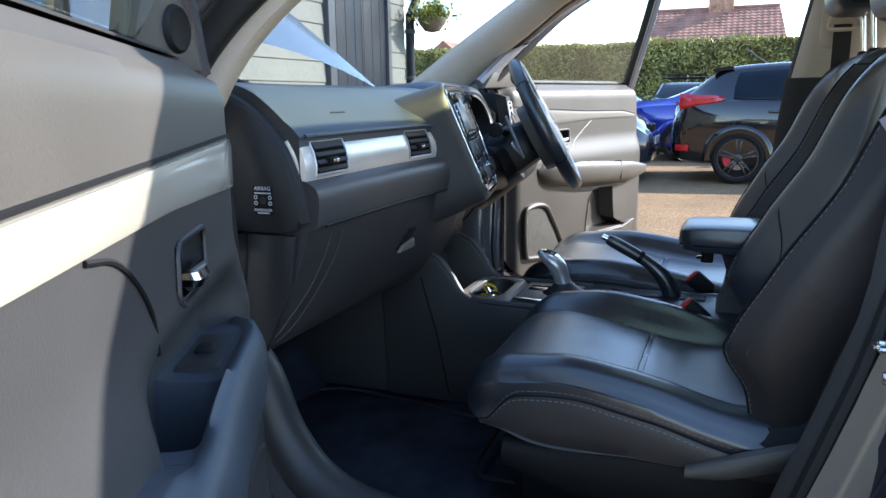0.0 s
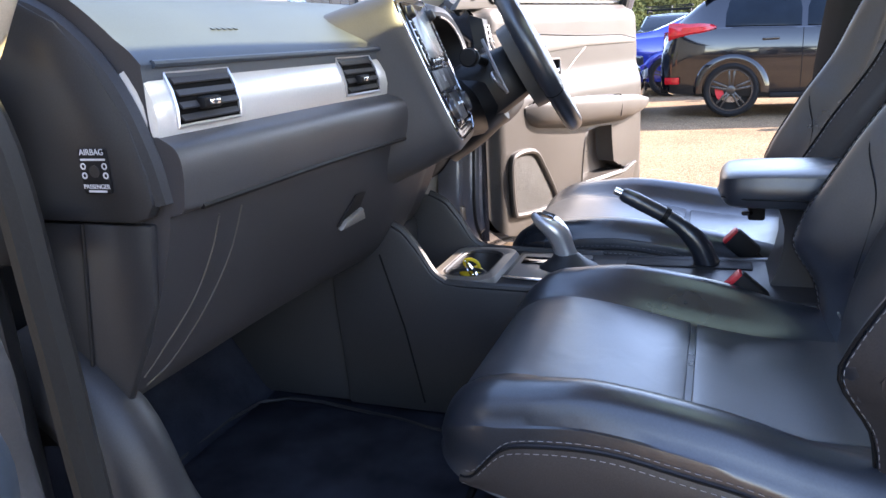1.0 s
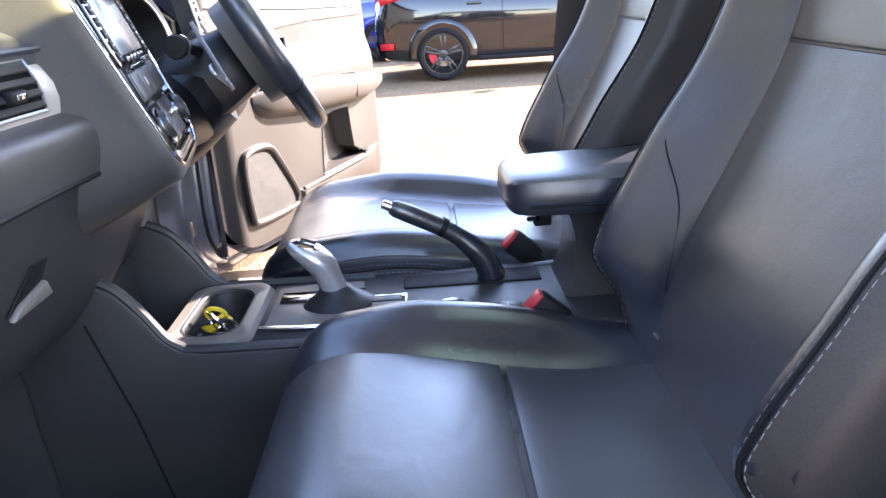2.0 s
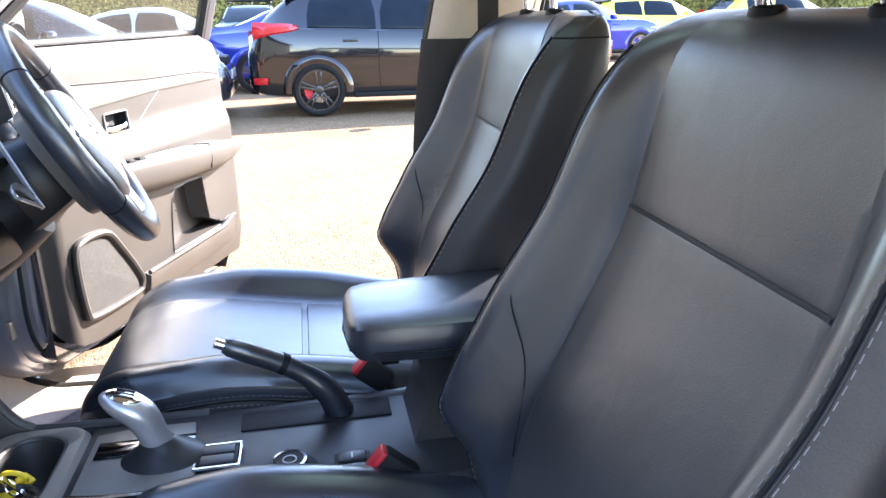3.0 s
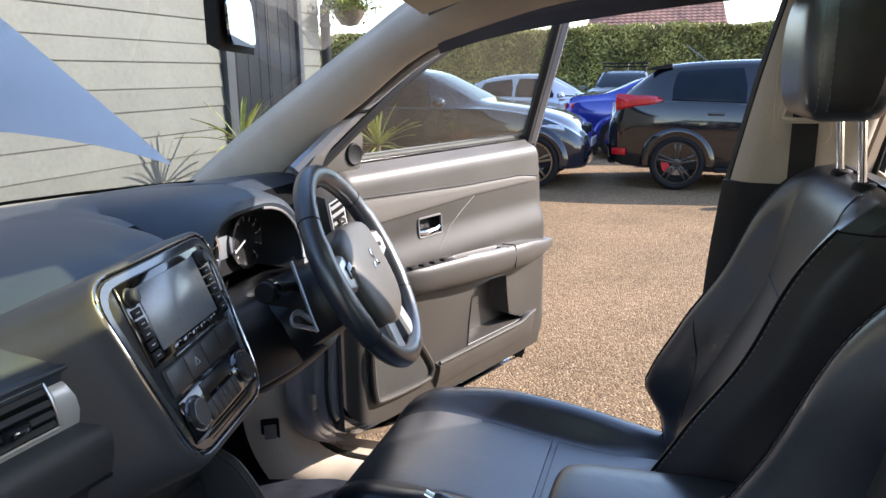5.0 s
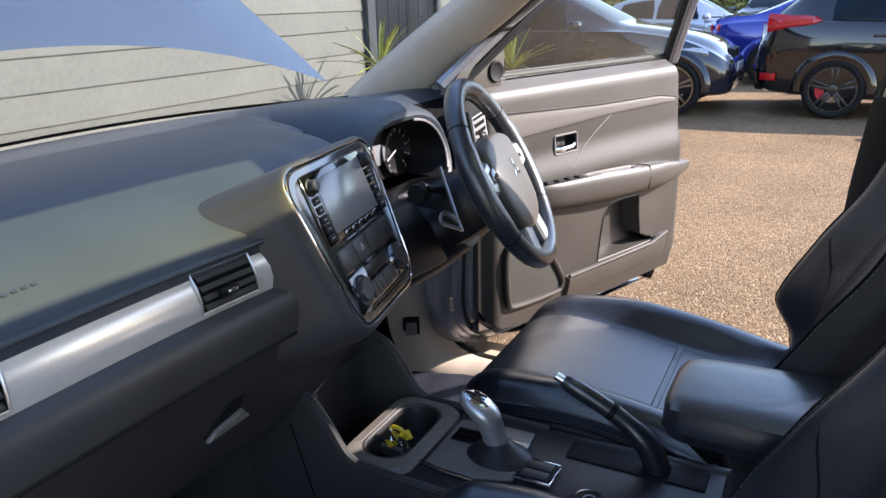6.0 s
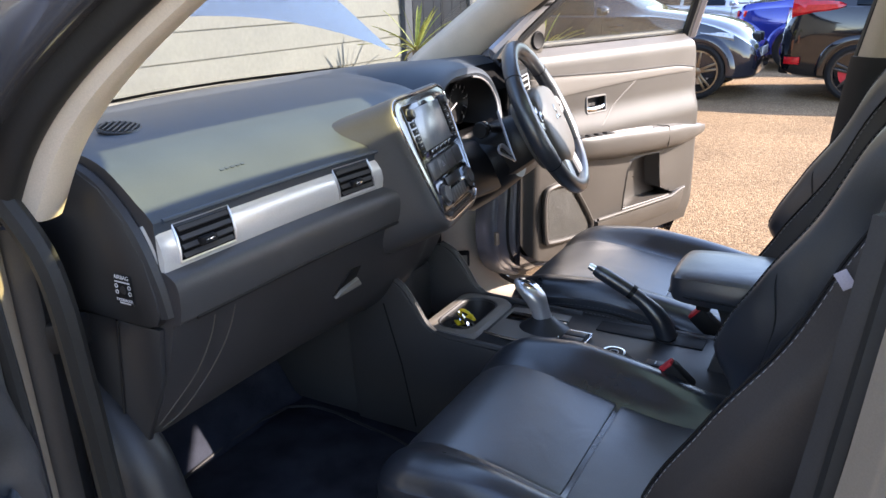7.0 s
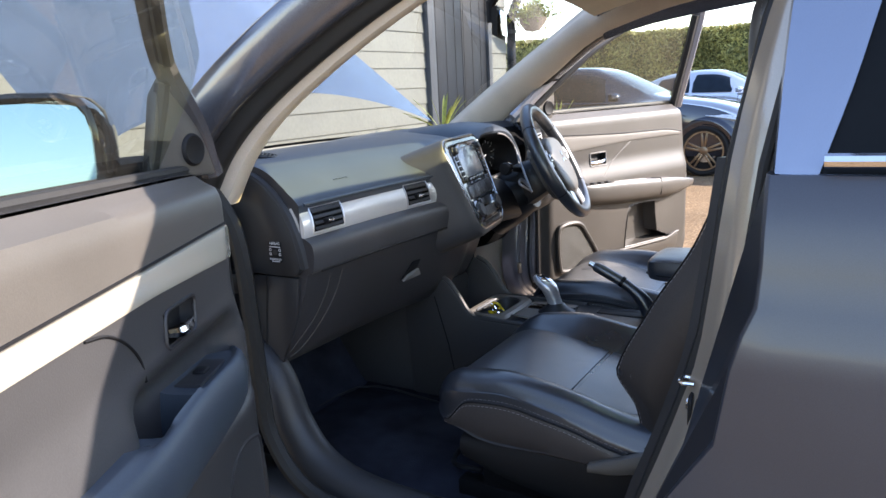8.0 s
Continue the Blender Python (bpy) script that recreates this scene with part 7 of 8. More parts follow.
    part("waist_gap", tube([np.array(W(u, skin(u, hi_z(u)) + 0.0005, hi_z(u) + 0.003)) for u in np.linspace(u0 + 0.02, 1.06 if s < 0 else 0.995, 30)], 0.0022, 5), M_PLASTIC_D, door)
    # armrest with a deep pull cup
    ua = 0.255 if s < 0 else 0.20
    nb = lambda u: 0.05 if s < 0 else skin(min(u, 1.0), 0.9) - 0.012
    arm_z = lambda u: 0.877 if s < 0 else 0.888 - 0.058 * (u - 0.3)
    outer = lambda u: glide(u, [ua, 0.285, 0.31, 0.34, 0.38, 0.45, 0.56, 0.68, 0.80, 0.95, 1.06], [0.085, 0.118, 0.138, 0.150, 0.156, 0.159, 0.165, 0.174, 0.170, 0.150, 0.108])
    arm_d = lambda u: (outer(u) - 0.05) / 1.05 - 0.012 if s < 0 else float(np.interp(u, [ua, ua + 0.03, ua + 0.09, 0.60, 0.80, 0.95, 1.06], [0.004, 0.022, 0.040, 0.056, 0.054, 0.040, 0.010]))
    arm_h = lambda u: float(np.interp(u, [ua, ua + 0.04, 0.50, 0.86, 1.06], [0.014, 0.040, 0.050, 0.046, 0.018]))
    c0, c1 = (0.495, 0.630) if s < 0 else (0.470, 0.705)
    pod = lambda u: float(smooth((u - ua) / 0.14) * (1 - smooth((u - c1 + 0.01) / 0.07)))
    dip = lambda u: float(smooth((u - c0) / 0.02) * smooth((c1 - u) / 0.02))
    rings = []
    for u in sorted(list(np.linspace(ua, 1.06, 26)) + [c0, c0 + 0.007, c0 + 0.014, c0 + 0.022, c1 - 0.022, c1 - 0.014, c1 - 0.007, c1]):
        n0, z, h, d, q = nb(u), arm_z(u), arm_h(u), arm_d(u), 1.05 * dip(u)
        rise = 0.64 + 0.40 * float(smooth((u - c1 - 0.02) / 0.05)) * float(1 - smooth((u - 0.90) / 0.15))
        well = lambda top: top - q if s > 0 else top + (-1.25 - top) * dip(u)
        deck = ((0, 0.62), (0.22, 0.60), (0.27, 0.58), (0.5, 0.56), (0.74, 0.58), (0.80, 0.64)) if s > 0 else [(a, rise + (b - rise) * pod(u)) for a, b in ((0, 1.6), (0.10, 1.20), (0.18, 0.74), (0.5, 0.62), (0.76, 0.64), (0.82, 0.80))]
        deck = [(a, well(b) if 1 < i < 5 else b) for i, (a, b) in enumerate(deck)]
        rings.append([W(u, n0 + (d + 0.012) * a, z + h * b) for a, b in deck + ([(0.92, 0.66), (1.02, 0.40), (1.04, 0.0), (0.99, -0.5), (0.80, -0.95), (0.35, -1.20), (0, -1.3)] if s > 0 else [(0.90, 0.90), (0.98, 0.82), (1.05, 0.42), (1.06, -0.2), (0.97, -1.0), (0.55, -1.9), (0, -2.5)])])
    # passenger armrest in bluish vinyl, for the sky sheen on it
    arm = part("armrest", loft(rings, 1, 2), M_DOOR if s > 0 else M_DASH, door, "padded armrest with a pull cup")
    # dark sheet stands for the shade down in the pull cup
    CU = lambda u, v: W(u, nb(u) + (arm_d(u) + 0.012) * (0.30 + 0.41 * v), arm_z(u) - arm_h(u) * (0.44 if s > 0 else 1.15))
    part("cup_shade", grid_bm([[CU(u, v) for v in (0, 0.5, 1)] for u in np.linspace(c0 + 0.016, c1 - 0.016, 6)]), M_PLASTIC_D, arm, "dark sheet for the shade in the pull cup")
    s0, s1 = (0.345, 0.470) if s < 0 else (0.235, 0.440)
    SW = lambda u, v: W(u, nb(u) + (0.030 if s < 0 else 0.018) + (arm_d(u) - (0.046 if s < 0 else 0.014)) * v, arm_z(u) + arm_h(u) * (0.64 if s > 0 else 0.64) + 0.0005)
    sp = part("switch_panel", patch(SW if s < 0 else (lambda u, v: SW(u, 1 - v)), edges_in(s0, s1, 10), np.array([0, 0.08, 0.3, 0.5, 0.7, 0.92, 1]), 0.003, 0.004), M_PLASTIC if s < 0 else M_PLASTIC_D, arm, "window switch panel")
    for i in range(4 if s > 0 else 1):
        uw = (0.255 + 0.045 * i) if s > 0 else 0.395
        cx, cy, cz = SW(uw + 0.014, 0.5)
        part("window_switch", box(cx - 0.010, cx + 0.010, cy - 0.013, cy + 0.013, cz - 0.002, cz + 0.008, 0.003), M_PLASTIC_D, sp)
    part("arm_seam", tube([W(c1 + 0.03, nb(0.8) + 0.012 + arm_d(c1 + 0.03) * a, arm_z(c1) + arm_h(c1) * b + 0.001) for a, b in ((0.05, 0.62), (0.4, 0.64), (0.8, 0.68), (0.93, 0.66), (1.0, 0.42), (1.03, -0.2), (0.95, -0.9))], 0.0018, 5), M_PLASTIC_D, arm)
    if s < 0:
        part("panel_seam", tube(cr([W(u, skin(u, z) + 0.0008, z) for u, z in ((0.720, 1.068), (0.672, 1.058), (0.632, 1.034), (0.606, 1.004), (0.596, 0.970))], 5), 0.0022, 6), M_PLASTIC_D, door, "curved seam of the door panel")
    # opener
    opener = dish(opener_out, 0.020, "opener_recess", M_PLASTIC_D, "door opener recess", 0.0030, M_SATIN if s > 0 else M_PLASTIC)
    k = 1 if s > 0 else 0.9
    lever = [W(hx + a * k, skin(hx, hz) + nn, hz + b * k) for a, nn, b in ((-0.048, -0.004, -0.012), (-0.02, 0.002, -0.014), (0.02, 0.003, -0.012), (0.046, -0.004, -0.006))]
    part("opener", tube(cr(lever, 4), [0.007 + 0.003 * math.sin(math.pi * i / 12) for i in range(13)], 8), M_CHROME, opener, "chrome opener")
    if s > 0:
        part("panel_crease", tube([W(u, skin(u, z) + 0.0005, z) for u, z in ((0.41, 0.935), (0.485, 0.993), (0.55, 1.03), (0.615, 1.064))], 0.0012, 5), M_DOOR_HARD, door)
        dish(pocket_out, 0.055, "map_pocket_recess", M_DOOR_HARD, "deep map pocket", 0.0022, M_DOOR_HARD)
    # map pocket
    low = lambda u: (0.617 - 0.012 * (u - 0.38) + 0.02 * float(smooth((u - 0.82) / 0.1)) if s > 0 else 0.583 + 0.075 * float(smooth((u - 0.45) / 0.5)))
    PK = lambda u, v: W(u, skin(u, 0.5) + 0.002 + 0.020 * math.sin(math.pi * v * 0.5), (lower(u) + 0.07 if s < 0 else 0.53) + v * (low(u) - (lower(u) + 0.07 if s < 0 else 0.53)))
    pk = (lambda u, v: PK(u, v)) if s > 0 else (lambda u, v: PK(u, 1 - v))
    pocket = part("map_pocket", patch(pk, edges_in(0.325 if s < 0 else 0.375, 0.955 if s < 0 else 0.93, 18, 0.01), np.linspace(0, 1, 10), 0.004, 0.03), M_DOOR, door, "map pocket wall")
    part("pocket_lip", tube([W(u, skin(u, 0.5) + 0.024, low(u)) for u in np.linspace(0.33 if s < 0 else 0.38, 0.95 if s < 0 else 0.925, 24)], 0.006, 8), M_DOOR, pocket)
    # loudspeaker
    spk = [(0.118, 0.615), (0.112, 0.745), (0.145, 0.775), (0.235, 0.770), (0.285, 0.72), (0.352, 0.625), (0.352, 0.592), (0.32, 0.582), (0.15, 0.590)] if s > 0 else [(0.255, 0.49), (0.255, 0.70), (0.29, 0.74), (0.37, 0.745), (0.42, 0.70), (0.46, 0.58), (0.45, 0.52), (0.42, 0.49)]
    cc = np.array([0.21, 0.67]) if s > 0 else np.array([0.35, 0.62])
    ringp = cr([(*q, 0) for q in spk], 4, True)[:, :2]
    n0 = 0.140 if s > 0 else 0.128
    gr = part("speaker_grille", grid_bm([[W(cc[0] + (u - cc[0]) * k, n0 - 0.004 + 0.004 * (1 - k), cc[1] + (z - cc[1]) * k) for u, z in ringp] for k in (0.97, 0.6, 0.3, 0.02)], close_v=True), M_GRILLE if s > 0 else M_PLASTIC_D, door, "perforated speaker grille")
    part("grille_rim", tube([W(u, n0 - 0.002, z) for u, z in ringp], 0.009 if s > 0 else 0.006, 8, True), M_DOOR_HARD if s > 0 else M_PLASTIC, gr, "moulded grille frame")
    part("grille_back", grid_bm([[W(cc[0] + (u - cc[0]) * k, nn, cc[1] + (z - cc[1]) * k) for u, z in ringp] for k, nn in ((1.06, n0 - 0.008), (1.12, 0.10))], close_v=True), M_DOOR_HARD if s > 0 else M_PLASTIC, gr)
    # window frame: front post, top rail, rear post
    front = [(-0.03, 0.048, 1.20), (0.06, 0.078, 1.275), (0.145, 0.108, 1.347), (0.30, 0.155, 1.455), (0.48, 0.190, 1.545), (0.64, 0.208, 1.598)]
    if s < 0:
        front = [(0.150, 0.055, 1.19), (0.185, 0.050, 1.28), (0.250, 0.042, 1.36), (0.30, 0.050, 1.405), (0.38, 0.080, 1.46), (0.49, 0.125, 1.52), (0.62, 0.17, 1.58)]
    if s < 0:
        top = [(0.85, 0.215, 1.612), (1.02, 0.222, 1.622), (1.125, 0.222, 1.618)]
        back = [(1.150, 0.200, 1.56), (1.125, 0.130, 1.40), (1.10, 0.075, 1.25), (1.088, 0.045, belt(1.08) - 0.01)]
    else:
        top = [(0.78, 0.216, 1.622), (0.88, 0.222, 1.632), (0.952, 0.222, 1.634)]
        back = [(0.985, 0.196, 1.575), (1.008, 0.148, 1.45), (1.030, 0.100, 1.33), (1.048, 0.062, 1.235), (1.055, 0.045, belt(1.0) - 0.01)]
    line = cr([W(*q) for q in front + top], 5)
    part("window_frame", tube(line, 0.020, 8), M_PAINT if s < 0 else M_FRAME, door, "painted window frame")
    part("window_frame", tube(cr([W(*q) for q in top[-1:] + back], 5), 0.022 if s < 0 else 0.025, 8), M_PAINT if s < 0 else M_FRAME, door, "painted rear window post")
    part("frame_seal", tube(cr([W(u + (0.018 if i < 3 else 0), n + 0.012, z - 0.022) for i, (u, n, z) in enumerate(front + top) if s > 0 or i > 2], 4), 0.011, 6), M_RUBBER, door)
    part("frame_seal", tube(cr([W(u - (0.026 if s < 0 else 0.040), n + 0.006, z) for u, n, z in back], 4), 0.013 if s < 0 else 0.016, 6), M_RUBBER, door)
    # glass between the frames
    gp = []
    for t in np.linspace(0, 1, 9):
        z = 1.18 + 0.425 * t
        nn = (0.042 + 0.168 * t ** 0.95) if s > 0 else (0.012 + 0.195 * t)
        fr = cr(front + top[:1], 4)
        u_f = float(np.interp(z, fr[:, 2], fr[:, 0]))
        if s < 0:
            u_f = max(u_f, float(np.interp(z, [1.18, 1.345], [0.315, 0.270])))
        u_b = float(np.interp(z, [1.15, 1.25, 1.40, 1.60], [1.068, 1.090, 1.115, 1.135] if s < 0 else [1.045, 1.030, 1.0, 0.955]))
        gp.append([W(u_f + (u_b - u_f) * k, nn, z) for k in np.linspace(0, 1, 5)])
    gl = part("window_glass", grid_bm(gp), M_GLASS_DIRTY if s < 0 else M_GLASS_VEIL, door, "lightly dusty door glass")
    gl.visible_shadow = False
    if s < 0:
        part("window_divider", tube(cr([W(0.315, 0.012, 1.19), W(0.285, 0.022, 1.27), W(0.268, 0.036, 1.35)], 4), 0.013, 8), M_RUBBER, door, "black window channel")
    # mirror triangle with tweeter
    tri = [(0.140, 1.190), (0.330, 1.200), (0.292, 1.335), (0.266, 1.364), (0.176, 1.282)] if s < 0 else [(-0.05, 1.185), (0.155, 1.19), (0.168, 1.26), (0.156, 1.345), (0.13, 1.336), (0.03, 1.262)]
    tm = frame_to(W(0, 0.060, 0), W(1, 0, 0), (0, 0, 1)) if s > 0 else frame_to(W(0.0, 0.096, 0), W(0.165, -0.05, 0), (0, 0, 1))
    sg = 1 if (tm.to_3x3() @ Vector((0, 0, 1))).dot(Vector((-s, 0, 0))) > 0 else -1
    sail = part("mirror_sail", prism(tri, tm, 0.022 * sg, 0.005), M_DOOR, door, "mirror triangle cover")
    tw = (0.222, 1.240) if s < 0 else (0.130, 1.228)
    twm = tm @ Matrix.Translation((tw[0], tw[1], 0.020 * sg)) @ (Matrix() if sg > 0 else Matrix.Rotation(math.pi, 4, "X"))
    part("tweeter", moved(lathe([(0, 0.006), (0.020, 0.006), (0.024, 0.008), (0.027, 0.006), (0.029, 0)], 28), twm), M_PLASTIC_D, sail, "round tweeter")
    # door mirror
    mc = Vector(W(0.36, -0.13, 1.255)) if s < 0 else Vector(W(0.12, -0.075, 1.165))
    rings = []
    for d, w, h in ((-0.085, 0.05, 0.03), (-0.06, 0.095, 0.065), (0.0, 0.118, 0.085), (0.04, 0.122, 0.088), (0.05, 0.120, 0.086), (0.046, 0.110, 0.076), (0.0, 0.108, 0.074)):
        rings.append([tuple(mc + Vector((s * w * a, -d, h * b))) for a, b in ((-1, 0), (-0.95, 0.7), (-0.6, 1), (0.6, 1), (0.95, 0.75), (1, 0), (0.92, -0.7), (0.6, -1), (-0.6, -1), (-0.92, -0.75))])
    mh = part("mirror_housing", loft(rings, 2, 2), M_GLOSS if s < 0 else M_PAINT, door, "door mirror housing")
    mg = frame_to(mc + Vector((0, -0.043 if s > 0 else -0.030, 0)), (1, 0.10 if s > 0 else 0.34, 0), (0, 0.08, 1))
    part("mirror_glass", prism(rounded(0.215, 0.150, 0.035, 5), mg @ Matrix.Translation((0, 0, 0)), 0.003), M_MIRROR, mh)
    part("mirror_arm", tube([W(0.20, 0.02, 1.205), W(0.24, -0.05, 1.20), tuple(mc + Vector((-s * 0.05, 0.02, -0.06)))], [0.03, 0.035, 0.04], 8), M_PLASTIC_D, mh)
    # check strap and hinges
    for z in (0.62, 0.95):
        part("hinge", box(min(-s * 0.01, -s * 0.05), max(-s * 0.01, -s * 0.05), -0.03, 0.02, z - 0.022, z + 0.022, 0.006), M_JAMB if s > 0 else M_PLASTIC_D, door, "door hinge")
    return door


l_door = car_door(-1, (-0.842, 1.054, 0), 63, "open front passenger door with a silver strip, half in sunlight", 0.215)
r_door = car_door(1, (0.687, 1.123, 0), 71, "open driver's door, sunlit grey panel with chrome opener", 0.04)


# ---- open rear door on the driver's side ----
def rear_door(s, hinge, angle):
    door = thing("rear_passenger_door", "open rear door with a pale sunlit waist trim", "car door",
                 at=Matrix.Translation(hinge) @ Matrix.Rotation(radians(angle) * s, 4, "Z"))
    W = lambda u, n, z: (-s * n, -u, z)
    for name, n0, n1, m in (("outer_skin", -0.03, 0.0, M_PAINT), ("inner_panel", 0.0, 0.095, M_DOOR)):
        rings = []
        for z, k, l in ((0.36, 0.7, 0.62), (0.42, 1.0, 0.70), (0.70, 1.0, 0.88), (0.95, 1.0, 0.95), (1.12, 0.95, 0.955), (1.165, 0.8, 0.95)):
            rings.append([W(u, n0 + (n1 - n0) * q * k, z) for u, q in ((0.0, 0.0), (0.0, 0.8), (0.02, 1.0), (l * 0.5, 1.0), (l - 0.03, 1.0), (l, 0.8), (l, 0.0), (l * 0.5, 0.0))])
        part(name, loft(rings, 2, 1), m, door)
    part("waist_trim", loft([[W(u, n, z) for n, z in ((0.03, 1.22), (0.070, 1.218), (0.096, 1.18), (0.104, 1.06), (0.09, 1.05))] for u in (0.02, 0.3, 0.6, 0.90, 0.945)], 3, 2), M_BEIGE, door, "pale waist trim")
    part("armrest", loft([[W(u, 0.09 + d * a, 0.90 + 0.05 * b) for a, b in ((0, 0.8), (0.8, 0.7), (1, 0), (0.7, -0.9), (0, -1.2))] for u, d in ((0.10, 0.01), (0.16, 0.05), (0.5, 0.06), (0.8, 0.05), (0.88, 0.01))], 3, 2), M_DOOR, door)
    fr = [(0.02, 0.05, 1.16), (0.03, 0.09, 1.36), (0.05, 0.13, 1.53), (0.14, 0.17, 1.60), (0.50, 0.225, 1.60), (0.72, 0.215, 1.57), (0.86, 0.13, 1.38), (0.945, 0.05, 1.16)]
    part("window_frame", tube(cr([W(*q) for q in fr], 5), 0.009, 8), M_PLASTIC_D, door, "black window frame")
    part("frame_seal", tube(cr([W(u + (0.02 if u < 0.5 else -0.02), n + 0.01, z - 0.012) for u, n, z in fr], 5), 0.009, 6), M_RUBBER, door)
    gl = part("window_glass", grid_bm([[W(0.05, 0.045, 1.165), W(0.93, 0.045, 1.165)], [W(0.08, 0.12, 1.36), W(0.84, 0.12, 1.36)], [W(0.14, 0.21, 1.57), W(0.70, 0.21, 1.57)]]), M_GLASS_DIRTY, door, "clear glass")
    gl.visible_shadow = False
    return door


rear_door(1, (0.78, -0.06, 0), 73)

# ---- parked cars: forward +x, left +y, before they are set down ----
M_TYRE = mat("tyre_rubber", (0.012, 0.012, 0.013), 0.75, spec=0.2, var=0.15, grain=80, bump=0.3)
M_RIM_DK = mat("black_alloy", (0.050, 0.046, 0.044), 0.25, metal=0.5, var=0.1, coat=0.2)
M_RIM_SL = mat("grey_alloy", (0.30, 0.28, 0.27), 0.28, metal=0.9, var=0.08)
M_RIM_BZ = mat("bronze_grey_alloy", (0.20, 0.155, 0.11), 0.3, metal=0.85, var=0.08)
M_CARGLASS = mat("dark_car_glass", (0.010, 0.016, 0.024), 0.05, spec=0.14, var=0.1, bump=0, rvar=0.02)
M_LAMP_RED = mat("red_lamp_lens", (0.50, 0.012, 0.018), 0.12, var=0.15, scale=20, bump=0.1, coat=0.6)
M_LAMP = mat("clear_lamp", (0.55, 0.58, 0.60), 0.10, metal=0.5, var=0.2, scale=30, bump=0.1, coat=0.6)
M_PLATE = mat("number_plate", (0.60, 0.52, 0.10), 0.5, var=0.05)


def car_paint(name, c, metal=0.2):
    return mat(name, c, 0.12, metal=metal, var=0.06, scale=2, grain=700, bump=0.0, rvar=0.03, spec=0.4, coat=1.0)


HATCH = [  # x, top z, half width at top, waist z, half width, sill z
    (-2.15, 0.62, 0.62, 0.60, 0.66, 0.42), (-2.12, 0.92, 0.66, 0.78, 0.76, 0.32), (-2.02, 1.06, 0.60, 0.92, 0.83, 0.26), (-1.86, 1.20, 0.57, 0.99, 0.87, 0.24), (-1.58, 1.395, 0.56, 1.01, 0.895, 0.22),
    (-1.2, 1.455, 0.57, 1.00, 0.905, 0.20), (-0.5, 1.475, 0.58, 0.97, 0.905, 0.19), (0.05, 1.455, 0.575, 0.955, 0.905, 0.19), (0.35, 1.39, 0.57, 0.95, 0.905, 0.19), (0.70, 1.22, 0.62, 0.955, 0.905, 0.20),
    (1.05, 1.03, 0.72, 0.955, 0.90, 0.20), (1.25, 0.975, 0.74, 0.93, 0.895, 0.21), (1.7, 0.90, 0.70, 0.84, 0.87, 0.22), (2.0, 0.80, 0.62, 0.72, 0.80, 0.24), (2.17, 0.62, 0.50, 0.58, 0.66, 0.27), (2.21, 0.50, 0.46, 0.48, 0.60, 0.32)]
SALOON = [
    (-2.35, 0.66, 0.60, 0.62, 0.66, 0.42), (-2.31, 0.95, 0.66, 0.80, 0.78, 0.32), (-2.15, 1.05, 0.70, 0.93, 0.85, 0.26), (-1.75, 1.085, 0.70, 0.97, 0.89, 0.22), (-1.45, 1.17, 0.62, 0.98, 0.90, 0.21), (-1.05, 1.335, 0.56, 0.98, 0.905, 0.20),
    (-0.55, 1.41, 0.56, 0.96, 0.905, 0.19), (-0.05, 1.425, 0.56, 0.945, 0.905, 0.19), (0.25, 1.38, 0.56, 0.94, 0.905, 0.19), (0.62, 1.21, 0.61, 0.94, 0.905, 0.20), (0.98, 1.03, 0.71, 0.94, 0.90, 0.20), (1.25, 0.985, 0.74, 0.93, 0.895, 0.21),
    (1.75, 0.91, 0.72, 0.85, 0.87, 0.22), (2.08, 0.80, 0.64, 0.72, 0.81, 0.22), (2.27, 0.62, 0.52, 0.58, 0.68, 0.24), (2.32, 0.48, 0.46, 0.46, 0.60, 0.30)]


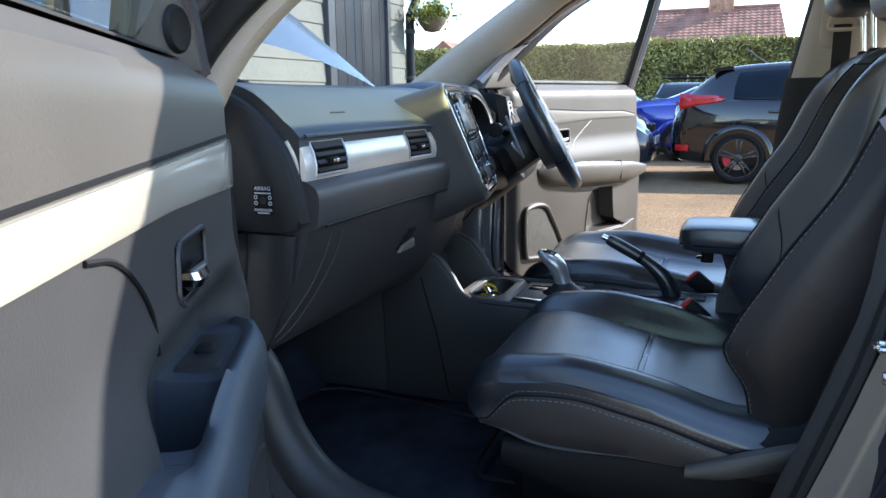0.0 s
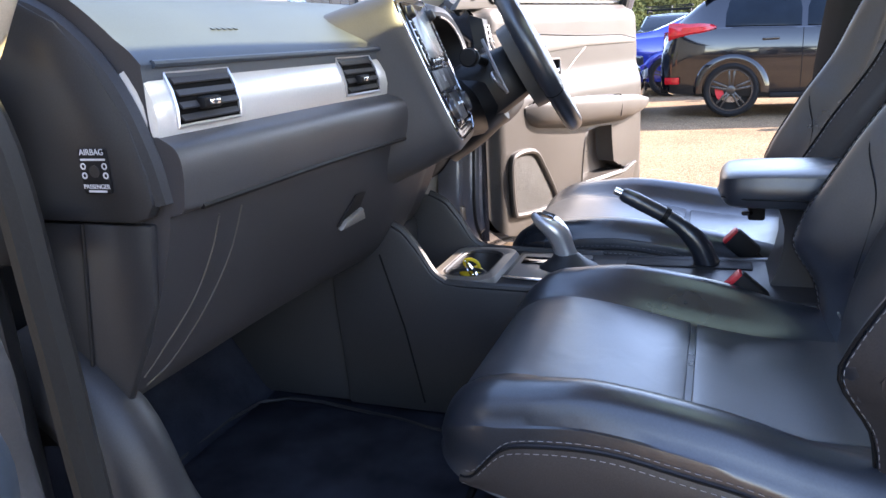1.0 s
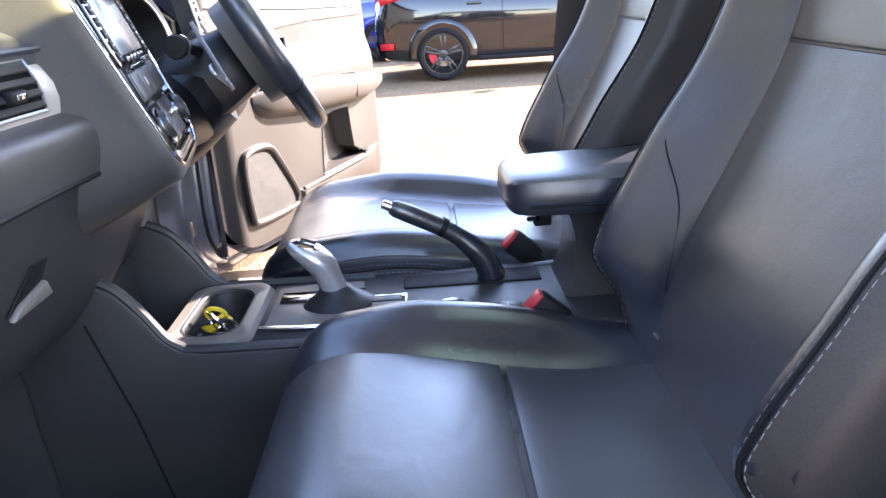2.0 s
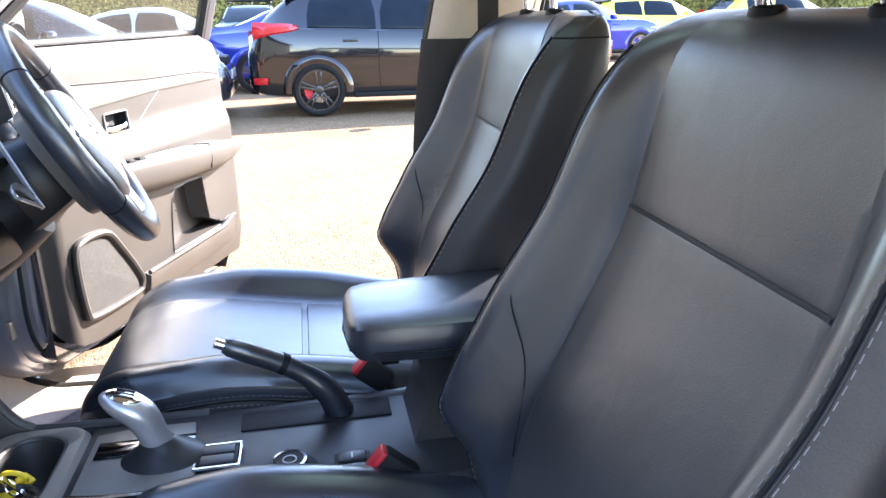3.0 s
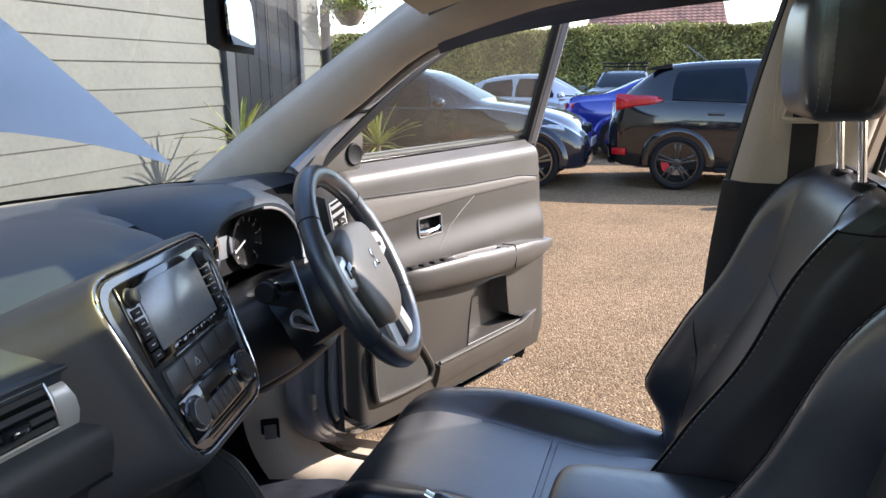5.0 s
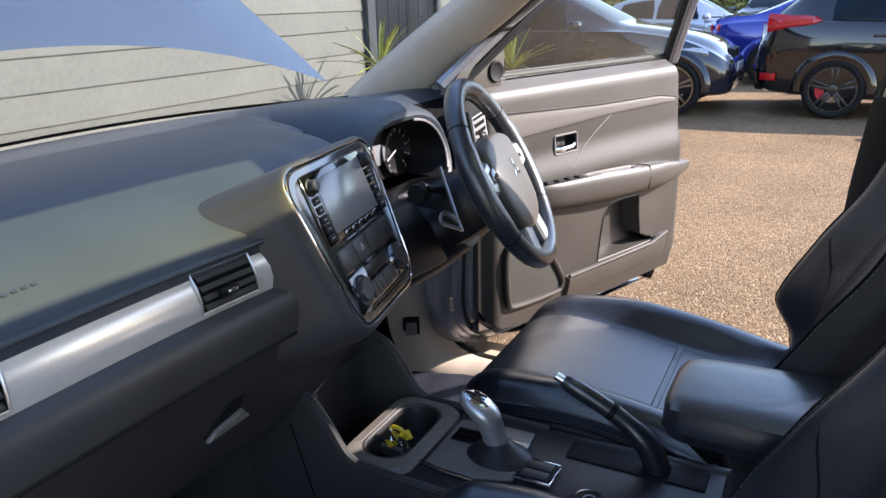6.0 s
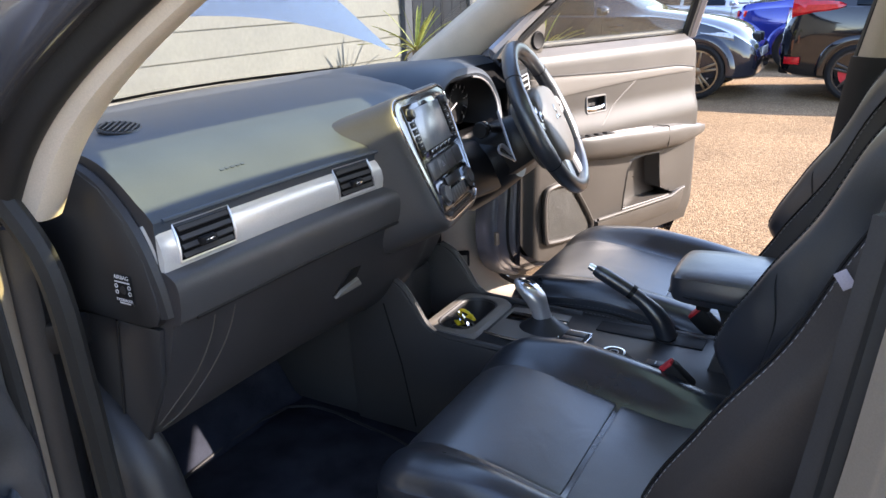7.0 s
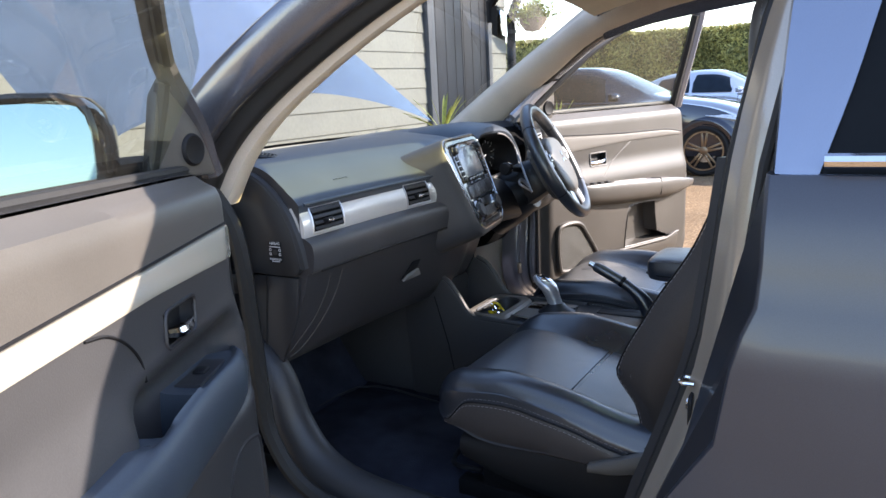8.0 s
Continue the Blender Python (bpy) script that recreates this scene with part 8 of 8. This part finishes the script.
def parked_car(label, paint, stations, m, glass_x, wheels, rim_mat, calipers=False, rim_r=0.235, tyre_r=0.33, group="parked cars", extra=None, scale=1.0):
    c = thing("parked_car", label, "car", at=m, group=group)
    if scale != 1.0:
        c.scale = (scale,) * 3
    st = cr([np.array(s, float) for s in stations], 4)
    rings = []
    for x, zt, wt, zw, ww, zs in st:
        half = [(0.0, zs - 0.0), (ww * 0.80, zs), (ww * 0.955, zs + 0.03), (ww * 0.975, zs + 0.12), (ww * 0.985, (zs + zw) * 0.5 - 0.05), (ww, (zs + zw) / 2 + 0.10), (ww * 0.985, zw - 0.09), (ww * 0.955, zw), (ww * 0.93, zw + 0.012 * (zt - zw > 0.1)), (wt + (ww * 0.92 - wt) * 0.08, zt - 0.05 - 0.02 * (zt - zw > 0.1)), (wt * 0.93, zt - 0.016), (wt * 0.5, zt), (0.0, zt + 0.004)]
        loop = [(x, y, z) for y, z in half] + [(x, -y, z) for y, z in half[-2:0:-1]]
        rings.append(loop)
    part("body", grid_bm(rings, close_v=True, caps=True), paint, c, "painted body")
    at = lambda x: lerp_rows(st[:, 0], st[:, 1:], x)

    def side_pt(sy):
        def f(x, v):
            zt, wt, zw, ww, zs = at(x)
            z0, z1 = zw + 0.030, max(zt - 0.085, zw + 0.034)
            y0, y1 = ww * 0.93, wt + (ww * 0.92 - wt) * 0.10
            t = v
            return (x, sy * (y0 + (y1 - y0) * t), z0 + (z1 - z0) * t)
        return f

    bands = glass_x["side"]
    for sy in (-1, 1):
        for x0, x1 in bands:
            f = side_pt(sy)
            ff = f if sy > 0 else (lambda x, v, f=f: f(x, 1 - v))
            part("side_window", patch(lambda x, v, ff=ff: ff(-x, v), np.linspace(-x1, -x0, 10), [0, 0.05, 0.3, 0.6, 0.95, 1], 0.012, 0.004), M_CARGLASS, c, "dark side window")

    def top_pt(x, v):
        zt, wt, zw, ww, zs = at(x)
        return (x, wt * 0.93 * v, zt - 0.016 * abs(v) ** 2 + 0.004)

    for name, (x0, x1) in (("windscreen", glass_x["front"]), ("rear_window", glass_x["rear"])):
        part(name, patch(top_pt, np.linspace(x0, x1, 8), np.linspace(-1, 1, 9), 0.012, 0.004), M_CARGLASS, c, "dark glass")
    for xw in wheels:
        ww = at(xw)[3]
        for sy in (-1, 1):
            wm = frame_to((xw, sy * (ww + 0.006), tyre_r), (1, 0, 0), (0, 0, 1)) if sy < 0 else frame_to((xw, sy * (ww + 0.006), tyre_r), (-1, 0, 0), (0, 0, 1))
            part("wheel_arch", moved(grid_bm([[((tyre_r + dr) * math.cos(a), (tyre_r + dr) * math.sin(a), dz) for dr, dz in ((0.004, -0.03), (0.010, 0.012), (0.034, 0.020), (0.075, 0.010), (0.105, -0.022))] for a in np.linspace(-0.12, math.pi + 0.12, 26)]), wm @ Matrix.Translation((0, 0.010, -0.008))), paint, c, "wheel arch lip")
            whl = part("wheel", moved(lathe([(rim_r, 0.0), (rim_r + 0.02, 0.012), (tyre_r - 0.035, 0.016), (tyre_r - 0.008, 0.0), (tyre_r, -0.03), (tyre_r, -0.16), (rim_r, -0.18)], 44), wm), M_TYRE, c, "tyre")
            part("rim_lip", moved(ring(rim_r - 0.012, rim_r + 0.006, 0.012, 40), wm @ Matrix.Translation((0, 0, -0.006))), rim_mat, whl)
            part("rim_dish", moved(disc(rim_r, 0.01, 36), wm @ Matrix.Translation((0, 0, -0.10))), M_PLASTIC_D, whl)
            part("brake_disc", moved(ring(0.06, 0.15, 0.012, 32), wm @ Matrix.Translation((0, 0, -0.085))), M_RIM_SL, whl)
            if calipers:
                part("caliper", moved(prism([(0.085 * math.cos(a), 0.085 * math.sin(a)) for a in np.linspace(2.2, 3.9, 8)] + [(0.175 * math.cos(a), 0.175 * math.sin(a)) for a in np.linspace(3.9, 2.2, 8)], Matrix(), 0.04), wm @ Matrix.Translation((0, 0, -0.075))), M_RED, whl, "red brake caliper")
            sp = bmesh.new()
            for i in range(5):
                for off in (-0.14, 0.14):
                    a = i * 2 * math.pi / 5 + 0.3
                    p = [(0.045 * math.cos(a + off * 2), 0.045 * math.sin(a + off * 2)), (rim_r * 0.99 * math.cos(a + off), rim_r * 0.99 * math.sin(a + off))]
                    d = Vector((p[1][0] - p[0][0], p[1][1] - p[0][1])).normalized()
                    nrm = Vector((-d.y, d.x)) * 0.011
                    join(sp, prism([(p[0][0] - nrm.x * 1.4, p[0][1] - nrm.y * 1.4), (p[0][0] + nrm.x * 1.4, p[0][1] + nrm.y * 1.4), (p[1][0] + nrm.x, p[1][1] + nrm.y), (p[1][0] - nrm.x, p[1][1] - nrm.y)], Matrix.Translation((0, 0, -0.030)), 0.022, 0.003))
            join(sp, moved(disc(0.052, 0.026, 24, 0.004), Matrix.Translation((0, 0, -0.032))))
            part("spokes", moved(sp, wm), rim_mat, whl, "five twin-spoke alloy")
    for sy in (-1, 1):
        w0 = at(glass_x["mirror"])[3]
        part("door_mirror", moved(loft([[(x, y * k, z * k) for y, z in ((-0.09, 0), (-0.07, 0.05), (0.06, 0.06), (0.09, 0.0), (0.06, -0.05), (-0.07, -0.045))] for x, k in ((-0.05, 0.95), (0.0, 1.0), (0.05, 0.85), (0.08, 0.4))], 2, 2), Matrix.Translation((glass_x["mirror"], sy * (w0 + 0.07), at(glass_x["mirror"])[2] + 0.07))), paint, c)
        for xd in glass_x["gaps"]:
            zt, wt, zw, ww, zs = at(xd)
            ln = [(xd, sy * ww * k, z) for k, z in ((0.982, zs + 0.14), (0.992, (zs + zw) * 0.5 - 0.05), (1.006, (zs + zw) / 2 + 0.10), (0.992, zw - 0.09), (0.962, zw))]
            part("door_gap", tube(ln, 0.004, 5), M_PLASTIC_D, c)
            part("door_handle", moved(box(-0.09, 0.09, -0.015, 0.015, -0.014, 0.014, 0.008), Matrix.Translation((xd + glass_x["grip"], sy * (ww * 0.985 + 0.018), zw - 0.10))), paint, c)
        zt, wt, zw, ww, zs = at(-0.3)
        part("side_skirt", moved(box(wheels[0] + 0.42, wheels[1] - 0.42, -0.012, 0.012, -0.03, 0.03, 0.01), Matrix.Translation((0, sy * (ww * 0.985), zs + 0.05))), M_PLASTIC_D, c)
    if extra:
        extra(c, at)
    return c


def tail(c, at):
    """Rear lamps, bumper, plate and roof spoiler of a hatchback."""
    for sy in (-1, 1):
        g = []
        for t in np.linspace(0, 1, 13):
            x = -2.055 + 0.54 * t
            h = 0.100 * (1 - 0.62 * t) * math.sqrt(max(0.0, 1 - t ** 6)) * (1.0 - 0.12 * math.exp(-((t - 0.45) / 0.14) ** 2)) + 0.006
            zc = 0.995 + 0.035 * t
            y = at(x)[3] * 0.968 + 0.012
            g.append([(x, sy * (y - 0.03), zc - h), (x, sy * (y + 0.006), zc - h * 0.5), (x, sy * (y + 0.002), zc + h * 0.4), (x, sy * (y - 0.045), zc + h)])
        part("tail_lamp", grid_bm(g), M_LAMP_RED, c, "wide red tail lamp")
        g = [[(-2.135 + 0.10 * t - 0.0, sy * (0.36 + 0.42 * t), z) for z in (0.86, 0.93, 1.0)] for t in np.linspace(0, 1, 4)]
        part("tail_lamp", grid_bm([[(p[0] - 0.02 + 0.08 * (p[2] - 0.86), p[1], p[2]) for p in row] for row in g]), M_LAMP_RED, c)
        part("reflector", moved(box(-0.09, 0.09, -0.012, 0.012, -0.04, 0.04, 0.006), Matrix.Translation((-2.0, sy * 0.835, 0.43)) @ Matrix.Rotation(sy * 0.42, 4, "Z")), M_LAMP_RED, c)
    part("spoiler", loft([[(x, y, z) for x, z in ((-1.45, 1.437), (-1.66, 1.405), (-1.71, 1.385), (-1.68, 1.365), (-1.45, 1.39))] for y in (-0.58, -0.5, 0.0, 0.5, 0.58)], 2, 1), M_PLASTIC_D, c, "black roof spoiler")
    part("number_plate", box(-2.172, -2.160, -0.26, 0.26, 0.66, 0.77, 0.003), M_PLATE, c, "yellow rear number plate")
    for i in range(7):
        part("plate_bar", box(-2.175, -2.171, -0.22 + 0.064 * i, -0.18 + 0.064 * i, 0.68, 0.75), M_PLASTIC_D, c)
    part("diffuser", box(-2.16, -1.98, -0.62, 0.62, 0.26, 0.38, 0.03), M_PLASTIC_D, c)
    part("aerial", tube([(-1.05, 0, 1.46), (-1.22, 0, 1.58), (-1.32, 0, 1.66)], 0.009, 6), M_SATIN, c)


def face(c, at):
    """Head lamps, grille and bumper openings."""
    for sy in (-1, 1):
        g = []
        for t in np.linspace(0, 1, 6):
            x = 2.06 - 0.36 * t
            y = at(x)[3] * 0.985 + 0.006
            zc = 0.695 + 0.06 * t
            h = 0.055 * (1 - 0.6 * t)
            g.append([(x + 0.02, sy * (y - 0.03), zc - h), (x + 0.01, sy * (y + 0.002), zc), (x, sy * (y - 0.02), zc + h)])
        part("head_lamp", grid_bm(g), M_LAMP, c, "clear head lamp")
        part("lower_intake", box(2.12, 2.24, sy * 0.52 - 0.13, sy * 0.52 + 0.13, 0.34, 0.46, 0.02), M_PLASTIC_D, c)
        part("grille", box(2.16, 2.275, sy * 0.14 - 0.11, sy * 0.14 + 0.11, 0.56, 0.72, 0.03), M_PLASTIC_D, c, "black kidney-shaped grille opening")
        part("tail_lamp", moved(box(-0.02, 0.20, -0.02, 0.02, -0.05, 0.05, 0.015), Matrix.Translation((-2.22, sy * 0.80, 0.88)) @ Matrix.Rotation(-sy * 0.5, 4, "Z")), M_LAMP_RED, c, "red tail lamp")
        part("tail_lamp", box(-2.345, -2.31, sy * 0.52 - 0.16, sy * 0.52 + 0.16, 0.83, 0.93, 0.01), M_LAMP_RED, c)
    part("lower_grille", box(2.18, 2.31, -0.34, 0.34, 0.32, 0.44, 0.02), M_PLASTIC_D, c)
    part("number_plate", box(2.318, 2.33, -0.26, 0.26, 0.46, 0.56, 0.003), M_WHITE, c)
    part("boot_lip", box(-2.36, -2.20, -0.62, 0.62, 1.035, 1.06, 0.01), M_GLOSS, c)


G_H = dict(side=[(-1.42, -0.62), (-0.56, 0.42)], front=(0.28, 1.02), rear=(-2.0, -1.66), mirror=0.62, gaps=(-0.60, 0.48), grip=-0.33)
G_S = dict(side=[(-1.10, -0.42), (-0.36, 0.42)], front=(0.22, 0.98), rear=(-1.70, -1.08), mirror=0.58, gaps=(-0.40, 0.55), grip=0.17)
P_BLACK = car_paint("black_paint", (0.006, 0.007, 0.010))
P_NAVY = car_paint("dark_sapphire_paint", (0.012, 0.016, 0.030), 0.4)
P_BLUE = car_paint("bright_blue_paint", (0.010, 0.030, 0.30), 0.3)
P_SILVER = car_paint("pale_silver_paint", (0.52, 0.55, 0.60), 0.6)
P_RED = car_paint("red_paint", (0.50, 0.015, 0.025), 0.2)
P_YELLOW = car_paint("lime_yellow_paint", (0.60, 0.58, 0.06), 0.1)
P_GREY = car_paint("dark_green_grey_paint", (0.05, 0.06, 0.055), 0.4)


def down(x, y, heading):
    """Set down at x, y with the nose towards heading (degrees from +x)."""
    return pose(x, y, 0, 0, 0, heading)


parked_car("glossy black hot hatchback with red lamps and black alloys", P_BLACK, HATCH, down(9.56, -1.21, -92), G_H, (-1.33, 1.36), M_RIM_DK, True, 0.236, 0.312, extra=tail, scale=1.06)
parked_car("dark sapphire saloon with grey alloys, parked nose to tail", P_NAVY, SALOON, down(9.26, 3.77, -90), G_S, (-1.28, 1.70), M_RIM_BZ, False, 0.24, 0.318, extra=face, scale=1.06)
parked_car("bright blue saloon with red tail lamps", P_BLUE, SALOON, down(12.98, -0.18, -86), G_S, (-1.42, 1.40), M_RIM_DK, False, 0.24, 0.335, extra=face)
parked_car("pale silver coupe parked side-on", P_SILVER, SALOON, down(14.97, 3.06, -90), G_S, (-1.42, 1.40), M_RIM_SL, extra=face)
parked_car("pale silver hatchback in the far row", P_SILVER, HATCH, down(18.6, 6.6, -90), G_H, (-1.33, 1.32), M_RIM_SL, extra=tail)
parked_car("blue saloon in the far row", P_BLUE, SALOON, down(17.0, 8.2, -100), G_S, (-1.42, 1.40), M_RIM_SL, extra=face)


def rack(c, at):
    tail(c, at)
    for sy in (-1, 1):
        part("roof_rail", tube([(-1.4, sy * 0.52, 1.47), (-1.3, sy * 0.52, 1.53), (0.0, sy * 0.52, 1.54), (0.1, sy * 0.52, 1.47)], 0.018, 6), M_PLASTIC_D, c)
    for x in (-1.2, -0.8, -0.4, 0.0):
        part("cross_bar", tube([(x, -0.55, 1.56), (x, 0.55, 1.56)], 0.02, 6), M_PLASTIC_D, c)
    part("roof_basket", tube([(-1.3, -0.55, 1.64), (-1.3, 0.55, 1.64), (0.1, 0.55, 1.64), (0.1, -0.55, 1.64)], 0.018, 6, True), M_PLASTIC_D, c)


parked_car("dark off-roader with a roof rack by the hedge", P_GREY, HATCH, down(19.5, 1.62, 180), G_H, (-1.33, 1.32), M_RIM_DK, extra=rack, scale=1.02)
parked_car("bright blue coupe with bronze wheels", P_BLUE, SALOON, down(17.15, -6.17, -80), G_S, (-1.42, 1.40), M_RIM_BZ, True, extra=face)
parked_car("red saloon parked nose out", P_RED, SALOON, down(15.35, -3.96, -112), G_S, (-1.42, 1.40), M_RIM_SL, extra=face)
parked_car("lime yellow hatchback by the hedge", P_YELLOW, HATCH, down(20.0, -9.6, -90), G_H, (-1.33, 1.32), M_RIM_SL, extra=tail)
parked_car("lime yellow hatchback by the hedge", P_YELLOW, HATCH, down(19.8, -13.5, -90), G_H, (-1.33, 1.32), M_RIM_SL, extra=tail)
